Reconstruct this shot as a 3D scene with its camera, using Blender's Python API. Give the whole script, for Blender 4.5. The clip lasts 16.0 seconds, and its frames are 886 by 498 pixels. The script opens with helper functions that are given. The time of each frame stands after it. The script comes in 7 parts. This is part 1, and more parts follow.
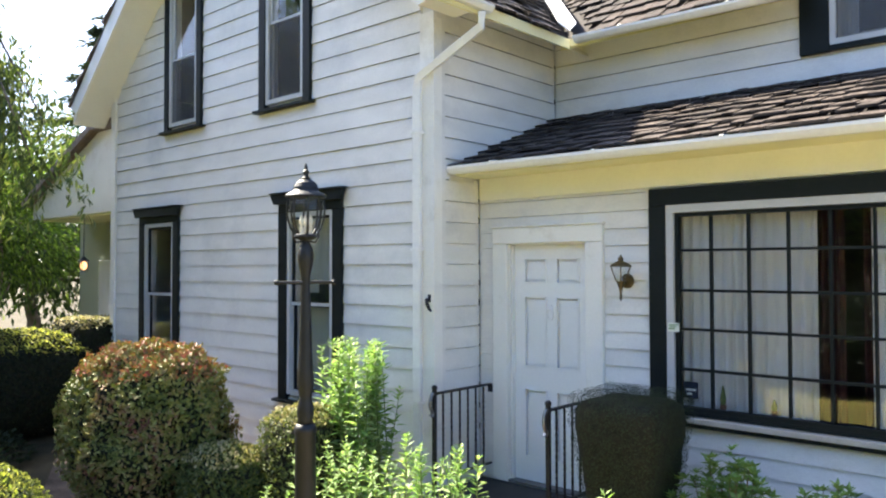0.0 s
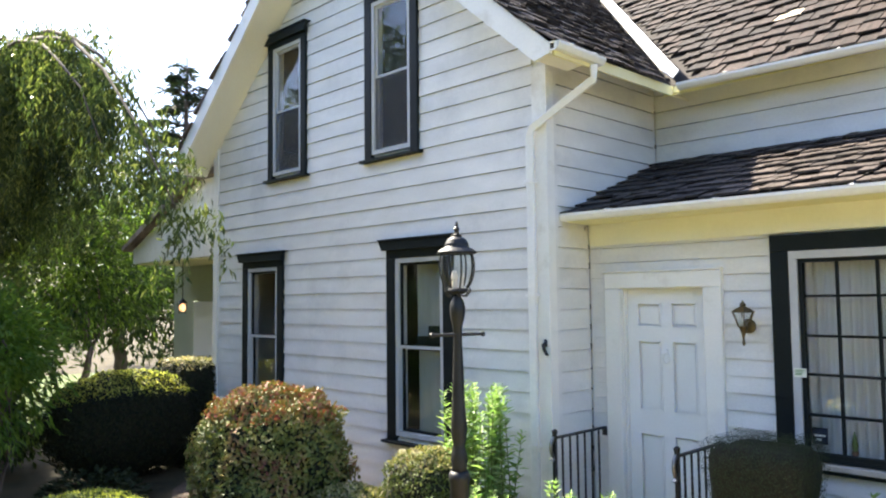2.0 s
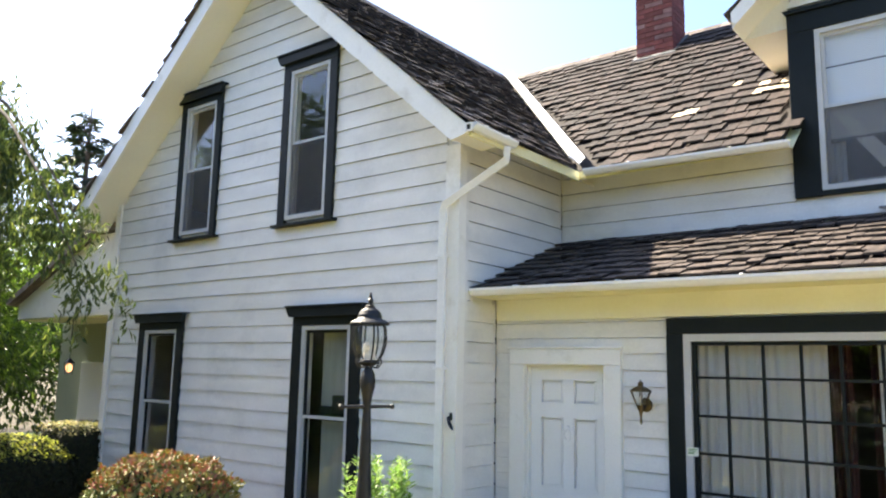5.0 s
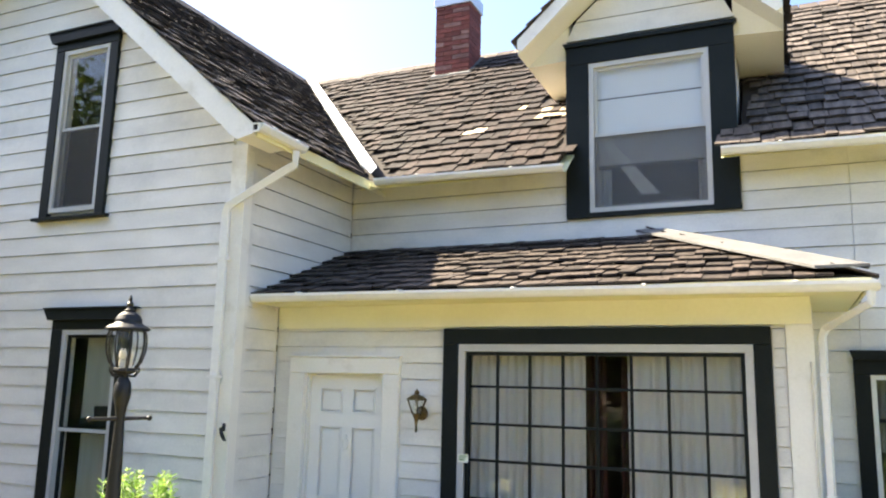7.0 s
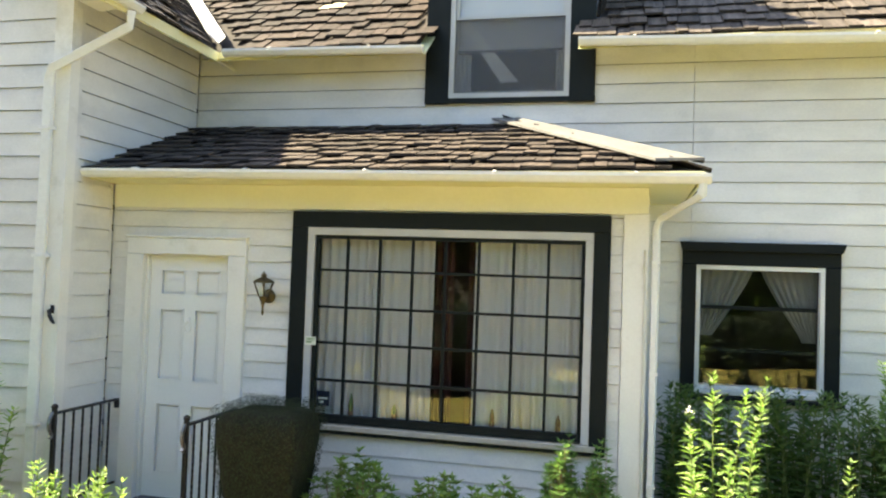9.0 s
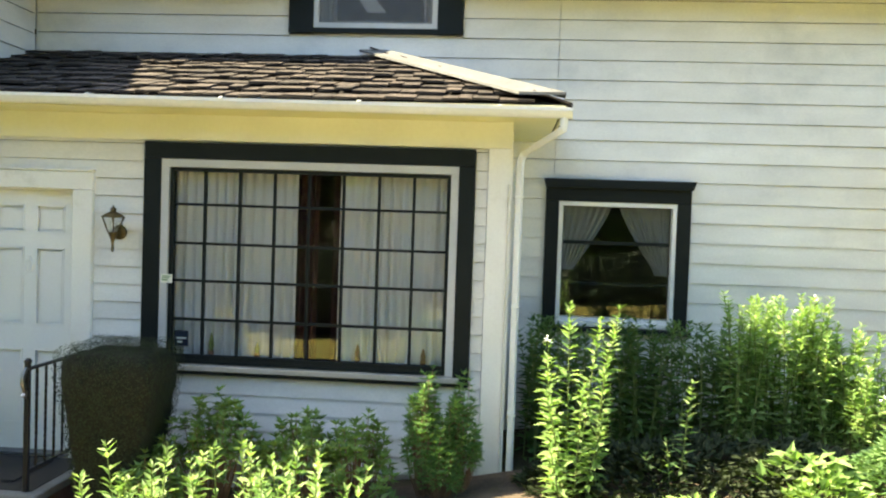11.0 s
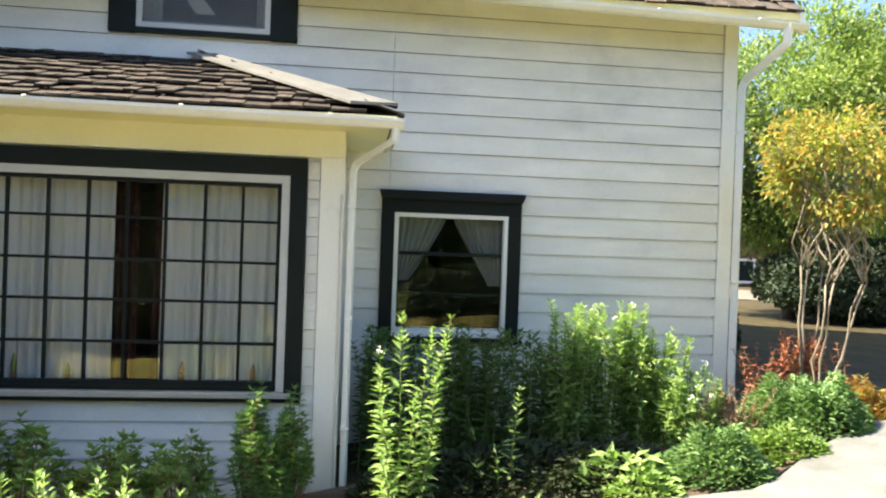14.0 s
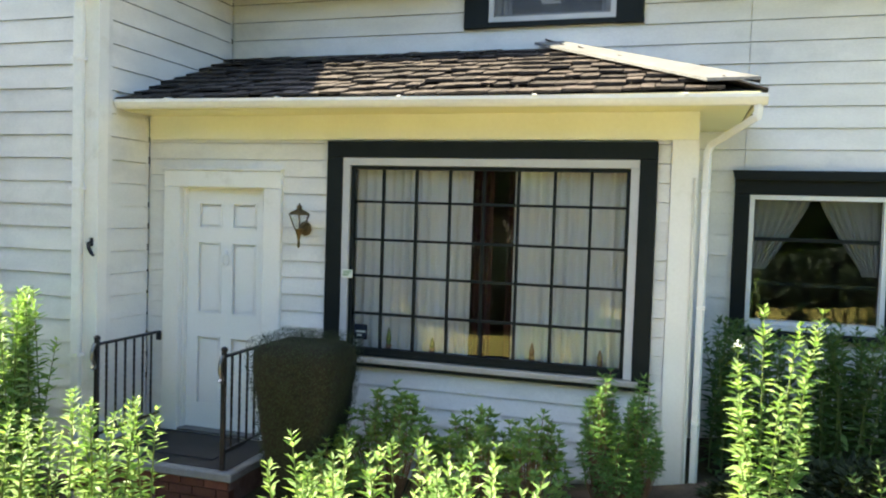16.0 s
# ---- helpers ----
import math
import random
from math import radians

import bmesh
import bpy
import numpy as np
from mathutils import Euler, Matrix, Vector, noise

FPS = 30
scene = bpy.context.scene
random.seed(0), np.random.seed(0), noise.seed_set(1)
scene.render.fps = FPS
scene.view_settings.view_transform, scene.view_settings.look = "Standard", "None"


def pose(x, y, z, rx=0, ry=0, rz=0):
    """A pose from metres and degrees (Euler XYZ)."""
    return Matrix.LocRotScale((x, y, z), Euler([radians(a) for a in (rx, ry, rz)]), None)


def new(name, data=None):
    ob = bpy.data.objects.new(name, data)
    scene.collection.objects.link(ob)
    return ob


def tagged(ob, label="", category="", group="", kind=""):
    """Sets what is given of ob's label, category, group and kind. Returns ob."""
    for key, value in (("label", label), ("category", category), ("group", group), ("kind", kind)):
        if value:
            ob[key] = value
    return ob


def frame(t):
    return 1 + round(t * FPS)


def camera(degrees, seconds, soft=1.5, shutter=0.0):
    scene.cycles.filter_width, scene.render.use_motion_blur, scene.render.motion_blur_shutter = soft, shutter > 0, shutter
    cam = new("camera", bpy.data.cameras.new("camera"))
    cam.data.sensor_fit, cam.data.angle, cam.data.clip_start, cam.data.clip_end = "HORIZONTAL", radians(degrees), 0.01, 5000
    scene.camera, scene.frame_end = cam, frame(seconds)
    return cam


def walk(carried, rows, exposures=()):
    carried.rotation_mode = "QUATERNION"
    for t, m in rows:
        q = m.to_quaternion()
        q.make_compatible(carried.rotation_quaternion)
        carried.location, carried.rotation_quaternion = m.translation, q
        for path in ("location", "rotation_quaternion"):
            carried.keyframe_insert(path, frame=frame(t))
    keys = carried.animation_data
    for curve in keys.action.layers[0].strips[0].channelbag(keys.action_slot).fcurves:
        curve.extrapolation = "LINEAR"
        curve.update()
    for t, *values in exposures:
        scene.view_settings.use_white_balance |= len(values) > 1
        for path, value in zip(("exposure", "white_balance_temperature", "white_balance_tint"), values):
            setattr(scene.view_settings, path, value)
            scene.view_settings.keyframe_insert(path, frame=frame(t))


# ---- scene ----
cam = camera(59.61, 16.0, 2.1)
# seconds, x, y, z, tilt, roll, turn
ROWS = [
    (0.0, 4.268, -5.391, 2.255, 91.40, 0.14, 42.02),
    (0.5, 4.174, -5.581, 2.287, 90.94, -0.75, 43.42),
    (1.0, 4.148, -5.791, 2.331, 90.35, 1.35, 43.42),
    (1.5, 4.085, -5.857, 2.356, 90.83, 1.21, 44.98),
    (2.0, 3.999, -5.928, 2.379, 93.78, 0.62, 45.76),
    (2.5, 3.963, -6.003, 2.385, 92.84, 2.73, 46.46),
    (3.0, 3.972, -6.062, 2.396, 94.80, 0.06, 46.85),
    (5.5, 4.016, -5.986, 2.400, 99.93, -0.43, 35.18),
    (6.0, 4.055, -5.947, 2.406, 101.00, 0.09, 31.47),
    (6.5, 4.085, -5.923, 2.412, 100.58, -0.81, 27.55),
    (7.0, 4.109, -5.897, 2.409, 99.76, -1.26, 23.77),
    (7.5, 4.117, -5.864, 2.407, 98.73, -1.95, 20.80),
    (8.0, 4.123, -5.825, 2.393, 97.18, -2.43, 17.11),
    (8.5, 4.169, -5.769, 2.369, 95.07, -2.74, 15.27),
    (9.0, 4.147, -5.756, 2.363, 92.00, -2.02, 13.50),
    (11.5, 4.260, -5.635, 2.275, 88.13, -2.41, 1.06),
    (12.0, 4.280, -5.621, 2.283, 88.00, -2.64, -2.78),
    (12.5, 4.310, -5.633, 2.322, 88.45, -2.07, -5.75),
    (13.0, 4.365, -5.617, 2.294, 89.67, -1.81, -9.09),
    (13.5, 4.367, -5.603, 2.267, 89.90, -2.16, -10.73),
    (14.0, 4.339, -5.609, 2.269, 89.64, -2.03, -6.75),
    (14.5, 4.318, -5.607, 2.278, 89.81, -1.75, -2.29),
    (15.0, 4.279, -5.610, 2.305, 88.11, -0.28, 4.74),
    (15.5, 4.261, -5.592, 2.303, 87.50, -0.68, 10.58),
    (16.0, 4.187, -5.556, 2.290, 87.52, -1.79, 17.16),
]
EXPOSURES = [(0.0, 2.38, 6260, 13), (3.0, 2.35, 6240, 13), (5.5, 2.28, 6570, 13), (7.0, 2.37, 6830, 12), (8.0, 2.37, 6950, 10), (9.0, 2.41, 7430, 6), (11.5, 2.42, 7280, 2), (12.5, 2.44, 7160, 6), (13.5, 2.19, 6750, 9), (14.0, 2.06, 6800, 8), (15.0, 2.11, 6950, 5), (16.0, 2.4, 6750, 4)]
walk(cam, [(t, pose(x, y, z, rx, ry, rz)) for t, x, y, z, rx, ry, rz in ROWS], EXPOSURES)

# ---- light: late-morning sun along the front, from the gable side ----
SUN = Vector((-0.95, 0.0, 1.0)).normalized()
world = bpy.data.worlds.new("sky")
scene.world = world
world.use_nodes = True
wn = world.node_tree.nodes
sky = wn.new("ShaderNodeTexSky")
sky.sky_type = "NISHITA"
sky.sun_disc = False
sky.sun_elevation = math.asin(SUN.z)
sky.sun_rotation = radians(-90)
sky.air_density, sky.dust_density, sky.ozone_density = 1.0, 2.4, 5.0
wn["Background"].inputs["Strength"].default_value = 0.09
world.node_tree.links.new(sky.outputs[0], wn["Background"].inputs["Color"])
sun = new("sun", bpy.data.lights.new("sun", "SUN"))
sun.data.energy, sun.data.angle, sun.data.color = 5.0, radians(0.55), (1.0, 0.90, 0.69)
sun.matrix_world = Matrix.Translation((-20, 0, 22)) @ SUN.to_track_quat("Z", "Y").to_matrix().to_4x4()


# ---- materials ----
def mat(name, c1, c2, rough=0.6, scale=8.0, fine=60.0, bump=0.15, metal=0.0, spec=0.4, stretch=(1, 1, 1), piece=0.0, coords="Object", dist=0.01):
    """Two colours mixed by coarse and fine noise, with fine relief; piece varies the tone from piece to piece."""
    m = bpy.data.materials.new(name)
    m.use_nodes = True
    n, l = m.node_tree.nodes, m.node_tree.links
    p = n["Principled BSDF"]
    tc, mp = n.new("ShaderNodeTexCoord"), n.new("ShaderNodeMapping")
    geo = n.new("ShaderNodeNewGeometry")
    mp.inputs["Scale"].default_value = stretch
    l.new(geo.outputs["Position"] if coords == "World" else tc.outputs["Object"], mp.inputs[0])
    a, b = n.new("ShaderNodeTexNoise"), n.new("ShaderNodeTexNoise")
    a.inputs["Scale"].default_value, b.inputs["Scale"].default_value = scale, fine
    a.inputs["Detail"].default_value = b.inputs["Detail"].default_value = 5
    l.new(mp.outputs[0], a.inputs[0]), l.new(mp.outputs[0], b.inputs[0])
    mix = n.new("ShaderNodeMath")
    mix.operation = "MULTIPLY_ADD"
    mix.inputs[1].default_value = 0.4
    l.new(b.outputs[0], mix.inputs[0])
    half = n.new("ShaderNodeMath")
    half.operation = "MULTIPLY"
    half.inputs[1].default_value = 0.6
    l.new(a.outputs[0], half.inputs[0]), l.new(half.outputs[0], mix.inputs[2])
    ramp = n.new("ShaderNodeValToRGB")
    ramp.color_ramp.elements[0].position, ramp.color_ramp.elements[1].position = 0.32, 0.68
    ramp.color_ramp.elements[0].color, ramp.color_ramp.elements[1].color = (*c1, 1), (*c2, 1)
    l.new(mix.outputs[0], ramp.inputs[0])
    out = ramp.outputs[0]
    if piece:
        oi = n.new("ShaderNodeObjectInfo")
        add = n.new("ShaderNodeMath")
        add.operation = "ADD"
        l.new(oi.outputs["Random"], add.inputs[0]), l.new(geo.outputs["Random Per Island"], add.inputs[1])
        fr = n.new("ShaderNodeMath")
        fr.operation = "FRACT"
        l.new(add.outputs[0], fr.inputs[0])
        rng = n.new("ShaderNodeMapRange")
        rng.inputs["To Min"].default_value, rng.inputs["To Max"].default_value = 1 - piece, 1 + piece
        l.new(fr.outputs[0], rng.inputs[0])
        hsv = n.new("ShaderNodeHueSaturation")
        l.new(out, hsv.inputs["Color"]), l.new(rng.outputs[0], hsv.inputs["Value"])
        out = hsv.outputs[0]
    l.new(out, p.inputs["Base Color"])
    p.inputs["Roughness"].default_value, p.inputs["Metallic"].default_value = rough, metal
    p.inputs["Specular IOR Level"].default_value = spec
    if bump:
        bp = n.new("ShaderNodeBump")
        bp.inputs["Strength"].default_value, bp.inputs["Distance"].default_value = bump, dist
        l.new(mix.outputs[0], bp.inputs["Height"]), l.new(bp.outputs[0], p.inputs["Normal"])
    return m


def leaf_mat(name, stops, rough=0.5, through_light=0.4, glow=1.35, patch=0.0):
    """Leaves: each takes its own colour from the stops; light shines through them."""
    m = bpy.data.materials.new(name)
    m.use_nodes = True
    n, l = m.node_tree.nodes, m.node_tree.links
    p, o = n["Principled BSDF"], n["Material Output"]
    geo, ramp = n.new("ShaderNodeNewGeometry"), n.new("ShaderNodeValToRGB")
    els = ramp.color_ramp.elements
    while len(els) < len(stops):
        els.new(0.5)
    for e, (pos, c) in zip(els, stops):
        e.position, e.color = pos, (*c, 1)
    if patch:
        no, sh, ad = n.new("ShaderNodeTexNoise"), n.new("ShaderNodeMapRange"), n.new("ShaderNodeMath")
        no.inputs["Scale"].default_value, no.inputs["Detail"].default_value = 3.2, 2
        l.new(geo.outputs["Position"], no.inputs[0])
        sh.inputs["From Min"].default_value, sh.inputs["From Max"].default_value = 0.3, 0.7
        sh.inputs["To Min"].default_value, sh.inputs["To Max"].default_value = 0.0, patch
        l.new(no.outputs[0], sh.inputs[0])
        ad.operation = "MULTIPLY_ADD"
        ad.inputs[1].default_value = 1 - patch
        l.new(geo.outputs["Random Per Island"], ad.inputs[0]), l.new(sh.outputs[0], ad.inputs[2]), l.new(ad.outputs[0], ramp.inputs[0])
    else:
        l.new(geo.outputs["Random Per Island"], ramp.inputs[0])
    l.new(ramp.outputs[0], p.inputs["Base Color"])
    p.inputs["Roughness"].default_value, p.inputs["Specular IOR Level"].default_value = rough, 0.35
    tr, mx, br = n.new("ShaderNodeBsdfTranslucent"), n.new("ShaderNodeMixShader"), n.new("ShaderNodeMix")
    br.data_type, br.blend_type = "RGBA", "MULTIPLY"
    br.inputs["Factor"].default_value = 1.0
    l.new(ramp.outputs[0], br.inputs["A"])
    br.inputs["B"].default_value = (glow, glow * 1.1, glow * 0.6, 1)
    l.new(br.outputs["Result"], tr.inputs[0])
    mx.inputs[0].default_value = through_light
    l.new(p.outputs[0], mx.inputs[1]), l.new(tr.outputs[0], mx.inputs[2]), l.new(mx.outputs[0], o.inputs[0])
    return m


def glass_mat(name, tint, ior=1.7):
    m = bpy.data.materials.new(name)
    m.use_nodes = True
    n, l = m.node_tree.nodes, m.node_tree.links
    n.remove(n["Principled BSDF"])
    t, g, f, mx = n.new("ShaderNodeBsdfTransparent"), n.new("ShaderNodeBsdfGlossy"), n.new("ShaderNodeLayerWeight"), n.new("ShaderNodeMixShader")
    steep, gloss = n.new("ShaderNodeMath"), n.new("ShaderNodeMath")
    steep.operation, gloss.operation = "POWER", "MULTIPLY_ADD"
    steep.inputs[1].default_value = 5.0
    f0 = ((ior - 1) / (ior + 1)) ** 2
    gloss.inputs[1].default_value, gloss.inputs[2].default_value = 1 - f0, f0
    t.inputs[0].default_value = (*tint, 1)
    g.inputs["Roughness"].default_value = 0.0
    f.inputs["Blend"].default_value = 0.5
    l.new(f.outputs["Facing"], steep.inputs[0]), l.new(steep.outputs[0], gloss.inputs[0])
    l.new(gloss.outputs[0], mx.inputs[0]), l.new(t.outputs[0], mx.inputs[1]), l.new(g.outputs[0], mx.inputs[2])
    l.new(mx.outputs[0], n["Material Output"].inputs[0])
    return m


def glow_mat(name, colour, strength):
    m = bpy.data.materials.new(name)
    m.use_nodes = True
    p = m.node_tree.nodes["Principled BSDF"]
    p.inputs["Emission Color"].default_value, p.inputs["Emission Strength"].default_value = (*colour, 1), strength
    return m


def sheer_mat(name, colour, see, pass_on=0.4):
    m = bpy.data.materials.new(name)
    m.use_nodes = True
    n, l = m.node_tree.nodes, m.node_tree.links
    d, tl, t, a, b = n.new("ShaderNodeBsdfDiffuse"), n.new("ShaderNodeBsdfTranslucent"), n.new("ShaderNodeBsdfTransparent"), n.new("ShaderNodeMixShader"), n.new("ShaderNodeMixShader")
    d.inputs[0].default_value = tl.inputs[0].default_value = (*colour, 1)
    a.inputs[0].default_value, b.inputs[0].default_value = pass_on, see
    l.new(d.outputs[0], a.inputs[1]), l.new(tl.outputs[0], a.inputs[2]), l.new(a.outputs[0], b.inputs[1]), l.new(t.outputs[0], b.inputs[2])
    l.new(b.outputs[0], n["Material Output"].inputs[0])
    return m


M_SIDING = mat("white_siding_paint", (0.66, 0.655, 0.635), (0.84, 0.83, 0.80), 0.55, 1.6, 45, 0.12, stretch=(1, 1, 3), piece=0.03, coords="World")
def stain(m, scale, low, high, tone):
    """Grey weather stains in loose patches over a paint."""
    n, l = m.node_tree.nodes, m.node_tree.links
    p = n["Principled BSDF"]
    src = p.inputs["Base Color"].links[0].from_socket
    geo, no, rg, mx = n.new("ShaderNodeNewGeometry"), n.new("ShaderNodeTexNoise"), n.new("ShaderNodeMapRange"), n.new("ShaderNodeMix")
    no.inputs["Scale"].default_value, no.inputs["Detail"].default_value, no.inputs["Roughness"].default_value = scale, 9, 0.68
    l.new(geo.outputs["Position"], no.inputs[0])
    rg.inputs["From Min"].default_value, rg.inputs["From Max"].default_value = low, high
    l.new(no.outputs[0], rg.inputs[0])
    mx.data_type, mx.blend_type = "RGBA", "MULTIPLY"
    mx.inputs["B"].default_value = (*tone, 1)
    l.new(rg.outputs[0], mx.inputs["Factor"]), l.new(src, mx.inputs["A"]), l.new(mx.outputs["Result"], p.inputs["Base Color"])


stain(M_SIDING, 1.3, 0.53, 0.82, (0.72, 0.735, 0.75))
# dark tone for board laps: the lap's shadow line plus some grime
M_LAP = mat("shaded_grimy_board_edge", (0.17, 0.17, 0.165), (0.42, 0.41, 0.39), 0.8, 3, 40, 0.1, coords="World")
M_TRIM = mat("white_trim_paint", (0.79, 0.78, 0.74), (0.88, 0.87, 0.83), 0.5, 2.5, 50, 0.08, coords="World")
stain(M_TRIM, 2.2, 0.56, 0.8, (0.7, 0.68, 0.62))
# cream pushed to yellow, carrying the warm bounce under the eaves
M_SOFFIT = mat("bounce_yellowed_cream_paint", (0.78, 0.74, 0.43), (0.85, 0.81, 0.51), 0.6, 2.0, 40, 0.08, coords="World")
M_SOFFITW = mat("white_soffit_paint", (0.76, 0.745, 0.67), (0.83, 0.815, 0.74), 0.6, 2.0, 40, 0.08, coords="World")
# white frieze boards tinted for the yellow light bounced off the soffit
M_FRIEZE = mat("bounce_tinted_frieze", (0.80, 0.785, 0.62), (0.87, 0.855, 0.70), 0.55, 2.0, 40, 0.08, coords="World")
# grey-green instead of white, so the porch's dimness sits in the wall colour
M_SIDEWALL = mat("dimmed_porch_wall", (0.36, 0.40, 0.31), (0.46, 0.50, 0.40), 0.6, 2.0, 40, 0.08)
M_DOOR = mat("white_door_paint", (0.83, 0.83, 0.82), (0.89, 0.89, 0.88), 0.4, 2.0, 50, 0.05)
M_DARK = mat("black_green_paint", (0.005, 0.008, 0.0085), (0.010, 0.014, 0.0145), 0.55, 4, 60, 0.06, spec=0.2, coords="World")
M_ALU = mat("white_aluminium", (0.45, 0.46, 0.47), (0.55, 0.56, 0.57), 0.35, 4, 60, 0.03, coords="World")
M_GUTTER = mat("white_gutter_enamel", (0.74, 0.74, 0.72), (0.86, 0.86, 0.84), 0.35, 1.5, 30, 0.04, coords="World")
M_SHINGLE = mat("weathered_cedar_shingle", (0.018, 0.0132, 0.011), (0.098, 0.074, 0.061), 0.85, 4, 34, 0.8, stretch=(5, 0.7, 0.7), piece=0.4, coords="World")
M_SHINGLE_BROWN = mat("brown_cedar_shingle", (0.010, 0.0068, 0.0056), (0.050, 0.033, 0.027), 0.85, 4, 34, 0.9, stretch=(6, 0.6, 0.6), piece=0.55, coords="World")
M_SHINGLE_PALE = mat("bleached_cedar_shingle", (0.03, 0.024, 0.02), (0.17, 0.14, 0.12), 0.85, 4, 34, 0.8, stretch=(5, 0.7, 0.7), piece=0.4, coords="World")
M_SHINGLE_DARK = mat("aged_dark_shingle", (0.024, 0.019, 0.017), (0.17, 0.135, 0.115), 0.8, 4, 34, 0.8, stretch=(0.7, 5, 0.7), piece=0.7, coords="World")
# end grain of the butts, darkened further to draw the courses' shadow lines
M_ENDGRAIN = mat("shaded_end_grain", (0.012, 0.010, 0.009), (0.042, 0.033, 0.028), 0.9, 9, 80, 0.5, coords="World")
M_SHINGLE_NEW = mat("fresh_cedar_shingle", (0.45, 0.36, 0.24), (0.62, 0.54, 0.42), 0.8, 5, 70, 0.3, stretch=(3, 1, 1))
M_DECK = mat("roof_underlay", (0.02, 0.016, 0.014), (0.04, 0.032, 0.028), 0.9, 5, 60, 0.2)
M_FLASH = mat("white_valley_flashing", (0.80, 0.80, 0.80), (0.9, 0.9, 0.9), 0.4, 3, 40, 0.03, coords="World")
M_HIP = mat("pale_hip_board", (0.115, 0.114, 0.114), (0.19, 0.188, 0.186), 0.7, 5, 50, 0.1, coords="World")
M_BRICK = mat("red_chimney_brick", (0.13, 0.034, 0.026), (0.25, 0.075, 0.06), 0.85, 14, 90, 0.4, piece=0.22)
M_BRICK2 = mat("worn_pale_brick", (0.18, 0.075, 0.06), (0.30, 0.17, 0.145), 0.9, 10, 90, 0.4, piece=0.3)
M_MORTAR = mat("mortar", (0.12, 0.06, 0.05), (0.2, 0.13, 0.115), 0.95, 10, 90, 0.3)
M_METAL = mat("galvanised_cap", (0.55, 0.60, 0.68), (0.68, 0.73, 0.80), 0.4, 6, 40, 0.05, metal=0.3)
M_IRON = mat("black_iron", (0.006, 0.006, 0.007), (0.018, 0.018, 0.02), 0.42, 10, 90, 0.15)
# pale metal whose base colour carries the silver highlight of the rail scroll
M_GLINT = mat("highlit_iron", (0.10, 0.10, 0.10), (0.42, 0.41, 0.40), 0.32, 14, 90, 0.2, metal=0.8)
M_LAMP = mat("charcoal_lamp_enamel", (0.006, 0.0065, 0.007), (0.018, 0.018, 0.019), 0.5, 10, 90, 0.1)
M_BRASS = mat("tarnished_brass", (0.07, 0.055, 0.03), (0.19, 0.14, 0.07), 0.42, 14, 90, 0.1, metal=0.85)
M_CURTAIN = sheer_mat("white_sheer_curtain", (0.84, 0.85, 0.86), 0.05, 0.3)
M_LACE = sheer_mat("white_lace", (0.62, 0.63, 0.63), 0.55, 0.3)
M_SILL = mat("weathered_sill_paint", (0.34, 0.32, 0.27), (0.52, 0.49, 0.43), 0.7, 4, 60, 0.2, coords="World")
M_DRAPE = mat("dark_red_drape", (0.025, 0.006, 0.006), (0.055, 0.014, 0.012), 0.9, 10, 80, 0.2)
M_SHADE = mat("white_roller_shade", (0.55, 0.57, 0.59), (0.63, 0.65, 0.67), 0.8, 4, 60, 0.05)
M_SEAM = mat("dark_shade_seam", (0.07, 0.07, 0.075), (0.12, 0.12, 0.125), 0.8, 6, 60, 0.05)
M_CLOTH = mat("pale_cotton", (0.72, 0.72, 0.70), (0.82, 0.82, 0.80), 0.85, 6, 60, 0.1)
M_LINEN = mat("grey_green_linen", (0.26, 0.285, 0.25), (0.36, 0.385, 0.345), 0.9, 3, 60, 0.1, stretch=(6, 1, 0.5))
# near-black fill standing in for shade in rooms, board gaps and gutter end
M_ROOM = mat("dark_shade_fill", (0.03, 0.028, 0.026), (0.05, 0.047, 0.043), 0.9, 3, 30, 0.05)
M_SCREEN = sheer_mat("grey_insect_screen", (0.17, 0.17, 0.18), 0.66)
M_GLASS = glass_mat("window_glass", (0.98, 0.985, 0.98), 1.63)
M_LGLASS = glass_mat("lantern_glass", (0.93, 0.94, 0.93), 1.5)
M_BULB = glow_mat("warm_bulb", (1.0, 0.42, 0.14), 0.6)
M_BULB_OFF = mat("frosted_bulb", (0.75, 0.7, 0.6), (0.85, 0.8, 0.7), 0.3, 5, 30, 0.0)
M_CONCRETE = mat("pale_concrete", (0.14, 0.144, 0.146), (0.245, 0.25, 0.252), 0.9, 1.6, 70, 0.35, coords="World")
stain(M_CONCRETE, 2.6, 0.46, 0.72, (0.66, 0.64, 0.62))
M_PORCH = mat("dark_porch_floor", (0.018, 0.017, 0.017), (0.04, 0.037, 0.035), 0.8, 4, 70, 0.3)
M_RISER = mat("red_brown_brick", (0.10, 0.035, 0.022), (0.20, 0.075, 0.05), 0.85, 8, 80, 0.4, piece=0.25)
M_PAVER = mat("pink_grey_paver", (0.22, 0.16, 0.14), (0.36, 0.28, 0.25), 0.9, 5, 80, 0.4, piece=0.25)
M_DRYLAWN = mat("straw_dry_lawn", (0.15, 0.13, 0.03), (0.34, 0.295, 0.075), 0.95, 0.5, 30, 0.6, coords="World", dist=0.03)
M_LAWN = mat("tired_green_lawn", (0.026, 0.022, 0.009), (0.085, 0.064, 0.028), 0.95, 2.2, 45, 0.9, coords="World", dist=0.03)
M_GREENLAWN = mat("green_side_lawn", (0.045, 0.075, 0.014), (0.12, 0.155, 0.038), 0.95, 1.5, 40, 0.8, coords="World", dist=0.03)
M_SOIL = mat("dark_bed_soil", (0.045, 0.033, 0.024), (0.14, 0.10, 0.072), 0.95, 5, 50, 0.8, coords="World", dist=0.03)
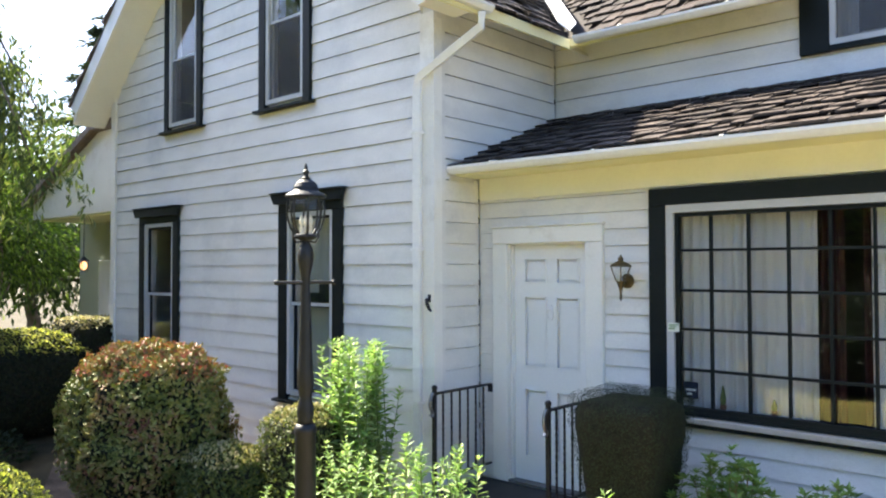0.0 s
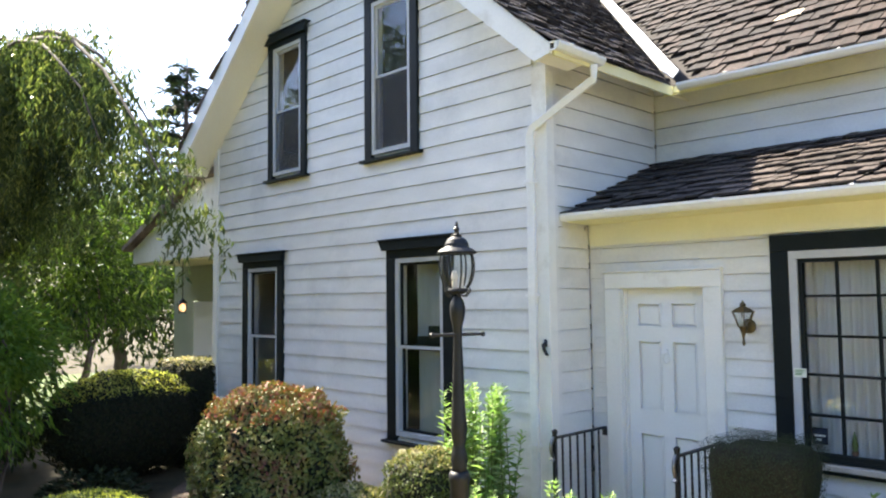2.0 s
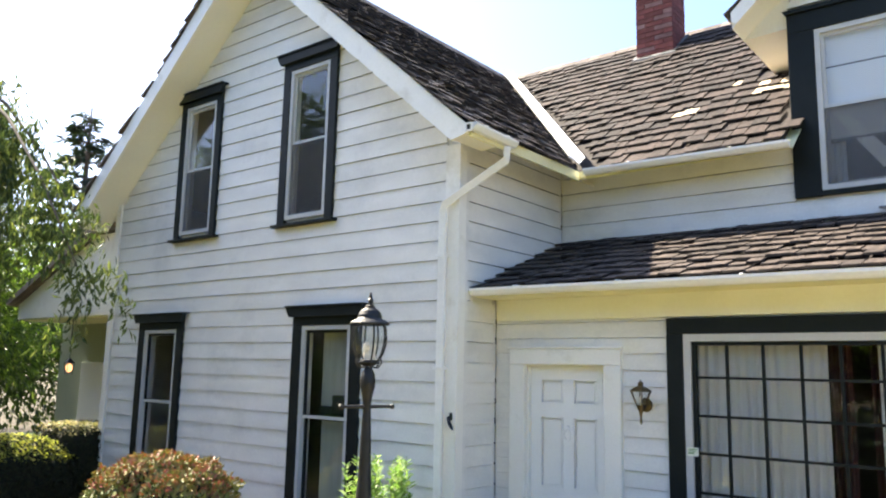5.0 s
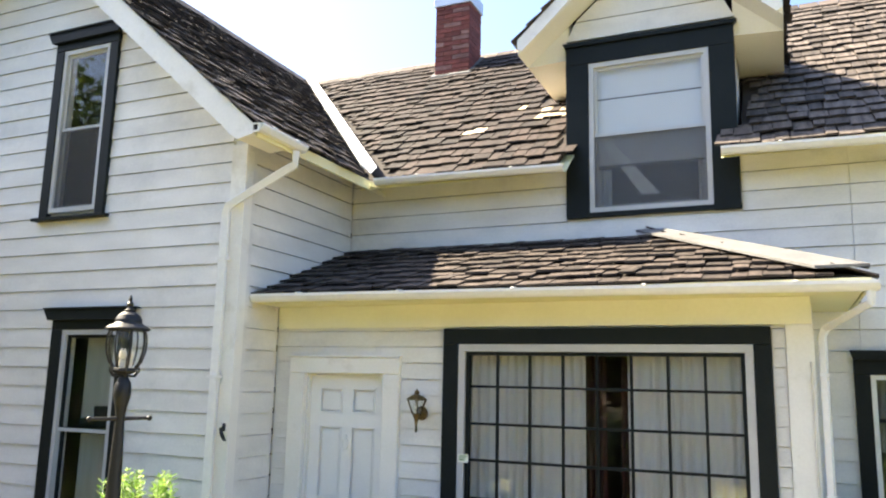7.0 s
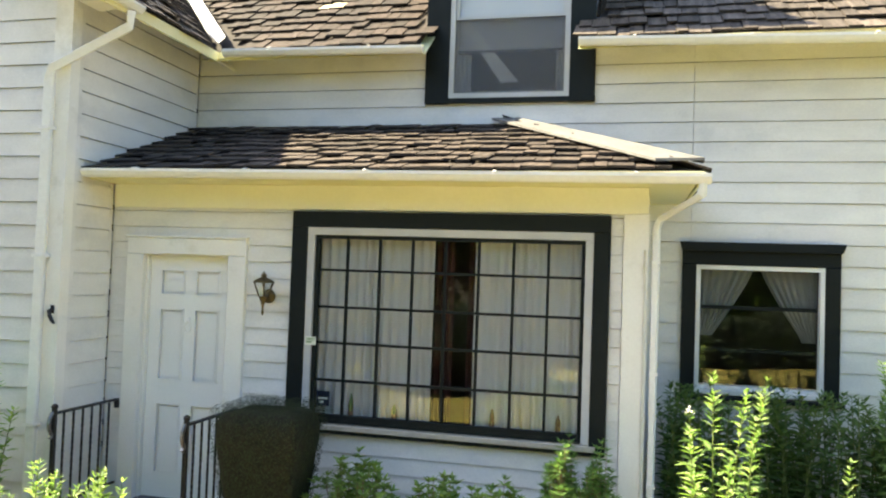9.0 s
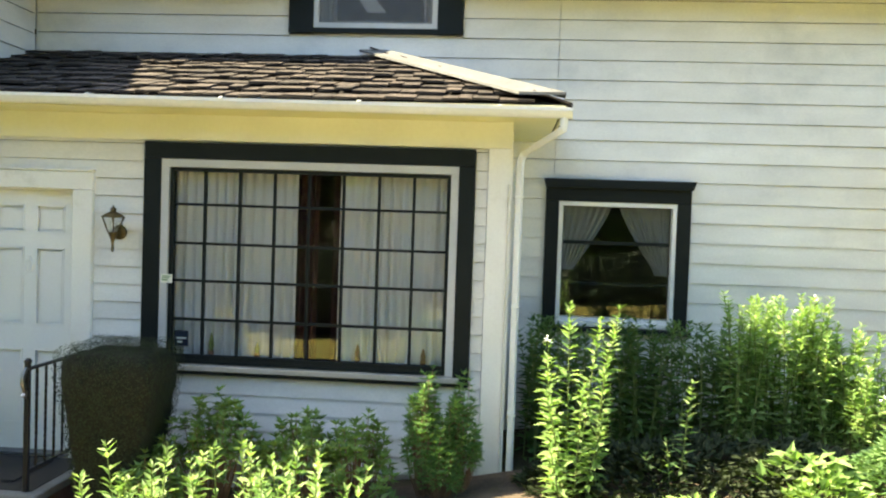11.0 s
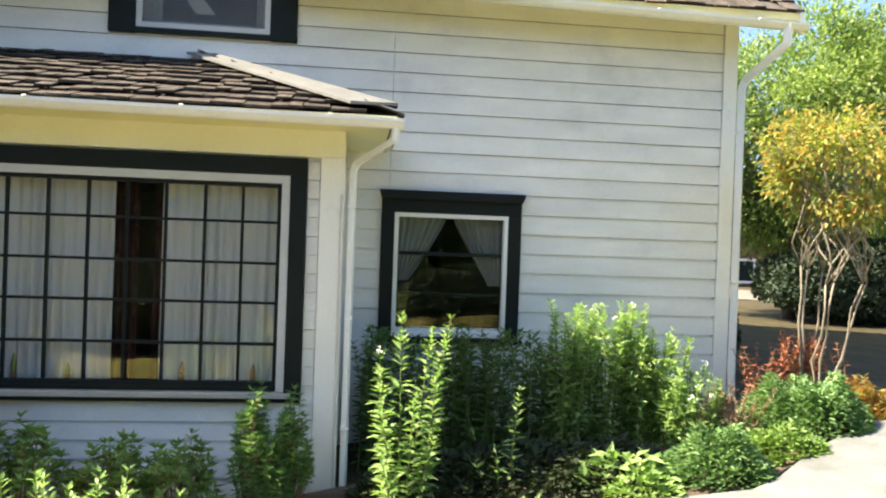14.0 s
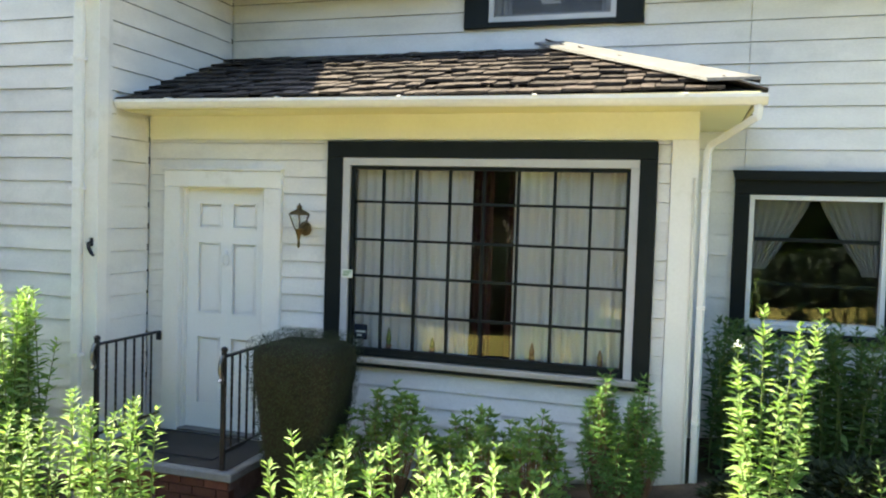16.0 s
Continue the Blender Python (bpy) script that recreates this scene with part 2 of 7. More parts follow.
# pale warm ground colour, meant to reflect sunlight towards the porch
M_BOUNCE = mat("pale_bounce_ground", (0.20, 0.145, 0.085), (0.42, 0.32, 0.20), 0.95, 6, 60, 0.8, coords="World", dist=0.03)
M_ROAD = mat("grey_gravel_road", (0.13, 0.115, 0.10), (0.22, 0.20, 0.175), 0.95, 1, 40, 0.3, coords="World")
M_BARK = mat("grey_brown_bark", (0.06, 0.045, 0.035), (0.17, 0.135, 0.11), 0.9, 10, 70, 0.8, stretch=(1, 1, 0.25), dist=0.02)
M_PALEBARK = mat("pale_smooth_bark", (0.13, 0.105, 0.085), (0.30, 0.26, 0.215), 0.8, 12, 70, 0.5, stretch=(1, 1, 0.25))
M_STEM = mat("green_stem", (0.10, 0.14, 0.04), (0.18, 0.22, 0.07), 0.7, 20, 80, 0.1)
M_DRYSTEM = mat("dry_brown_stem", (0.16, 0.09, 0.055), (0.30, 0.18, 0.11), 0.85, 20, 80, 0.1)
M_CORE = mat("bush_inner_shade", (0.012, 0.012, 0.006), (0.03, 0.028, 0.014), 0.95, 20, 80, 0.3)
M_FARBRICK = mat("far_brick_wall", (0.14, 0.06, 0.045), (0.22, 0.10, 0.08), 0.9, 3, 60, 0.1)
M_YELLOW = mat("white_petals", (0.85, 0.85, 0.83), (0.9, 0.9, 0.88), 0.6, 9, 40, 0.0)
M_STICKER = mat("white_sticker", (0.72, 0.74, 0.66), (0.78, 0.8, 0.72), 0.5, 9, 40, 0.0)
M_STICKERBAR = mat("green_print", (0.12, 0.25, 0.10), (0.16, 0.3, 0.13), 0.5, 9, 40, 0.0)
M_SIGN = mat("blue_sign", (0.010, 0.015, 0.035), (0.016, 0.024, 0.05), 0.5, 9, 40, 0.0)
M_POT = mat("terracotta", (0.20, 0.10, 0.06), (0.30, 0.16, 0.10), 0.8, 9, 60, 0.1)
M_HOSE = mat("pale_pipe", (0.6, 0.58, 0.52), (0.7, 0.68, 0.62), 0.6, 9, 60, 0.0)

L_PHLOX = leaf_mat("phlox_leaf", [(0.0, (0.12, 0.22, 0.062)), (0.5, (0.225, 0.34, 0.108)), (1.0, (0.375, 0.475, 0.215))], 0.5, 0.4, 1.4)
# darker copy of the phlox leaf, with the porch's shade in its colour
L_PHLOX_BACK = leaf_mat("shaded_green_leaf", [(0.0, (0.06, 0.122, 0.041)), (1.0, (0.134, 0.216, 0.068))], 0.5, 0.35, 1.3)
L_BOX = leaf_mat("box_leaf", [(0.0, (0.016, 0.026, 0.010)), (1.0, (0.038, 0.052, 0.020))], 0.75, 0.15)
# yellow-green for hedge tops, with the sunlight put into the leaf colour
L_GOLD = leaf_mat("sunlit_hedge_top_leaf", [(0.0, (0.15, 0.18, 0.042)), (0.6, (0.31, 0.32, 0.07)), (1.0, (0.50, 0.46, 0.12))], 0.5, 0.5)
L_RED = leaf_mat("bronze_barberry_leaf", [(0.0, (0.045, 0.065, 0.018)), (0.35, (0.15, 0.175, 0.04)), (0.55, (0.23, 0.22, 0.06)), (0.75, (0.26, 0.17, 0.075)), (0.9, (0.21, 0.08, 0.05)), (1.0, (0.14, 0.045, 0.035))], 0.6, 0.08, 1.35, 0.6)
L_AZALEA = leaf_mat("azalea_leaf", [(0.0, (0.096, 0.176, 0.04)), (1.0, (0.24, 0.352, 0.088))], 0.45, 0.3)
L_CYPRESS = leaf_mat("cypress_spray", [(0.0, (0.08, 0.16, 0.048)), (1.0, (0.208, 0.352, 0.112))], 0.6, 0.3)
L_TREE = leaf_mat("tree_leaf", [(0.0, (0.09, 0.145, 0.045)), (0.6, (0.21, 0.29, 0.09)), (1.0, (0.40, 0.44, 0.19))], 0.45, 0.45)
L_BRIGHT = leaf_mat("sunlit_green_leaf", [(0.0, (0.062, 0.125, 0.016)), (1.0, (0.172, 0.265, 0.047))], 0.5, 0.5)
L_DEEP = leaf_mat("weeping_leaf", [(0.0, (0.02, 0.036, 0.012)), (0.7, (0.052, 0.078, 0.022)), (1.0, (0.15, 0.185, 0.05))], 0.4, 0.45)
L_AUTUMN = leaf_mat("turning_leaf", [(0.0, (0.14, 0.20, 0.06)), (0.45, (0.29, 0.32, 0.085)), (0.75, (0.46, 0.37, 0.12)), (1.0, (0.52, 0.27, 0.10))], 0.5, 0.45)
L_RUST = leaf_mat("rusty_dry_leaf", [(0.0, (0.30, 0.075, 0.04)), (1.0, (0.50, 0.21, 0.12))], 0.7, 0.2)
L_DRY = leaf_mat("withered_brown_leaf", [(0.0, (0.13, 0.08, 0.05)), (1.0, (0.30, 0.20, 0.12))], 0.8, 0.15)
L_ORANGE = leaf_mat("orange_groundcover_leaf", [(0.0, (0.26, 0.28, 0.09)), (0.5, (0.46, 0.33, 0.12)), (1.0, (0.46, 0.19, 0.08))], 0.5, 0.35)
L_OLIVE = leaf_mat("olive_clipped_leaf", [(0.0, (0.05, 0.07, 0.018)), (0.7, (0.12, 0.145, 0.036)), (1.0, (0.22, 0.22, 0.07))], 0.6, 0.15)
# pale tan for bush and hedge tops, lightened as if sunlit
L_PALE = leaf_mat("pale_lit_top_leaf", [(0.0, (0.20, 0.22, 0.07)), (0.5, (0.38, 0.34, 0.15)), (1.0, (0.50, 0.40, 0.25))], 0.6, 0.2)
L_MOUND = leaf_mat("grey_green_leaf", [(0.0, (0.07, 0.14, 0.055)), (0.6, (0.15, 0.26, 0.10)), (1.0, (0.28, 0.40, 0.17))], 0.5, 0.3)
# hedge leaves darkened so the shade on their fronts is in the colour
L_HEDGE = leaf_mat("shaded_hedge_leaf", [(0.0, (0.007, 0.011, 0.004)), (1.0, (0.026, 0.03, 0.010))], 0.85, 0.05)
L_REDTOP = leaf_mat("red_top_leaf", [(0.0, (0.12, 0.13, 0.035)), (0.4, (0.30, 0.22, 0.08)), (0.7, (0.36, 0.13, 0.07)), (1.0, (0.26, 0.06, 0.04))], 0.55, 0.12)
L_BACKLIT = leaf_mat("backlit_leaf", [(0.0, (0.018, 0.035, 0.008)), (0.5, (0.06, 0.10, 0.018)), (1.0, (0.16, 0.23, 0.04))], 0.6, 0.5)
L_WEEP = leaf_mat("dark_weeping_leaf", [(0.0, (0.028, 0.046, 0.016)), (0.7, (0.08, 0.108, 0.033)), (1.0, (0.24, 0.26, 0.085))], 0.45, 0.3)
L_NEEDLE = leaf_mat("conifer_needle", [(0.0, (0.02, 0.035, 0.02)), (1.0, (0.05, 0.075, 0.04))], 0.6, 0.15)
L_GRASS = leaf_mat("grass_blade", [(0.0, (0.10, 0.14, 0.03)), (1.0, (0.28, 0.26, 0.09))], 0.6, 0.3)


# ---- helpers of this scene ----
ORIGIN = {}
GROUPS = {"dark_shrub": "dark shrubs beside the lawn", "reflection_shrub": "shrubs across the front lawn", "edge_plant": "low plants along the walk", "phlox": "phlox clumps in the beds", "azalea": "azaleas below the window", "evergreen_shrub": "upright evergreens by the porch corner", "curtain": "sheer curtains", "drape": "dark drapes", "lace_curtain": "lace curtains", "gutter": "roof gutters", "downspout": "downspouts", "garden_tree": "garden trees", "leafy_tree": "trees across the lawn", "roller_shade": "roller shades", "sill_ornament": "ornaments on the ledge", "rusty_shrub": "dry rust red shrubs", "dark_groundcover": "groundcover patches"}


def link_mesh(name, bm, material, smooth=False):
    bmesh.ops.recalc_face_normals(bm, faces=bm.faces[:])
    me = bpy.data.meshes.new(name)
    bm.to_mesh(me)
    bm.free()
    if smooth:
        me.shade_smooth()
    if material:
        me.materials.append(material)
    return new(name, me)


def thing(name, base, label, category, group="", kind=""):
    ob = new(name)
    ob.empty_display_size = 0.1
    ob.location = base
    ORIGIN[ob.name] = Vector(base)
    return tagged(ob, label, category, group or GROUPS.get(name, ""), kind)


def structure(name, bm, material, label, category, smooth=False):
    ob = link_mesh(name, bm, material, smooth)
    ORIGIN[ob.name] = Vector((0, 0, 0))
    return tagged(ob, label, category, "", "structure")


def part(name, bm, material, parent, label="", smooth=False, kind=""):
    o = ORIGIN[parent.name]
    bmesh.ops.translate(bm, vec=-o, verts=bm.verts[:])
    ob = link_mesh(name, bm, material, smooth)
    ob.parent = parent
    ORIGIN[ob.name] = o
    return tagged(ob, label, "", "", kind)


def from_arrays(name, verts, faces, material, parent=None, label="", kind="", smooth=False):
    """Fast mesh from arrays, as a part of parent."""
    v = np.asarray(verts, float)
    o = ORIGIN[parent.name] if parent else Vector((0, 0, 0))
    me = bpy.data.meshes.new(name)
    me.from_pydata((v - np.array(o)).tolist(), [], np.asarray(faces).tolist())
    me.materials.append(material)
    if smooth:
        me.shade_smooth()
    ob = new(name, me)
    if parent:
        ob.parent = parent
    ORIGIN[ob.name] = o
    return tagged(ob, label, "", "", kind)


def box(bm, x0, x1, y0, y1, z0, z1, bevel=0.0):
    m = Matrix.Translation(((x0 + x1) / 2, (y0 + y1) / 2, (z0 + z1) / 2)) @ Matrix.Diagonal((abs(x1 - x0), abs(y1 - y0), abs(z1 - z0), 1))
    r = bmesh.ops.create_cube(bm, size=1, matrix=m)
    if bevel:
        vs = set(r["verts"])
        bmesh.ops.bevel(bm, geom=[e for e in bm.edges if e.verts[0] in vs and e.verts[1] in vs], offset=bevel, segments=1, affect="EDGES")
    return bm


def bx(*a, **k):
    return box(bmesh.new(), *a, **k)


def prism(bm, poly, axis, a, b):
    """Extrudes a polygon of pairs along an axis: for y the pairs are x, z; for x they are y, z; for z they are x, y."""
    put = {"y": lambda p, q: (p[0], q, p[1]), "x": lambda p, q: (q, p[0], p[1]), "z": lambda p, q: (p[0], p[1], q)}[axis]
    lo = [bm.verts.new(put(p, a)) for p in poly]
    hi = [bm.verts.new(put(p, b)) for p in poly]
    bm.faces.new(lo), bm.faces.new(hi[::-1])
    for i in range(len(poly)):
        j = (i + 1) % len(poly)
        bm.faces.new((lo[i], hi[i], hi[j], lo[j]))
    return bm


def tube(bm, pts, radii, seg=8, cap=True):
    """A tapering round rod along points."""
    pts = [Vector(p) for p in pts]
    if not hasattr(radii, "__len__"):
        radii = [radii] * len(pts)
    rings, side = [], None
    for i, p in enumerate(pts):
        d = (pts[min(i + 1, len(pts) - 1)] - pts[max(i - 1, 0)]).normalized()
        ref = side if side and abs(side.dot(d)) < 0.95 else (Vector((0, 0, 1)) if abs(d.z) < 0.9 else Vector((1, 0, 0)))
        u = d.cross(ref).normalized()
        v = d.cross(u).normalized()
        side = -v
        rings.append([bm.verts.new(p + (u * math.cos(2 * math.pi * k / seg) + v * math.sin(2 * math.pi * k / seg)) * radii[i]) for k in range(seg)])
    for a, b in zip(rings, rings[1:]):
        for k in range(seg):
            bm.faces.new((a[k], a[(k + 1) % seg], b[(k + 1) % seg], b[k]))
    if cap:
        bm.faces.new(rings[0]), bm.faces.new(rings[-1][::-1])
    return bm


def lathe(bm, x, y, prof, seg=20, twist=0.0, lobes=0, depth=0.0):
    """Turned shape about an upright axis; prof holds radius and height, lobes flute it."""
    rings = []
    for r, z in prof:
        ring = []
        for k in range(seg):
            a = 2 * math.pi * k / seg
            rr = r * (1 + (depth * math.cos(lobes * (a + twist * z)) if lobes else 0))
            ring.append(bm.verts.new((x + rr * math.cos(a), y + rr * math.sin(a), z)))
        rings.append(ring)
    for a, b in zip(rings, rings[1:]):
        for k in range(seg):
            bm.faces.new((a[k], a[(k + 1) % seg], b[(k + 1) % seg], b[k]))
    bm.faces.new(rings[0][::-1]), bm.faces.new(rings[-1])
    return bm


def ground_z(x, y):
    """The ground rises gently to the right, along the house."""
    s = min(1, max(0, x / 9.0))
    s = s * s * (3 - 2 * s)
    return 0.12 + 0.73 * s


# ---- plan of the house ----
YF, YG, YR = 0.03, -0.58, 1.265      # siding faces: porch front, gable front, wing front
XRET, XGL, XPR, XWR = -0.17, -6.15, 4.27, 7.85
RIDGE_X, RIDGE_Y, RIDGE_Z = -3.12, 4.58, 7.34
EAVE_Z, EAVE_X, EAVE_Y = 4.45, 0.22, 0.93
GSLOPE = (RIDGE_Z - EAVE_Z) / (EAVE_X - RIDGE_X)
MSLOPE = (RIDGE_Z - EAVE_Z) / (RIDGE_Y - EAVE_Y)
GFRONT = YG - 0.43                    # front edge of the gable roof
SOFF = 0.24                           # roof surface to soffit, upright
LEFT_EAVE = 2 * RIDGE_X - EAVE_X


def gable_soffit(x):
    return RIDGE_Z - SOFF - GSLOPE * abs(x - RIDGE_X)


def wall_cells(u0, u1, z0, z1, holes):
    """Splits a wall with openings into solid rectangles."""
    us = sorted({u0, u1, *[h[0] for h in holes], *[h[1] for h in holes]})
    cells = []
    for a, b in zip(us, us[1:]):
        cut = sorted((h[2], h[3]) for h in holes if h[0] <= a + 1e-6 and h[1] >= b - 1e-6)
        z = z0
        for c0, c1 in cut:
            if c0 > z:
                cells.append((a, b, z, c0))
            z = max(z, c1)
        if z < z1:
            cells.append((a, b, z, z1))
    return cells


def clip_gable(bm):
    for sx in (1, -1):
        bmesh.ops.bisect_plane(bm, geom=bm.verts[:] + bm.edges[:] + bm.faces[:], plane_co=(RIDGE_X, 0, RIDGE_Z - SOFF), plane_no=(sx * GSLOPE, 0, 1), clear_outer=True)
        bmesh.ops.holes_fill(bm, edges=[e for e in bm.edges if e.is_boundary])


def siding(parent, place, u0, u1, z0, z1, holes, limit=None, course=0.17, breaks=(), seed=1, ragged=0.0):
    """Lapped boards, each a piece of its own, cut round the openings. place maps along, depth, height to the world."""
    rnd = random.Random(seed)
    z = z0
    while z < z1 - 0.02:
        t = min(z + course - 0.004, z1)
        spans = [(u0, u1)]
        for h in holes:
            if h[2] < t - 0.01 and h[3] > z + 0.01:
                spans = [q for a, b in spans for q in ((a, min(b, h[0])), (max(a, h[1]), b)) if q[1] - q[0] > 0.02]
        for br in breaks:
            spans = [q for a, b in spans for q in (((a, br - 0.003), (br + 0.003, b)) if a < br < b else ((a, b),))]
        for a, b in spans:
            lo, hi = (limit(z), limit(t)) if limit else ((u0, u1), (u0, u1))
            a0, b0, a1, b1 = max(a, lo[0]), min(b, lo[1]), max(a, hi[0]), min(b, hi[1])
            if b0 - a0 < 0.03 or b1 < a1:
                continue
            if ragged:
                cut = max(0.0, rnd.uniform(-0.5, 1.0)) * ragged
                b0, b1 = b0 - cut, b1 - cut
            w = rnd.uniform(-0.0015, 0.0015)
            f, g, k = 0.0 + w, 0.013 + w, 0.03
            v = [place(a0, f, z), place(b0, f, z), place(b0, k, z), place(a0, k, z), place(a1, g, t), place(b1, g, t), place(b1, k, t), place(a1, k, t)]
            fc = [(0, 1, 5, 4), (1, 2, 6, 5), (2, 3, 7, 6), (3, 0, 4, 7), (4, 5, 6, 7), (3, 2, 1, 0)]
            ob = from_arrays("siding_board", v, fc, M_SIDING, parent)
            # underside takes the dark tone, so the lap shadow is coloured in
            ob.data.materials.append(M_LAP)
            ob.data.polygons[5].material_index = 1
        for h in holes:
            for lo, hi in ((z, h[2]), (h[3], t)):
                if z <= lo and hi <= t and 0.02 < hi - lo < course - 0.03:
                    f, g = 0.013 * (lo - z) / course, 0.013 * (hi - z) / course
                    a, b = max(h[0], u0), min(h[1], u1)
                    v = [place(a, f, lo), place(b, f, lo), place(b, 0.03, lo), place(a, 0.03, lo), place(a, g, hi), place(b, g, hi), place(b, 0.03, hi), place(a, 0.03, hi)]
                    from_arrays("siding_board", v, [(0, 1, 5, 4), (1, 2, 6, 5), (2, 3, 7, 6), (3, 0, 4, 7), (4, 5, 6, 7), (3, 2, 1, 0)], M_SIDING, parent)
        z += course


def front(y):
    return lambda u, d, z: (u, y + d, z)


def side(x):
    return lambda u, d, z: (x - d, u, z)


# openings: along, along, low, high
H_GLL, H_GLR = (-5.20, -4.47, 0.98, 2.82), (-2.20, -1.47, 0.98, 2.82)
H_GUL, H_GUR = (-4.60, -3.95, 3.99, 5.65), (-2.58, -1.93, 3.98, 5.69)
H_BIG, H_DOOR = (1.64, 3.895, 1.14, 2.72), (0.153, 0.952, 0.40, 2.46)
H_RW, H_DW = (4.71, 5.74, 1.51, 2.54), (2.45, 3.58, 4.03, 5.53)

# gable front wall
bm = bmesh.new()
for a, b, c, d in wall_cells(XGL, XRET, 0.0, RIDGE_Z - SOFF, [H_GLL, H_GLR, H_GUL, H_GUR]):
    if c > gable_soffit(a if abs(a - RIDGE_X) < abs(b - RIDGE_X) else b) and c > 4.5 and not a < RIDGE_X < b:
        continue
    one = bx(a, b, YG + 0.03, YG + 0.15, c, d)
    clip_gable(one)
    me = bpy.data.meshes.new("cell")
    one.to_mesh(me)
    one.free()
    bm.from_mesh(me)
    bpy.data.meshes.remove(me)
wall_gable = structure("wall_gable", bm, M_SIDING, "white painted lap siding gable end of the farmhouse", "wall")

# return wall, wing front wall, porch walls and the walls that close the house
bm = bmesh.new()
box(bm, XRET - 0.15, XRET - 0.03, YG + 0.152, 9.0, 0.0, 4.62)
wall_return = structure("wall_return", bm, M_SIDING, "white lap siding side wall between gable and porch", "wall")
bm = bmesh.new()
for a, b, c, d in wall_cells(XRET - 0.028, XWR, 0.0, 4.68, [(H_RW), (H_DW[0], H_DW[1], H_DW[2], 4.68), (0.5, 4.0, 0.5, 2.9)]):
    box(bm, a, b, YR + 0.03, YR + 0.15, c, d)
wall_wing = structure("wall_wing", bm, M_SIDING, "white lap siding front wall of the house wing", "wall")
bm = bmesh.new()
for a, b, c, d in wall_cells(XRET - 0.028, XPR - 0.03, 0.0, 3.12, [H_BIG, H_DOOR]):
    box(bm, a, b, YF + 0.03, YF + 0.15, c, d)
wall_porch = structure("wall_porch", bm, M_SIDING, "white lap siding front wall of the enclosed porch", "wall")
bm = bmesh.new()
box(bm, XPR - 0.15, XPR - 0.03, YF + 0.152, YR + 0.028, 0.0, 3.12)
wall_porch_side = structure("wall_porch_side", bm, M_SIDING, "white siding end wall of the enclosed porch", "wall")
bm = bmesh.new()
box(bm, XGL, XGL + 0.12, YG + 0.152, 8.9, 0.0, 4.45)
box(bm, XGL, XWR, 8.9, 9.0, 0.0, 4.5)
box(bm, XWR - 0.12, XWR, YR + 0.152, 8.9, 0.0, 4.5)
# end wall carried up under the added back roof, widening its shadow
prism(bm, [(YR + 0.152, 4.502), (9.0, 4.502), (8.05, RIDGE_Z - 0.1), (RIDGE_Y, RIDGE_Z - 0.25)], "x", XWR - 0.12, XWR)
wall_back = structure("wall_back", bm, M_SIDING, "white siding side and back walls of the house", "wall")

# rooms behind the windows; their dimness is put into a near-black colour
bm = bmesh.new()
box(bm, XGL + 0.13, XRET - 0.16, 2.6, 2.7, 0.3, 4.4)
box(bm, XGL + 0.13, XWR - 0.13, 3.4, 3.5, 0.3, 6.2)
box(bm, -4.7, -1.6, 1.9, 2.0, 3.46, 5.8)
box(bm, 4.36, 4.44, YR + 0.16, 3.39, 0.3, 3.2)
wall_inner = structure("wall_inner", bm, M_ROOM, "room walls behind the windows, coloured dark as if unlit", "wall")
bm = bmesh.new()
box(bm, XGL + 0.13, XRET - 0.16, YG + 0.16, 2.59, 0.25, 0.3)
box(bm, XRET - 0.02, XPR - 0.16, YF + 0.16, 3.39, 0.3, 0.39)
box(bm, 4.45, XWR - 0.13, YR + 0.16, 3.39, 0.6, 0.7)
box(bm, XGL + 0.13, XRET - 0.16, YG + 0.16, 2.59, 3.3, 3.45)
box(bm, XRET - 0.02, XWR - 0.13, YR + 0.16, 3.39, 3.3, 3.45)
floor_inside = structure("floor", bm, M_ROOM, "floors inside the house, coloured dark as if unlit", "floor")


# ---- roofs ----
def shingle_mesh(w, l, t, name):
    """One split shake, butt end at the origin, lying up along +y, thick at the butt."""
    r = random.Random(int(w * 1e4))
    v = [(0, 0, 0), (w, r.uniform(0, 0.012), 0), (w, l, 0), (0, l, 0), (0, r.uniform(0, 0.01), t * r.uniform(0.7, 1.1)), (w, r.uniform(0, 0.014), t * r.uniform(0.6, 1.0)), (w, l, t * 0.25), (0, l, t * 0.25)]
    me = bpy.data.meshes.new(name)
    me.from_pydata(v, [], [(3, 2, 1, 0), (4, 5, 6, 7), (0, 1, 5, 4), (1, 2, 6, 5), (2, 3, 7, 6), (3, 0, 4, 7)])
    return me


WIDTHS = (0.085, 0.105, 0.125, 0.15, 0.175, 0.205)


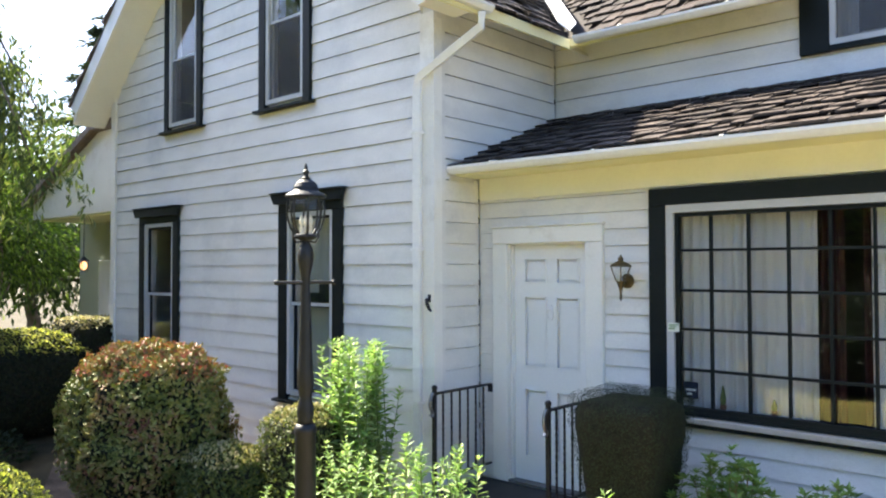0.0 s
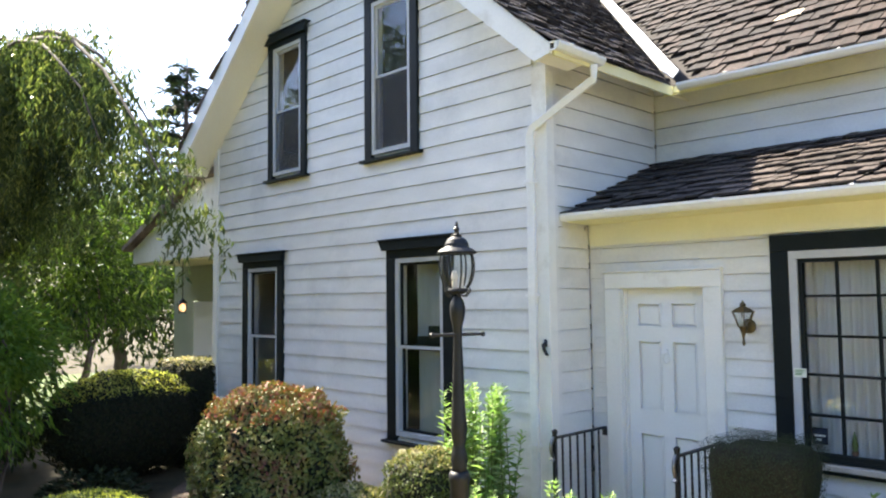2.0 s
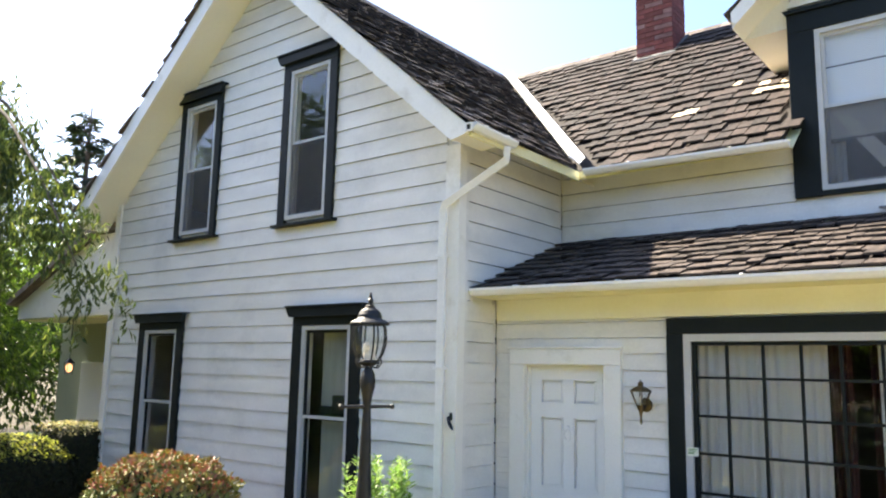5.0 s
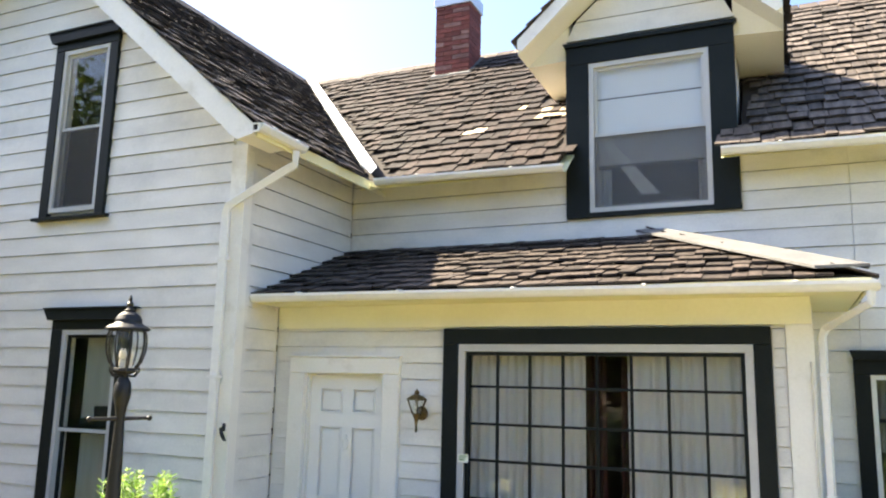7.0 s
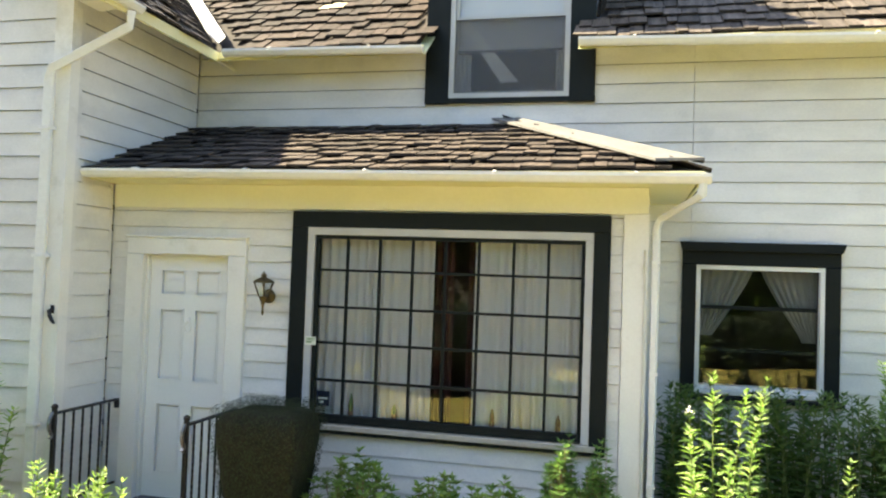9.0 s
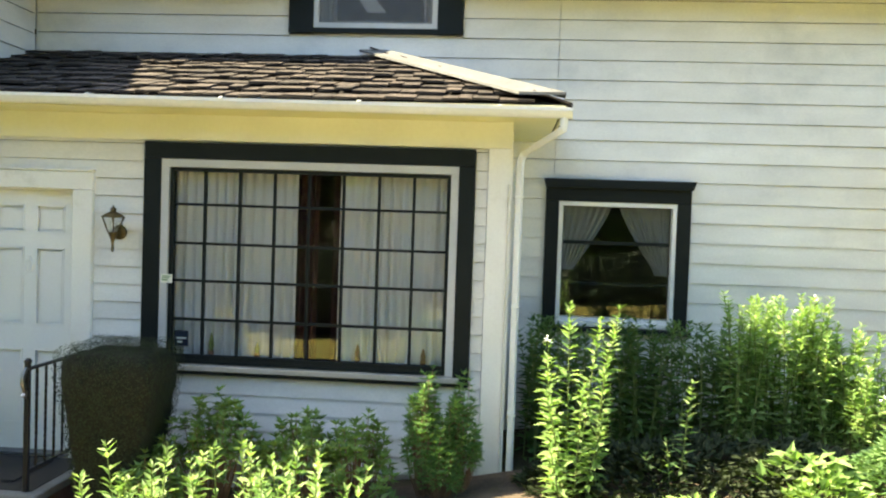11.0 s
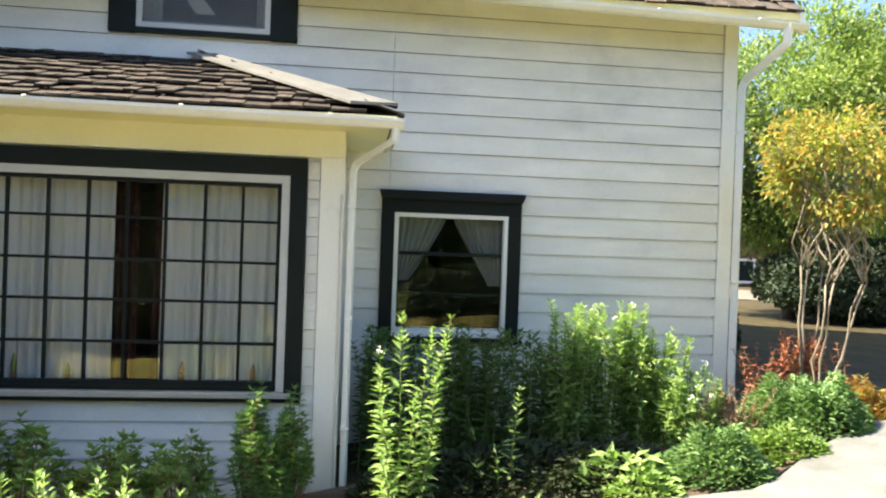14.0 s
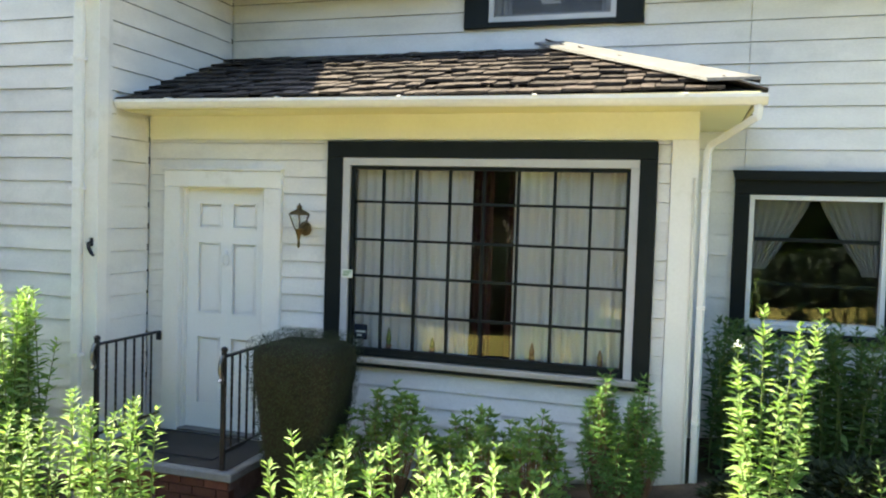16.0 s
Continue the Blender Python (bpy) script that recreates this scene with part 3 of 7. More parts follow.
def shingles(parent, material, origin, along, up, length, rise, keep, exposure=0.215, near=None, seed=3, fresh=(), thick=0.02, lift=0.026, wild=1.3):
    """Courses of shakes on a slope. keep(u, v) tells where the slope is covered; near(u, v) which of them are pieces of their own."""
    rnd = random.Random(seed)
    along, up = Vector(along).normalized(), Vector(up).normalized()
    nrm = along.cross(up).normalized()
    base = Matrix((along, up, nrm)).transposed().to_4x4()
    meshes = [shingle_mesh(w, exposure * 1.5, thick, "shingle") for w in WIDTHS]
    new_meshes = [shingle_mesh(w, exposure * 1.5, thick, "shingle") for w in WIDTHS]
    for me, top in [(me, material) for me in meshes] + [(me, M_SHINGLE_NEW) for me in new_meshes]:
        me.materials.append(top)
        me.materials.append(M_ENDGRAIN)
        me.polygons[2].material_index = 1
    lv, lf, made = [], [], 0
    v, row = -0.05, 0
    while v < rise:
        u = rnd.uniform(-0.012, 0.012)
        while u < length - 0.05:
            k = rnd.randrange(len(WIDTHS))
            while k > 0 and u + WIDTHS[k] > length + 0.015:
                k -= 1
            w = WIDTHS[k]
            vv = v + rnd.uniform(-0.022, 0.022) * wild + 0.008 * math.sin(u * 1.7 + row)
            if keep(u + w / 2, vv + 0.06):
                m = Matrix.Translation(Vector(origin) + along * u + up * vv + nrm * lift) @ base @ Matrix.Rotation(rnd.uniform(-0.025, 0.025) * wild, 4, "Z") @ Matrix.Rotation(-lift * 3.0 + rnd.uniform(-0.02, 0.03) * lift / 0.034 * wild, 4, "X") @ Matrix.Translation((0, 0, rnd.uniform(-0.004, 0.009) * wild))
                isnew = any(abs(u - fu) < 0.09 and abs(v - fv) < exposure * 0.5 for fu, fv in fresh)
                if (near is None or near(u, v) or isnew) and made < (150 if parent.name == "roof_main" else 300):
                    ob = new("shingle", (new_meshes if isnew else meshes)[k])
                    ob.parent = parent
                    ob.matrix_basis = m
                    made += 1
                else:
                    n0 = len(lv)
                    lv.extend(tuple(m @ p.co) for p in meshes[k].vertices)
                    lf.extend(tuple(n0 + i for i in p.vertices) for p in meshes[k].polygons)
            u += w + 0.008
        v += exposure
        row += 1
    if lv:
        rows = from_arrays("shingle_rows", lv, lf, material, parent, "", "stuff")
        rows.data.materials.append(M_ENDGRAIN)
        rows.data.polygons.foreach_set("material_index", [1 if k % 6 == 2 else 0 for k in range(len(lf))])


def slab(name, pts, thick, material, label):
    """A roof deck: a polygon on its slope, thickened downward."""
    bm = bmesh.new()
    top = [bm.verts.new(p) for p in pts]
    low = [bm.verts.new((p[0], p[1], p[2] - thick)) for p in pts]
    bm.faces.new(top), bm.faces.new(low[::-1])
    for i in range(len(pts)):
        j = (i + 1) % len(pts)
        bm.faces.new((top[i], low[i], low[j], top[j]))
    return structure(name, bm, material, label, "roof")


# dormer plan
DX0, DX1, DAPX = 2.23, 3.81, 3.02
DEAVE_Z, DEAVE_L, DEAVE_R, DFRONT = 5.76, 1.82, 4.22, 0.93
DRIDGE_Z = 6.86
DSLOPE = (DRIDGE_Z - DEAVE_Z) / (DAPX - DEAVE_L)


def main_z(y):
    return EAVE_Z + MSLOPE * (y - EAVE_Y)


def main_y(z):
    return EAVE_Y + (z - EAVE_Z) / MSLOPE


# gable roof: right slope down to the valley, left slope
valley_top = (RIDGE_X, RIDGE_Y, RIDGE_Z)
roof_gable_right = slab("roof_gable_right", [(EAVE_X, GFRONT + 0.034, EAVE_Z), (EAVE_X, EAVE_Y, EAVE_Z), valley_top, (RIDGE_X, GFRONT + 0.034, RIDGE_Z)], 0.07, M_DECK, "old dark cedar shake roof slope of the gable")
roof_gable_left = slab("roof_gable_left", [(LEFT_EAVE, GFRONT + 0.034, EAVE_Z), (RIDGE_X, GFRONT + 0.034, RIDGE_Z), (RIDGE_X, 9.2, RIDGE_Z), (LEFT_EAVE, 9.2, EAVE_Z)], 0.12, M_DECK, "old dark cedar shake roof slope on the far side")
roof_main = slab("roof_main", [(EAVE_X, EAVE_Y, EAVE_Z), (DX0 - 0.02, EAVE_Y, EAVE_Z), (DX0 - 0.02, main_y(5.55), 5.55), (DX1 + 0.02, main_y(5.55), 5.55), (DX1 + 0.02, EAVE_Y, EAVE_Z), (8.27, EAVE_Y, EAVE_Z), (8.27, RIDGE_Y, RIDGE_Z), valley_top], 0.07, M_DECK, "weathered brown cedar shake main roof")
# unseen high back, added so the house shadow reaches farther over the lawn
roof_back_shade = slab("roof_back_shade", [(RIDGE_X, RIDGE_Y, RIDGE_Z), (8.27, RIDGE_Y, RIDGE_Z), (8.27, 8.2, RIDGE_Z + 0.1), (RIDGE_X, 8.2, RIDGE_Z + 0.1)], 0.12, M_DECK, "unseen back roof added to lengthen the house shadow on the lawn")
roof_back_shade_end = slab("roof_back_shade_end", [(RIDGE_X, 8.2, RIDGE_Z + 0.1), (8.27, 8.2, RIDGE_Z + 0.1), (8.27, 9.6, 4.4), (RIDGE_X, 9.6, 4.4)], 0.12, M_DECK, "unseen rear slope closing the added back roof")

glen = math.hypot(RIDGE_X - EAVE_X, RIDGE_Z - EAVE_Z)
mlen = math.hypot(RIDGE_Y - EAVE_Y, RIDGE_Z - EAVE_Z)


def keep_gable(u, v):
    f = v / glen
    return v < glen - 0.25 and u < (EAVE_Y - GFRONT) + f * (RIDGE_Y - EAVE_Y) - 0.23


shingles(roof_gable_right, M_SHINGLE_DARK, (EAVE_X, GFRONT - 0.045, EAVE_Z), (0, 1, 0), (RIDGE_X - EAVE_X, 0, RIDGE_Z - EAVE_Z), 5.7, glen, keep_gable, 0.2, lambda u, v: u < 3.0 and v < 1.9, 5, (), 0.021, 0.036, 1.4)
shingles(roof_gable_left, M_SHINGLE_DARK, (LEFT_EAVE, 2.0, EAVE_Z), (0, -1, 0), (RIDGE_X - LEFT_EAVE, 0, RIDGE_Z - EAVE_Z), 2.0 - GFRONT + 0.015, glen, lambda u, v: v < glen - 0.3, 0.2, lambda u, v: u > 2.4, 6, (), 0.038, 0.034, 0.6)


def keep_main(u, v):
    x, f = u - 3.2, v / mlen
    z = EAVE_Z + f * (RIDGE_Z - EAVE_Z)
    if x < EAVE_X - f * (EAVE_X - RIDGE_X) + 0.245 or v > mlen - 0.2:
        return False
    if z < 4.70:
        return not DX0 + 0.06 < x < DX1 - 0.14
    if z < 5.58:
        return not DX0 - 0.08 < x < DX1 + 0.08
    half = (DRIDGE_Z - z) / DSLOPE
    return not abs(x - DAPX) < half + 0.02


FRESH = [(1.95 + 3.2, 1.5), (1.72 + 3.2, 1.5), (1.72 + 3.2, 1.29), (2.0 + 3.2, 1.29), (1.35 + 3.2, 1.72), (0.95 + 3.2, 1.07)]
for tone, keep_part, seed in ((M_SHINGLE_BROWN, lambda u, v: u < DAPX + 3.2 and keep_main(u, v), 7), (M_SHINGLE_PALE, lambda u, v: u >= DAPX + 3.2 and keep_main(u, v), 17)):
    shingles(roof_main, tone, (-3.2, EAVE_Y, EAVE_Z), (1, 0, 0), (0, RIDGE_Y - EAVE_Y, RIDGE_Z - EAVE_Z), 11.48, mlen, keep_part, 0.215, lambda u, v: 3.2 < u < 9.4 and v < 1.3, seed, FRESH if seed == 7 else ())
# ridge cap
bm = bmesh.new()
rnd = random.Random(4)
x = RIDGE_X
while x < 8.2:
    prism(bm, [(RIDGE_Y - 0.2, RIDGE_Z - 0.11), (RIDGE_Y, RIDGE_Z + 0.045), (RIDGE_Y + 0.2, RIDGE_Z - 0.11), (RIDGE_Y, RIDGE_Z + 0.025)], "x", x, x + 0.22)
    x += 0.23
part("ridge_cap", bm, M_SHINGLE_DARK, roof_main)
bm = bmesh.new()
yy = GFRONT
while yy < RIDGE_Y:
    prism(bm, [(RIDGE_X - 0.22, RIDGE_Z - 0.15), (RIDGE_X, RIDGE_Z + 0.065), (RIDGE_X + 0.22, RIDGE_Z - 0.15), (RIDGE_X, RIDGE_Z + 0.03)], "y", yy, yy + 0.2)
    yy += 0.21
part("ridge_cap", bm, M_SHINGLE_DARK, roof_gable_right)
# white flashing in the valley
bm = bmesh.new()
d = Vector(valley_top) - Vector((EAVE_X, EAVE_Y, EAVE_Z))
sidev = Vector((1, 1, 0)).normalized()
o = Vector((EAVE_X + 0.05, EAVE_Y - 0.075, EAVE_Z + 0.07))
for s in (1,):
    ps = [o - sidev * 0.0 + Vector((-0.12, 0, 0.104)), o, o + Vector((0.0, 0.12, 0.095)), o + d + Vector((0.0, 0.12, 0.095)), o + d, o + d + Vector((-0.12, 0, 0.104))]
    v = [bm.verts.new(p) for p in ps]
    w = [bm.verts.new(p - Vector((0, 0, 0.012))) for p in ps]
    for q in ((0, 1, 4, 5), (1, 2, 3, 4)):
        bm.faces.new([v[i] for i in q]), bm.faces.new([w[i] for i in q][::-1])
    for i in range(6):
        j = (i + 1) % 6
        bm.faces.new((v[i], v[j], w[j], w[i]))
part("valley_flashing", bm, M_FLASH, roof_main, "white painted metal valley flashing")

# gable rake boards, soffits and eaves
bm = bmesh.new()
for ex, s in ((EAVE_X, 1), (LEFT_EAVE, -1)):
    prism(bm, [(ex, EAVE_Z + 0.0), (RIDGE_X, RIDGE_Z + 0.0), (RIDGE_X, RIDGE_Z - SOFF - 0.02), (ex - s * 0.17, EAVE_Z - 0.113), (ex, EAVE_Z - 0.08)], "y", GFRONT + 0.002, GFRONT + 0.032)
trim_rake = structure("trim_rake", bm, M_TRIM, "white rake boards along the gable roof edge", "trim")
bm = bmesh.new()
for ex in (EAVE_X, LEFT_EAVE):
    s = 1 if ex > RIDGE_X else -1
    prism(bm, [(ex, EAVE_Z - 0.072), (RIDGE_X, RIDGE_Z - 0.072), (RIDGE_X, RIDGE_Z - SOFF), (ex - s * 0.17, EAVE_Z - 0.105), (ex, EAVE_Z - 0.088)] if s > 0 else [(ex, EAVE_Z - 0.125), (RIDGE_X, RIDGE_Z - 0.125), (RIDGE_X, RIDGE_Z - SOFF), (ex, EAVE_Z - SOFF)], "y", GFRONT + 0.034, YG + 0.028)
    wx = XRET if s > 0 else XGL
    dz = 0.074 if s > 0 else 0.125
    prism(bm, [(ex, EAVE_Z - dz), (wx - s * 0.1, EAVE_Z - dz + GSLOPE * abs(wx - s * 0.1 - ex)), (wx - s * 0.1, EAVE_Z - dz - 0.02 + GSLOPE * abs(wx - s * 0.1 - ex)), (ex, EAVE_Z - dz - 0.02)], "y", YG + 0.03, (EAVE_Y + 0.4) if s > 0 else 9.0)
soffit_gable = structure("soffit_gable", bm, M_SOFFITW, "off-white painted soffits under the gable roof", "soffit")
bm = bmesh.new()
for a, b in ((EAVE_X - 0.1, DX0 + 0.08), (DX1 - 0.14, 8.25)):
    prism(bm, [(EAVE_Y + 0.002, EAVE_Z - 0.072), (YR + 0.1, main_z(YR + 0.1) - 0.074), (YR + 0.1, main_z(YR + 0.1) - 0.092), (EAVE_Y - 0.018, EAVE_Z - 0.092)], "x", a, b)
soffit_main = structure("soffit_main", bm, M_SOFFIT, "cream painted soffit under the main eave", "soffit")
bm = bmesh.new()
box(bm, EAVE_X + 0.001, EAVE_X + 0.02, GFRONT + 0.034, EAVE_Y - 0.022, EAVE_Z - 0.10, EAVE_Z - 0.004)
box(bm, EAVE_X + 0.001, DX0 + 0.06, EAVE_Y - 0.02, EAVE_Y - 0.001, EAVE_Z - 0.07, EAVE_Z - 0.004)
box(bm, DX1 - 0.13, 8.25, EAVE_Y - 0.02, EAVE_Y - 0.001, EAVE_Z - 0.07, EAVE_Z - 0.004)
trim_fascia = structure("trim_fascia", bm, M_SOFFIT, "cream fascia boards behind the gutters", "trim")
bm = bmesh.new()
prism(bm, [(EAVE_Y - 0.02, EAVE_Z - 0.0), (RIDGE_Y, RIDGE_Z - 0.0), (RIDGE_Y, RIDGE_Z - 0.2), (EAVE_Y - 0.02, EAVE_Z - 0.2)], "x", 8.252, 8.29)
trim_verge = structure("trim_verge", bm, M_TRIM, "white board along the end of the main roof", "trim")

# porch roof with a hipped end
PE_Y, PE_Z, PT_Z, PE_X0, PE_X1, PH_X = -0.33, 3.13, 3.76, XRET + 0.004, 4.60, 3.16
PS = (PT_Z - PE_Z) / (YR - PE_Y)
roof_porch = slab("roof_porch", [(PE_X0, PE_Y, PE_Z), (PE_X1, PE_Y, PE_Z), (PH_X, YR + 0.02, PT_Z), (PE_X0, YR + 0.02, PT_Z)], 0.045, M_DECK, "weathered cedar shake roof of the porch, hipped at one end")
roof_porch_hip = slab("roof_porch_hip", [(PE_X1, PE_Y, PE_Z), (PE_X1, YR + 0.02, PE_Z), (PH_X, YR + 0.02, PT_Z)], 0.045, M_DECK, "weathered cedar shake hip end of the porch roof")
plen = math.hypot(YR - PE_Y, PT_Z - PE_Z)
shingles(roof_porch, M_SHINGLE, (PE_X0, PE_Y, PE_Z), (1, 0, 0), (0, YR - PE_Y, PT_Z - PE_Z), 4.8, plen, lambda u, v: u + PE_X0 < PE_X1 - v / plen * (PE_X1 - PH_X) - 0.09 and v < plen - 0.05, 0.195, None, 8)
hl = math.hypot(PE_X1 - PH_X, PT_Z - PE_Z)
shingles(roof_porch_hip, M_SHINGLE, (PE_X1, PE_Y, PE_Z), (0, 1, 0), (PH_X - PE_X1, 0, PT_Z - PE_Z), 1.6, hl, lambda u, v: u > v / hl * 1.55 + 0.06 and v < hl, 0.195, None, 9)
bm = bmesh.new()
a, b = Vector((PE_X1 + 0.02, PE_Y - 0.02, PE_Z + 0.086)), Vector((PH_X - 0.02, YR - 0.03, PT_Z + 0.078))
d = (b - a).normalized()
w, w2 = Vector((-0.32, 0, -0.002)), Vector((0, 0.11, -0.004))
v = [bm.verts.new(p) for p in (a + w, a, a + w2, b + w * 0.8, b, b + w2)]
u = [bm.verts.new(p.co - Vector((0, 0, 0.02))) for p in v]
for q in ((0, 1, 4, 3), (1, 2, 5, 4)):
    bm.faces.new([v[i] for i in q]), bm.faces.new([u[i] for i in q][::-1])
for i, j in ((0, 1), (1, 2), (2, 5), (5, 4), (4, 3), (3, 0)):
    bm.faces.new((v[i], v[j], u[j], u[i]))
part("hip_board", bm, M_HIP, roof_porch, "pale hip cap board")
# porch soffit, frieze and fascia
bm = bmesh.new()
box(bm, PE_X0 + 0.01, PE_X1 - 0.02, PE_Y + 0.022, YF + 0.02, 3.055, 3.078)
box(bm, XPR + 0.002, PE_X1 - 0.02, YF + 0.022, YR - 0.002, 3.055, 3.078)
box(bm, PE_X0 + 0.01, PE_X1 + 0.02, PE_Y - 0.02, PE_Y - 0.001, 3.062, 3.125)
box(bm, PE_X1 + 0.001, PE_X1 + 0.02, PE_Y, YR - 0.002, 3.062, 3.125)
soffit_porch = structure("soffit_porch", bm, M_SOFFIT, "cream painted porch soffit and fascia", "soffit")
bm = bmesh.new()
box(bm, PE_X0 + 0.01, XPR + 0.004, YF - 0.016, YF + 0.028, 2.86, 3.053)
trim_frieze = structure("trim_frieze", bm, M_FRIEZE, "frieze board under the porch eave, tinted as by warm bounce", "trim")


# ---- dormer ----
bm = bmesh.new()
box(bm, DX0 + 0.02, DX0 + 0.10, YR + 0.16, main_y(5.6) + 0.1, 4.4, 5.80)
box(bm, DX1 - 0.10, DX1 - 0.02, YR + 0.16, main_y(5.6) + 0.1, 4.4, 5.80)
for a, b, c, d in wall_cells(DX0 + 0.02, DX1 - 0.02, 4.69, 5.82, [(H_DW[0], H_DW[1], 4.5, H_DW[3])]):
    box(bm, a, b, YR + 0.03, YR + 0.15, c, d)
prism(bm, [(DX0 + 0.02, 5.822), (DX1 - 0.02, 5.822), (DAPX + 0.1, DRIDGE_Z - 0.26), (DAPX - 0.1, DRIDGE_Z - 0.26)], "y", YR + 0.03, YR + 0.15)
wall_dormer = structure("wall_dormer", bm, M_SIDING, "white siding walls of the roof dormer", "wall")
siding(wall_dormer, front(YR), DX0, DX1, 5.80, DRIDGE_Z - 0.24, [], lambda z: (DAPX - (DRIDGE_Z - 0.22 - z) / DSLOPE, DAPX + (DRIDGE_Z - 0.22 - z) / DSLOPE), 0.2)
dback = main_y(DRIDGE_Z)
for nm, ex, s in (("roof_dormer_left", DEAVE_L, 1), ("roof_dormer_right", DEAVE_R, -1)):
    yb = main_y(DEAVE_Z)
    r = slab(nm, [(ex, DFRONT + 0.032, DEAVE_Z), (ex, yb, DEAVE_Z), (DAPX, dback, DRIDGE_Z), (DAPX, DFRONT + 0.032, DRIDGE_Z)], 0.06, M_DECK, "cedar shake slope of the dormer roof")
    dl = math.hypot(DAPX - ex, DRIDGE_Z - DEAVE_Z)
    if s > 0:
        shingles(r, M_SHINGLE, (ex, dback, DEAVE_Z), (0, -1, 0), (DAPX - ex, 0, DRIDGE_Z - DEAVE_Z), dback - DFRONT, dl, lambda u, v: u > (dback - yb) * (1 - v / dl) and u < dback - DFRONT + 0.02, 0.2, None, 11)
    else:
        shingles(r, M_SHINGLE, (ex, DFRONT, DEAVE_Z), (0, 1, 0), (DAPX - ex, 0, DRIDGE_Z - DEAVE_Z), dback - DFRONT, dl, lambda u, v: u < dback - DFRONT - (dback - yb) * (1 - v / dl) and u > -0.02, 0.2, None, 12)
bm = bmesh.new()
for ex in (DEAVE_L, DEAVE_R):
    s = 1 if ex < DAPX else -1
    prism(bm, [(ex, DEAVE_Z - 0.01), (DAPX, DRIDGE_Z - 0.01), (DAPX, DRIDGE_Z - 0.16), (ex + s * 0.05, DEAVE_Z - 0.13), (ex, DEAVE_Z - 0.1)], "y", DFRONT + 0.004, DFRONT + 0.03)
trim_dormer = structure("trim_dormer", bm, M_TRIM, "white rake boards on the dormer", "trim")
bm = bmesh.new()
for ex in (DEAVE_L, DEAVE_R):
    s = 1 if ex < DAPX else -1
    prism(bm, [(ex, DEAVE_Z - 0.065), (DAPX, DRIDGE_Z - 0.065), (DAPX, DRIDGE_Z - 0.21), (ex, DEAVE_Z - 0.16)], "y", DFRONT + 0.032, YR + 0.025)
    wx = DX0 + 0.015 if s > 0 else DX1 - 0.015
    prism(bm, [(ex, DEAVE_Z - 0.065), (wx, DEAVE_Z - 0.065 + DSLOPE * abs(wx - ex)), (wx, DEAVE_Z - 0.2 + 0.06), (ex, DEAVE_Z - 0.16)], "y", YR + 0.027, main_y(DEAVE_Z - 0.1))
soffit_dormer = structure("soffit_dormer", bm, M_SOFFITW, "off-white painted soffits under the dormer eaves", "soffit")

# ---- siding boards ----
def grow(h, a=0.10, top=0.1, low=0.03):
    return (h[0] - a, h[1] + a, h[2] - low, h[3] + top)


CAS = [grow(H_GLL), grow(H_GLR), grow(H_GUL, 0.09), grow(H_GUR, 0.09)]
CG, CW, CP = 0.1833, 0.1755, 0.1345      # courses: gable and return, wing, porch
siding(wall_gable, front(YG), XGL + 0.115, XRET - 0.155, 0.088, RIDGE_Z - SOFF, CAS, lambda z: (RIDGE_X - (RIDGE_Z - SOFF - 0.01 - z) / GSLOPE, RIDGE_X + (RIDGE_Z - SOFF - 0.01 - z) / GSLOPE), course=CG)
siding(wall_return, side(XRET), YG + 0.10, YF - 0.004, 0.2715, 3.018, [], None, course=CG, seed=2, ragged=0.018)
siding(wall_return, side(XRET), YG + 0.10, YR - 0.004, 3.021, 4.66, [(PE_Y - 0.03, YR, 3.0, 3.2)], None, course=CG, seed=3, ragged=0.016)
siding(wall_wing, front(YR), XRET + 0.004, XWR - 0.125, 3.2595, 4.64, [(DX0, DX1, 3.98, 4.7), (-1, 3.2, 3.0, 3.75)], None, course=CW, breaks=(4.66,), seed=4)
siding(wall_wing, front(YR), XPR + 0.004, XWR - 0.125, 0.627, 3.2585, [grow(H_RW, 0.11, 0.1)], None, course=CW, breaks=(4.66,), seed=5)
siding(wall_porch, front(YF), XRET + 0.004, XPR - 0.17, 0.411, 2.86, [grow(H_BIG, 0.12), (0.0, 1.105, 0.3, 2.6)], None, course=CP, seed=6)
siding(wall_porch_side, lambda u, d, z: (XPR - d, u, z), YF + 0.05, YR - 0.004, 0.411, 2.99, [], None, course=CP, seed=7)
bm = bmesh.new()
box(bm, XRET - 0.029, XRET - 0.008, YF - 0.035, YF - 0.003, 0.4, 3.04)
box(bm, XRET - 0.029, XRET - 0.008, YR - 0.035, YR - 0.003, 3.8, 4.6)
trim_inner_corner = structure("trim_inner_corner", bm, M_SIDING, "white filler strips in the inner wall corners", "trim")


def notches(z0, z1, course, low, high, seed, put):
    """Small dark blocks that stand in for shaded gaps where the lapped boards end."""
    rnd, z = random.Random(seed), z0
    bm = bmesh.new()
    while z < z1 - 0.05:
        if rnd.random() < 0.85:
            put(bm, z - 0.006, z + rnd.uniform(low, high), rnd.uniform(0.6, 1.0))
        z += course
    return bm


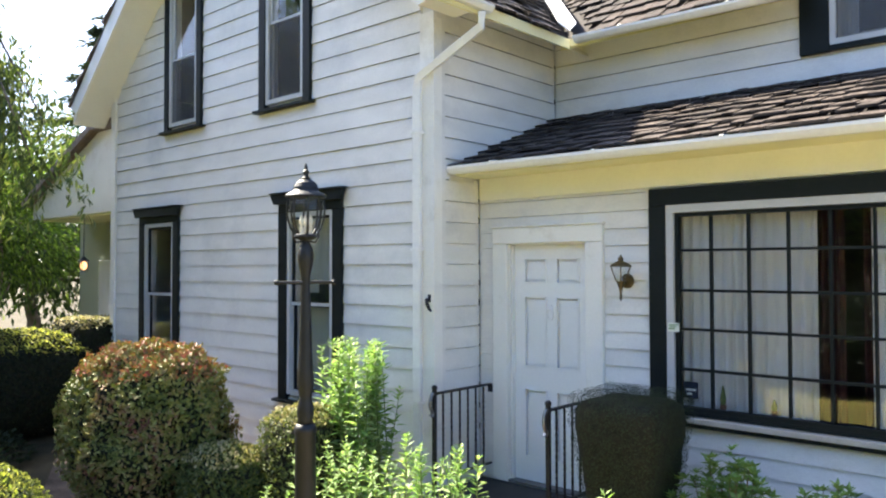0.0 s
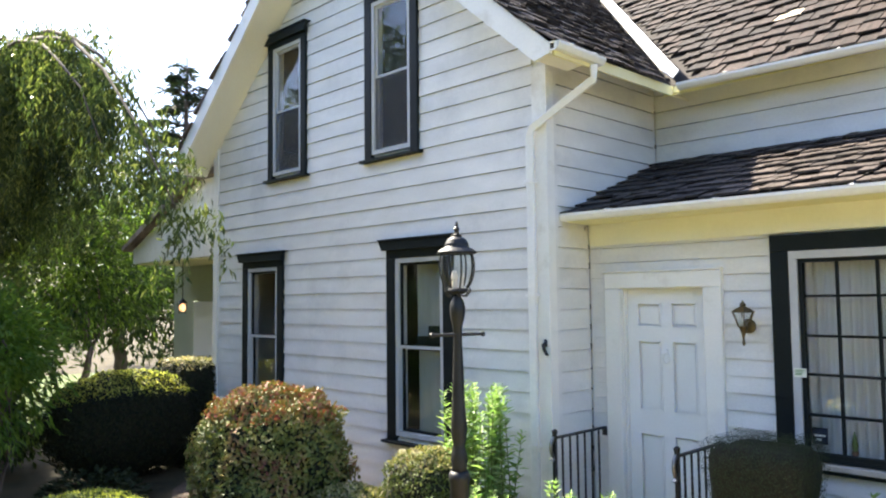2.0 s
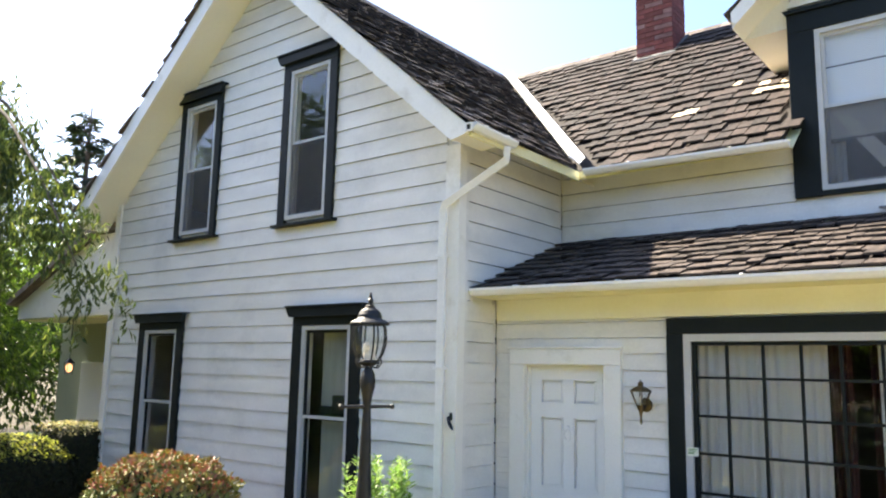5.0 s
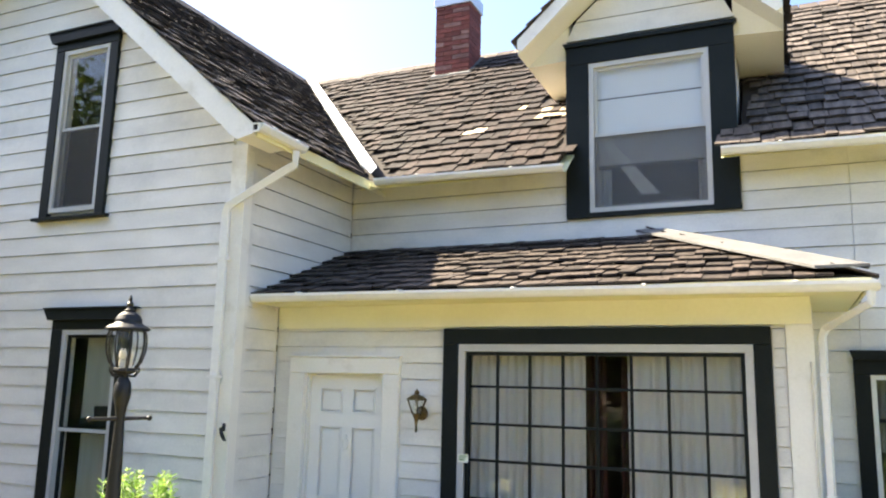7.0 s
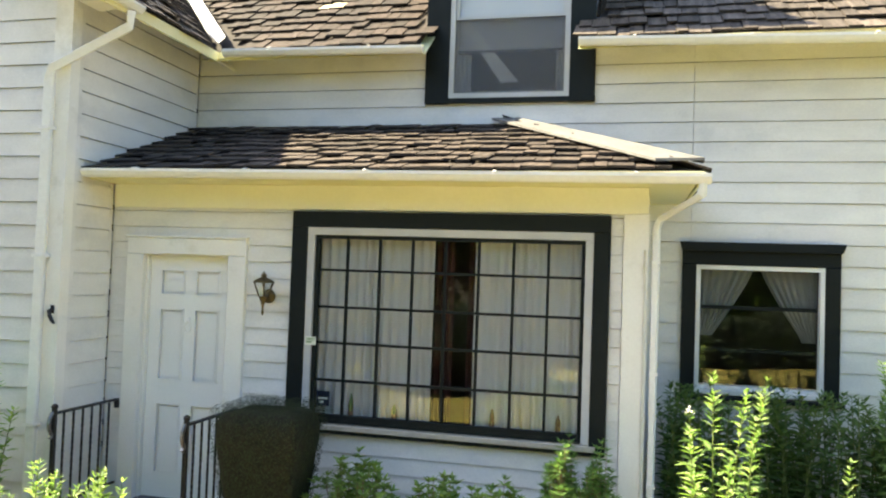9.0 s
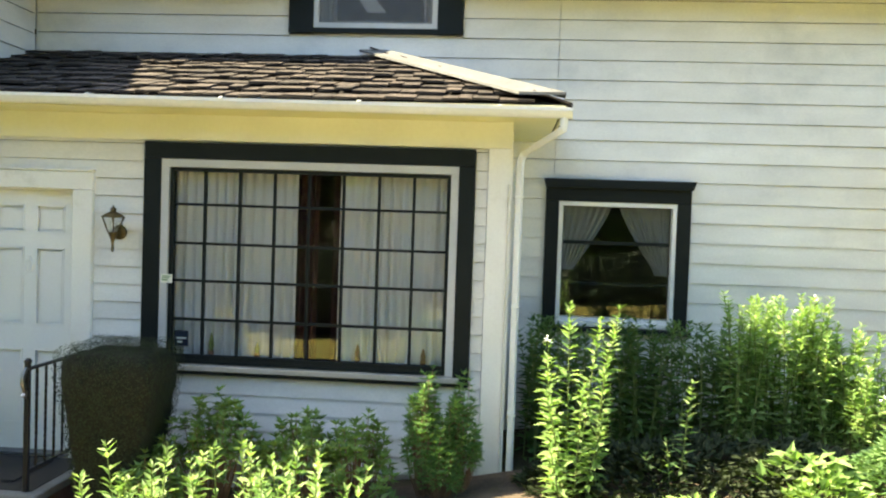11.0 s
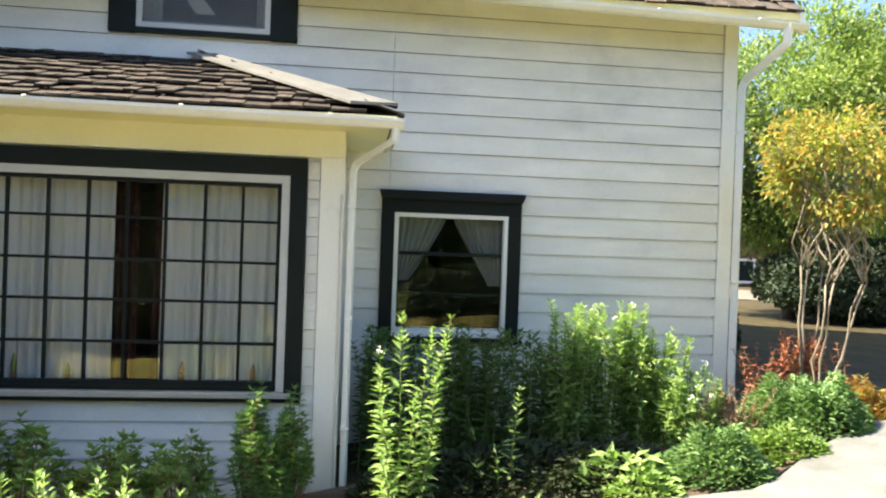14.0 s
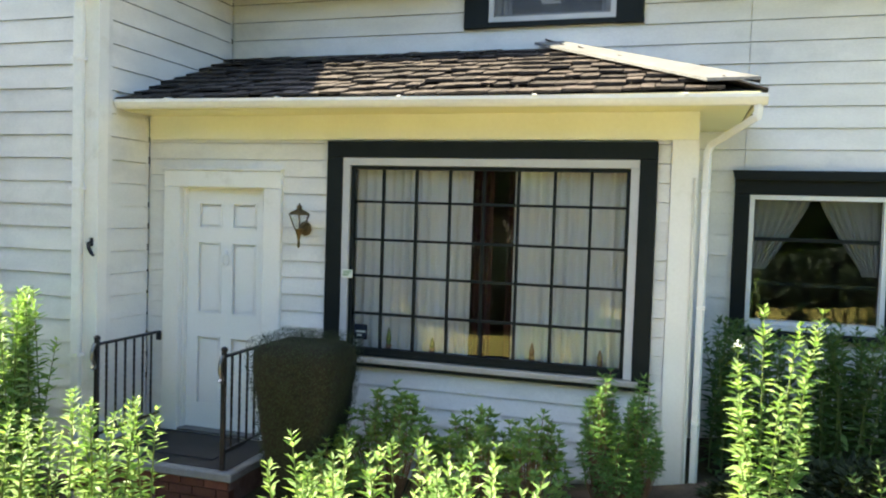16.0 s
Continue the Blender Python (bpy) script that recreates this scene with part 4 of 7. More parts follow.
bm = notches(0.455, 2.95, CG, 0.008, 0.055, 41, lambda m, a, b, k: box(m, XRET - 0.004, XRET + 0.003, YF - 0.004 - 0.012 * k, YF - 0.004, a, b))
part("lap_gap_shade", bm, M_ROOM, wall_return, "dark blocks for the shaded gaps at the board ends", kind="stuff")
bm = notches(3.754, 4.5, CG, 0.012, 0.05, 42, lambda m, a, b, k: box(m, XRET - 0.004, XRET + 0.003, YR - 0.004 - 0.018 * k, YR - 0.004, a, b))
part("lap_gap_shade", bm, M_ROOM, wall_return, "dark blocks for the shaded gaps at the board ends", kind="stuff")
bm = notches(0.978, 4.3, CW, 0.0, 0.007, 43, lambda m, a, b, k: box(m, XWR - 0.128 - 0.03 * k, XWR - 0.122, YR - 0.003, YR + 0.004, a, b))
part("lap_gap_shade", bm, M_LAP, wall_wing, "dark blocks for the shaded gaps at the board ends", kind="stuff")
bm = notches(4.121, 5.7, CG, 0.0, 0.012, 45, lambda m, a, b, k: box(m, H_GUR[1] + 0.115, H_GUR[1] + 0.117 + 0.014 * k, YG - 0.003, YG + 0.004, a, b))
part("lap_gap_shade", bm, M_LAP, wall_gable, "dark blocks for the shaded gaps at the board ends", kind="stuff")
# corner boards, with a lap where the upper length meets the lower
SEAM_Z = 3.61
bm = bmesh.new()
box(bm, XGL - 0.015, XGL + 0.11, YG - 0.012, YG + 0.028, 0.1, gable_soffit(XGL + 0.11) - 0.005)
box(bm, XRET - 0.15, XRET + 0.012, YG - 0.012, YG + 0.028, 0.1, gable_soffit(XRET) - 0.1)
box(bm, XRET - 0.028, XRET + 0.010, YG + 0.029, YG + 0.095, 0.1, 4.4)
box(bm, XWR - 0.12, XWR + 0.012, YR - 0.012, YR + 0.028, 0.95, 4.42)
box(bm, XPR - 0.165, XPR + 0.012, YF - 0.014, YF + 0.028, 0.2, 2.858)
box(bm, XPR - 0.028, XPR + 0.010, YF + 0.029, YF + 0.05, 0.2, 2.99)
for x0, x1, y0, y1 in ((XRET - 0.152, XRET + 0.0135, YG - 0.0145, YG - 0.0125), (XRET + 0.0125, XRET + 0.0145, YG - 0.0125, YG + 0.09)):
    box(bm, x0, x1, y0, y1, SEAM_Z - 0.03, SEAM_Z)
trim_corner = structure("trim_corner", bm, M_TRIM, "white painted corner boards of the house", "trim")


# ---- windows ----
def casing_piece(win, name, *a):
    part(name, bx(*a, bevel=0.004), M_DARK, win)


def frame_ring(bm, x0, x1, z0, z1, w, y0, y1):
    box(bm, x0, x1, y0, y1, z1 - w, z1), box(bm, x0, x1, y0, y1, z0, z0 + w)
    box(bm, x0, x0 + w, y0, y1, z0 + w, z1 - w), box(bm, x1 - w, x1, y0, y1, z0 + w, z1 - w)
    return bm


def pane(win, x0, x1, z0, z1, y):
    ob = part("pane", bx(x0, x1, y, y + 0.003, z0, z1), M_GLASS, win, "clear reflecting glass pane")
    ob.visible_shadow = False
    return ob


def sash_window(name, h, y, rail, casing, head, label, crown=0.05, sill=True, screen=True, sash=None):
    """A double-hung window with dark casings, a flared head, a white frame and two sashes."""
    x0, x1, z0, z1 = h
    win = thing(name, ((x0 + x1) / 2, y, z0), label, "window", "", "structure")
    cx0, cx1, ht = x0 - casing, x1 + casing, head
    casing_piece(win, "casing", cx0, x0 + 0.004, y - 0.03, y + 0.03, z0 - 0.05, z1)
    casing_piece(win, "casing", x1 - 0.004, cx1, y - 0.03, y + 0.03, z0 - 0.05, z1)
    casing_piece(win, "head_casing", cx0, cx1, y - 0.03, y + 0.03, z1 + 0.001, ht - 0.04)
    bm = bmesh.new()
    if crown > 0.03:
        prism(bm, [(cx0 - 0.02, ht - 0.10), (cx1 + 0.02, ht - 0.10), (cx1 + 0.02 + crown, ht - 0.02), (cx1 + 0.02 + crown, ht), (cx0 - 0.02 - crown, ht), (cx0 - 0.02 - crown, ht - 0.02)], "y", y - 0.075, y - 0.031)
    if crown > 0.03:
        box(bm, cx0 - 0.02 - crown, cx1 + 0.02 + crown, y - 0.095, y + 0.02, ht + 0.001, ht + 0.016)
    else:
        prism(bm, [(cx0 - 0.005, ht - 0.039), (cx1 + 0.005, ht - 0.039), (cx1 + 0.03, ht), (cx0 - 0.03, ht)], "y", y - 0.06, y + 0.03)
    part("crown", bm, M_DARK, win)
    if sill:
        casing_piece(win, "sill", cx0 - 0.05, cx1 + 0.05, y - 0.075, y + 0.03, z0 - 0.082, z0 - 0.052)
    part("window_frame", frame_ring(bmesh.new(), x0 + 0.005, x1 - 0.005, z0, z1, 0.045, y - 0.018, y + 0.06), M_ALU, win, "white window frame")
    i0, i1 = x0 + 0.052, x1 - 0.052
    part("upper_sash", frame_ring(bmesh.new(), i0, i1, rail - 0.02, z1 - 0.047, 0.028, y + 0.012, y + 0.035), sash or M_ALU, win)
    part("lower_sash", frame_ring(bmesh.new(), i0, i1, z0 + 0.047, rail + 0.02, 0.028, y + 0.037, y + 0.06), sash or M_ALU, win)
    if sash:
        part("meeting_rail", bx(i0 + 0.001, i1 - 0.001, y + 0.006, y + 0.0115, rail - 0.018, rail + 0.014), M_ALU, win, "pale meeting rail")
    pane(win, i0 + 0.02, i1 - 0.02, rail, z1 - 0.06, y + 0.022)
    pane(win, i0 + 0.02, i1 - 0.02, z0 + 0.06, rail, y + 0.047)
    if screen:
        part("insect_screen", bx(i0 + 0.001, i1 - 0.001, y + 0.002, y + 0.004, z0 + 0.048, rail - 0.022), M_SCREEN, win, "grey insect screen")
    return win


window_1 = sash_window("window_1", H_GLL, YG, 1.94, 0.12, 3.005, "tall narrow window with black casings, sash lowered", screen=False, sash=M_DARK)
window_2 = sash_window("window_2", H_GLR, YG, 1.90, 0.13, 3.01, "tall window with black casings and a white frame", screen=False, sash=M_DARK)
window_3 = sash_window("window_3", H_GUL, YG, 4.82, 0.10, 5.815, "upstairs gable window with black casings and screen", 0.05)
window_4 = sash_window("window_4", H_GUR, YG, 4.85, 0.11, 5.875, "upstairs gable window with black casings and screen", 0.05)
window_5 = sash_window("window_5", H_DW, YR, 4.80, 0.222, 5.755, "dormer window with broad black casings", 0.012, False, True)
part("casing_apron", bx(DX0, DX1, YR - 0.026, YR + 0.026, 3.985, 4.028), M_DARK, window_5)

# square window of the wing with tied-back lace
window_6 = thing("window_6", (5.22, YR, 1.5), "square window with black casings and white frame", "window", "", "structure")
casing_piece(window_6, "casing", 4.595, 4.712, YR - 0.03, YR + 0.03, 1.43, 2.54)
casing_piece(window_6, "casing", 5.738, 5.856, YR - 0.03, YR + 0.03, 1.43, 2.54)
casing_piece(window_6, "head_casing", 4.595, 5.856, YR - 0.03, YR + 0.03, 2.541, 2.70)
part("crown", prism(bmesh.new(), [(4.59, 2.66), (5.86, 2.66), (5.885, 2.735), (4.57, 2.735)], "y", YR - 0.07, YR - 0.031), M_DARK, window_6)
casing_piece(window_6, "sill", 4.56, 5.89, YR - 0.075, YR + 0.03, 1.39, 1.428)
part("window_frame", frame_ring(bmesh.new(), 4.713, 5.737, 1.44, 2.538, 0.036, YR - 0.02, YR + 0.06), M_TRIM, window_6, "cream window frame")
part("muntin", bx(4.764, 5.686, YR + 0.025, YR + 0.045, 2.165, 2.195), M_DARK, window_6, "black cross bar")
part("meeting_rail", bx(4.764, 5.686, YR + 0.07, YR + 0.09, 1.80, 1.83), M_DARK, window_6)
pane(window_6, 4.75, 5.70, 1.48, 2.50, YR + 0.05)

# big lattice window of the porch
window_7 = thing("window_7", (2.75, YF, 1.1), "wide picture window with black lattice bars", "window", "", "structure")
y = YF
casing_piece(window_7, "casing", 1.508, 1.642, y - 0.035, y + 0.03, 1.12, 2.72)
casing_piece(window_7, "casing", 3.893, 4.01, y - 0.035, y + 0.03, 1.12, 2.72)
casing_piece(window_7, "head_casing", 1.508, 4.01, y - 0.035, y + 0.03, 2.721, 2.845)
casing_piece(window_7, "sill", 1.508, 4.01, y - 0.04, y + 0.03, 1.095, 1.122)
part("sill_board", bx(1.60, 3.94, y - 0.055, y + 0.06, 1.125, 1.165, bevel=0.004), M_SILL, window_7, "weathered sill board")
bm = bx(1.643, 3.892, y - 0.025, y + 0.06, 2.66, 2.718)
box(bm, 1.643, 1.70, y - 0.025, y + 0.06, 1.172, 2.659), box(bm, 3.835, 3.892, y - 0.025, y + 0.06, 1.172, 2.659)
part("window_frame", bm, M_ALU, window_7, "white window frame")
part("inner_frame", frame_ring(bmesh.new(), 1.701, 3.834, 1.173, 2.658, 0.028, y + 0.0, y + 0.05), M_DARK, window_7)
part("bottom_rail", bx(1.73, 3.805, y + 0.0, y + 0.05, 1.202, 1.236), M_DARK, window_7)
for x in (1.966, 2.236, 2.504, 2.77, 3.03, 3.298, 3.56):
    part("muntin", bx(x - 0.010, x + 0.010, y + 0.018, y + 0.045, 1.237, 2.629), M_DARK, window_7)
for z in (2.38, 2.085, 1.80, 1.505):
    part("cross_muntin", bx(1.73, 3.805, y + 0.014, y + 0.041, z - 0.010, z + 0.010), M_DARK, window_7)
pane(window_7, 1.71, 3.82, 1.22, 2.65, y + 0.052)


# ---- front door ----
door_1 = thing("door_1", (0.55, YF, 0.4), "closed white six-panel front door with white casing", "door", "", "structure")
x0, x1, z0, z1 = H_DOOR
bm = bmesh.new()
xs, zs = [x0 + 0.02, x0 + 0.12, 0.505, 0.60, x1 - 0.12, x1 - 0.02], [z0 + 0.02, 0.62, 1.21, 1.40, 2.01, 2.12, 2.34, z1 - 0.01]
holes = [(xs[i], xs[i + 1], zs[j], zs[j + 1]) for i in (1, 3) for j in (1, 3, 5)]
for a, b, c, d in wall_cells(xs[0], xs[-1], zs[0], zs[-1], holes):
    box(bm, a, b, YF + 0.075, YF + 0.13, c, d)
leaf = part("door_leaf", bm, M_DOOR, door_1)
for a, b, c, d in holes:
    bm = bx(a, b, YF + 0.110, YF + 0.128, c, d)
    prism(bm, [(a + 0.03, c + 0.03), (b - 0.03, c + 0.03), (b - 0.03, d - 0.03), (a + 0.03, d - 0.03)], "y", YF + 0.093, YF + 0.1098)
    frame_ring(bm, a, b, c, d, 0.012, YF + 0.069, YF + 0.0745)
    part("door_panel", bm, M_DOOR, leaf)
for nm, a in (("side_casing", (0.0, x0 + 0.004, YF - 0.03, YF + 0.03, 0.40, 2.462)), ("side_casing", (x1 - 0.004, 1.105, YF - 0.03, YF + 0.03, 0.40, 2.462)), ("head_casing", (0.0, 1.105, YF - 0.03, YF + 0.03, 2.464, 2.60)), ("casing_cap", (-0.012, 1.117, YF - 0.045, YF + 0.03, 2.602, 2.622))):
    part(nm, bx(*a, bevel=0.005), M_TRIM, door_1)
part("jamb", bx(x0 - 0.002, x0 + 0.018, YF + 0.031, YF + 0.15, 0.4, 2.46), M_TRIM, door_1)
part("jamb", bx(x1 - 0.018, x1 + 0.002, YF + 0.031, YF + 0.15, 0.4, 2.46), M_TRIM, door_1)
part("head_jamb", bx(x0 + 0.019, x1 - 0.019, YF + 0.031, YF + 0.15, 2.452, 2.462), M_TRIM, door_1)
part("threshold", bx(x0, x1, YF - 0.02, YF + 0.15, 0.401, 0.418), M_HIP, door_1)
bm = lathe(bmesh.new(), 0.55, 0.0, [(0.012, -0.008), (0.02, -0.004), (0.012, 0.004)], 12)
bmesh.ops.transform(bm, matrix=Matrix.Translation((0, YF + 0.07, 1.92)) @ Matrix.Rotation(radians(90), 4, "X"), verts=bm.verts[:])
tube(bm, [(0.55 + 0.03 * math.cos(t), YF + 0.062, 1.86 + 0.05 * math.sin(t)) for t in [k * math.pi / 8 for k in range(17)]], 0.006, 6)
part("knocker", bm, M_DOOR, leaf, "white painted ring knocker")


# ---- gutters and downspouts ----
def gutter(name, a, b, label, w=0.11, h=0.11, out=(0, -1, 0)):
    """A K-style gutter with folded lip, open at the top, from a to b along its back edge."""
    a, b, out = Vector(a), Vector(b), Vector(out)
    prof = [(0, 0), (0, -h), (w * 0.62, -h), (w * 0.8, -h * 0.75), (w, -h * 0.35), (w, 0), (w - 0.014, 0), (w - 0.014, -0.008), (w - 0.006, -0.01), (w - 0.007, -h * 0.33), (w * 0.76, -h * 0.7), (w * 0.58, -h + 0.008), (0.006, -h + 0.008), (0.006, 0)]
    g = thing(name, a, label, "gutter")
    bm = bmesh.new()
    ra = [bm.verts.new(a + out * p + Vector((0, 0, q))) for p, q in prof]
    rb = [bm.verts.new(b + out * p + Vector((0, 0, q))) for p, q in prof]
    for i in range(len(prof)):
        j = (i + 1) % len(prof)
        bm.faces.new((ra[i], ra[j], rb[j], rb[i]))
    part("trough", bm, M_GUTTER, g)
    for e, s in ((a, 1), (b, -1)):
        d = (b - a).normalized() * 0.003
        bm = bmesh.new()
        v0 = [bm.verts.new(e - d * s + out * p + Vector((0, 0, q))) for p, q in prof[:6]]
        v1 = [bm.verts.new(e + out * p + Vector((0, 0, q))) for p, q in prof[:6]]
        bm.faces.new(v0), bm.faces.new(v1[::-1])
        for i in range(6):
            bm.faces.new((v0[i], v0[(i + 1) % 6], v1[(i + 1) % 6], v1[i]))
        part("end_cap", bm, M_GUTTER, g)
    n = max(2, int((b - a).length / 0.9))
    for k in range(n):
        p = a.lerp(b, (k + 0.5) / n)
        along = (b - a).normalized()
        bm = bmesh.new()
        tube(bm, [p + Vector((0, 0, 0.012)), p + out * (w + 0.004) + Vector((0, 0, 0.002))], 0.008, 6)
        tube(bm, [p + out * (w + 0.001) + along * -0.012, p + out * (w + 0.001) + along * 0.012], 0.009, 6)
        part("hanger", bm, M_GUTTER, g)
    return g


gutter("gutter", (EAVE_X + 0.022, GFRONT + 0.0, EAVE_Z + 0.0), (EAVE_X + 0.022, -0.36, EAVE_Z - 0.01), "short white metal gutter along the gable eave", 0.08, 0.06, (1, 0, 0))
gutter("gutter", (EAVE_X + 0.10, EAVE_Y - 0.022, EAVE_Z - 0.0), (DX0 + 0.06, EAVE_Y - 0.022, EAVE_Z - 0.03), "white metal gutter on the main eave beside the valley", 0.08, 0.06)
gutter("gutter", (DX1 - 0.13, EAVE_Y - 0.022, EAVE_Z - 0.01), (8.30, EAVE_Y - 0.022, EAVE_Z - 0.11), "long white metal gutter on the main eave", 0.08, 0.062)
gutter("gutter", (PE_X0 + 0.01, PE_Y - 0.022, PE_Z + 0.0), (PE_X1 + 0.06, PE_Y - 0.022, PE_Z - 0.03), "white metal gutter along the porch eave", 0.08, 0.065)


lip = bmesh.new()
frame_ring(lip, EAVE_X + 0.0, EAVE_X + 0.072, EAVE_Z - 0.075, EAVE_Z + 0.0, 0.013, GFRONT - 0.022, GFRONT - 0.004)
gable_gutter = bpy.data.objects["gutter"]
part("end_lip", lip, M_GUTTER, gable_gutter, "folded white gutter end")
# dark plate in place of the shade inside the open gutter end
part("end_shadow", bx(EAVE_X + 0.014, EAVE_X + 0.058, GFRONT - 0.012, GFRONT - 0.006, EAVE_Z - 0.061, EAVE_Z - 0.014), M_ROOM, gable_gutter, "dark plate painted as shade inside the gutter end")


def downspout(pts, label, width=0.075, straps=()):
    d = thing("downspout", (pts[-1][0], pts[-1][1], pts[-1][2]), label, "downspout")
    pts = [Vector(p) for p in pts]
    bm = bmesh.new()
    tube(bm, pts, width * 0.66, 4)
    bmesh.ops.bevel(bm, geom=bm.edges[:], offset=0.006, segments=1, affect="EDGES")
    part("pipe", bm, M_GUTTER, d)
    for z in straps:
        p = pts[-1]
        part("strap", bx(p.x - width * 0.62, p.x + width * 0.62, p.y - width * 0.55, p.y + width * 0.55, z, z + 0.025), M_GUTTER, d)
    return d


downspout([(0.26, -0.46, 4.37), (0.26, -0.46, 4.25), (-0.285, YG - 0.07, 3.88), (-0.305, YG - 0.062, 3.80), (-0.305, YG - 0.062, 0.2)], "white downspout on the gable corner with a slanting elbow", 0.075, (1.1, 2.4, 3.4))
downspout([(4.61, PE_Y - 0.05, 3.06), (4.61, PE_Y - 0.05, 2.965), (4.36, YF - 0.02, 2.83), (4.335, YF + 0.0, 2.77), (4.335, YF + 0.0, 0.35)], "white downspout on the porch corner", 0.05, (0.9, 1.7, 2.5))
downspout([(8.12, EAVE_Y - 0.06, 4.33), (8.12, EAVE_Y - 0.06, 4.16), (7.945, YR - 0.005, 3.90), (7.92, YR + 0.01, 3.82), (7.92, YR + 0.01, 0.9)], "white downspout on the far house corner", 0.075, (2.0, 3.4))
# small iron hook on the corner board, and the thin service pipe by the porch corner
hook = thing("wall_hook", (-0.20, YG - 0.012, 1.95), "small black iron hook screwed to the corner board", "hook")
bm = bmesh.new()
tube(bm, [(-0.21, YG - 0.012, 2.0), (-0.21, YG - 0.05, 1.985), (-0.185, YG - 0.07, 1.95), (-0.165, YG - 0.065, 1.91), (-0.17, YG - 0.04, 1.895)], [0.012, 0.016, 0.016, 0.014, 0.01], 8)
part("hook_arm", bm, M_IRON, hook)
part("hook_plate", bx(-0.225, -0.195, YG - 0.018, YG - 0.012, 1.965, 2.03), M_IRON, hook)
pipe = thing("service_pipe", (4.29, YF - 0.02, 0.4), "thin white pipe up the porch corner board", "pipe")
part("conduit", tube(bmesh.new(), [(4.26, YF - 0.024, 0.4), (4.26, YF - 0.024, 2.6)], 0.009, 8), M_HOSE, pipe)


# ---- chimney ----
CX0, CX1, CY0, CY1 = -0.46, 0.08, 3.93, 4.40
chimney = thing("chimney", ((CX0 + CX1) / 2, (CY0 + CY1) / 2, main_z(4.1)), "red brick chimney with pale worn bricks and metal cap", "chimney")
part("mortar_core", bx(CX0 + 0.012, CX1 - 0.012, CY0 + 0.012, CY1 - 0.012, 6.6, 7.96), M_MORTAR, chimney)
rnd = random.Random(21)
z, row = 6.72, 0
while z < 7.93:
    for face in range(4):
        L = (CX1 - CX0) if face % 2 == 0 else (CY1 - CY0)
        n = 2
        bw = L / n
        off = 0 if (row + face) % 2 else bw / 2
        u = -off
        while u < L - 0.01:
            a, b = max(u, 0) + 0.004, min(u + bw, L) - 0.004
            if b - a > 0.03:
                p = rnd.uniform(0, 0.004)
                ex = {0: (CX0 + a, CX0 + b, CY0 - p, CY0 + 0.05), 2: (CX0 + a, CX0 + b, CY1 - 0.05, CY1 + p), 1: (CX1 - 0.05, CX1 + p, CY0 + a, CY0 + b), 3: (CX0 - p, CX0 + 0.05, CY0 + a, CY0 + b)}[face]
                part("brick", bx(*ex, z, z + 0.064), M_BRICK2 if rnd.random() < (0.2 if face == 0 else 0.06) else M_BRICK, chimney)
            u += bw
    z += 0.073
    row += 1
part("cap", bx(CX0 - 0.025, CX1 + 0.025, CY0 - 0.025, CY1 + 0.025, 7.94, 8.13, bevel=0.006), M_METAL, chimney, "galvanised metal chimney cap")
for x in (CX0 + 0.15, CX1 - 0.15):
    part("flue_pot", lathe(bmesh.new(), x, (CY0 + CY1) / 2, [(0.085, 8.12), (0.085, 8.2), (0.11, 8.215), (0.11, 8.235), (0.05, 8.26)], 16), M_IRON, chimney, "black flue pot")
bm = bmesh.new()
prism(bm, [(CY0 - 0.06, main_z(CY0 - 0.06) + 0.03), (CY1 + 0.02, main_z(CY1 + 0.02) + 0.03), (CY1 + 0.02, main_z(CY1 + 0.02) + 0.07), (CY0 - 0.06, main_z(CY0 - 0.06) + 0.05)], "x", CX0 - 0.05, CX1 + 0.05)
part("flashing", bm, M_HIP, chimney)


# ---- porch step, rails, sconce ----
bm = bmesh.new()
box(bm, XRET + 0.02, 1.20, -0.80, YF - 0.032, 0.335, 0.396, bevel=0.008)
porch_step = structure("porch_step", bm, M_CONCRETE, "concrete porch slab with a dark painted floor", "porch")
part("floor_paint", bx(XRET + 0.04, 1.12, -0.73, YF - 0.034, 0.397, 0.4), M_PORCH, porch_step)
part("riser_core", bx(XRET + 0.05, 1.16, -0.75, YF - 0.034, 0.05, 0.334), M_MORTAR, porch_step)
for r in range(4):
    u = XRET + 0.03 - (0.1 if r % 2 else 0)
    while u < 1.16:
        a, b = max(u, XRET + 0.03), min(u + 0.2, 1.17)
        if b - a > 0.04:
            part("brick", bx(a + 0.005, b - 0.005, -0.77, -0.70, 0.06 + r * 0.07, 0.06 + r * 0.07 + 0.061), M_RISER, porch_step)
        u += 0.2
mat_thing = thing("door_mat", (0.55, -0.33, 0.401), "dark door mat on the porch floor", "mat")
part("mat_pad", bx(0.22, 0.90, -0.58, -0.10, 0.401, 0.413, bevel=0.004), M_PORCH, mat_thing)


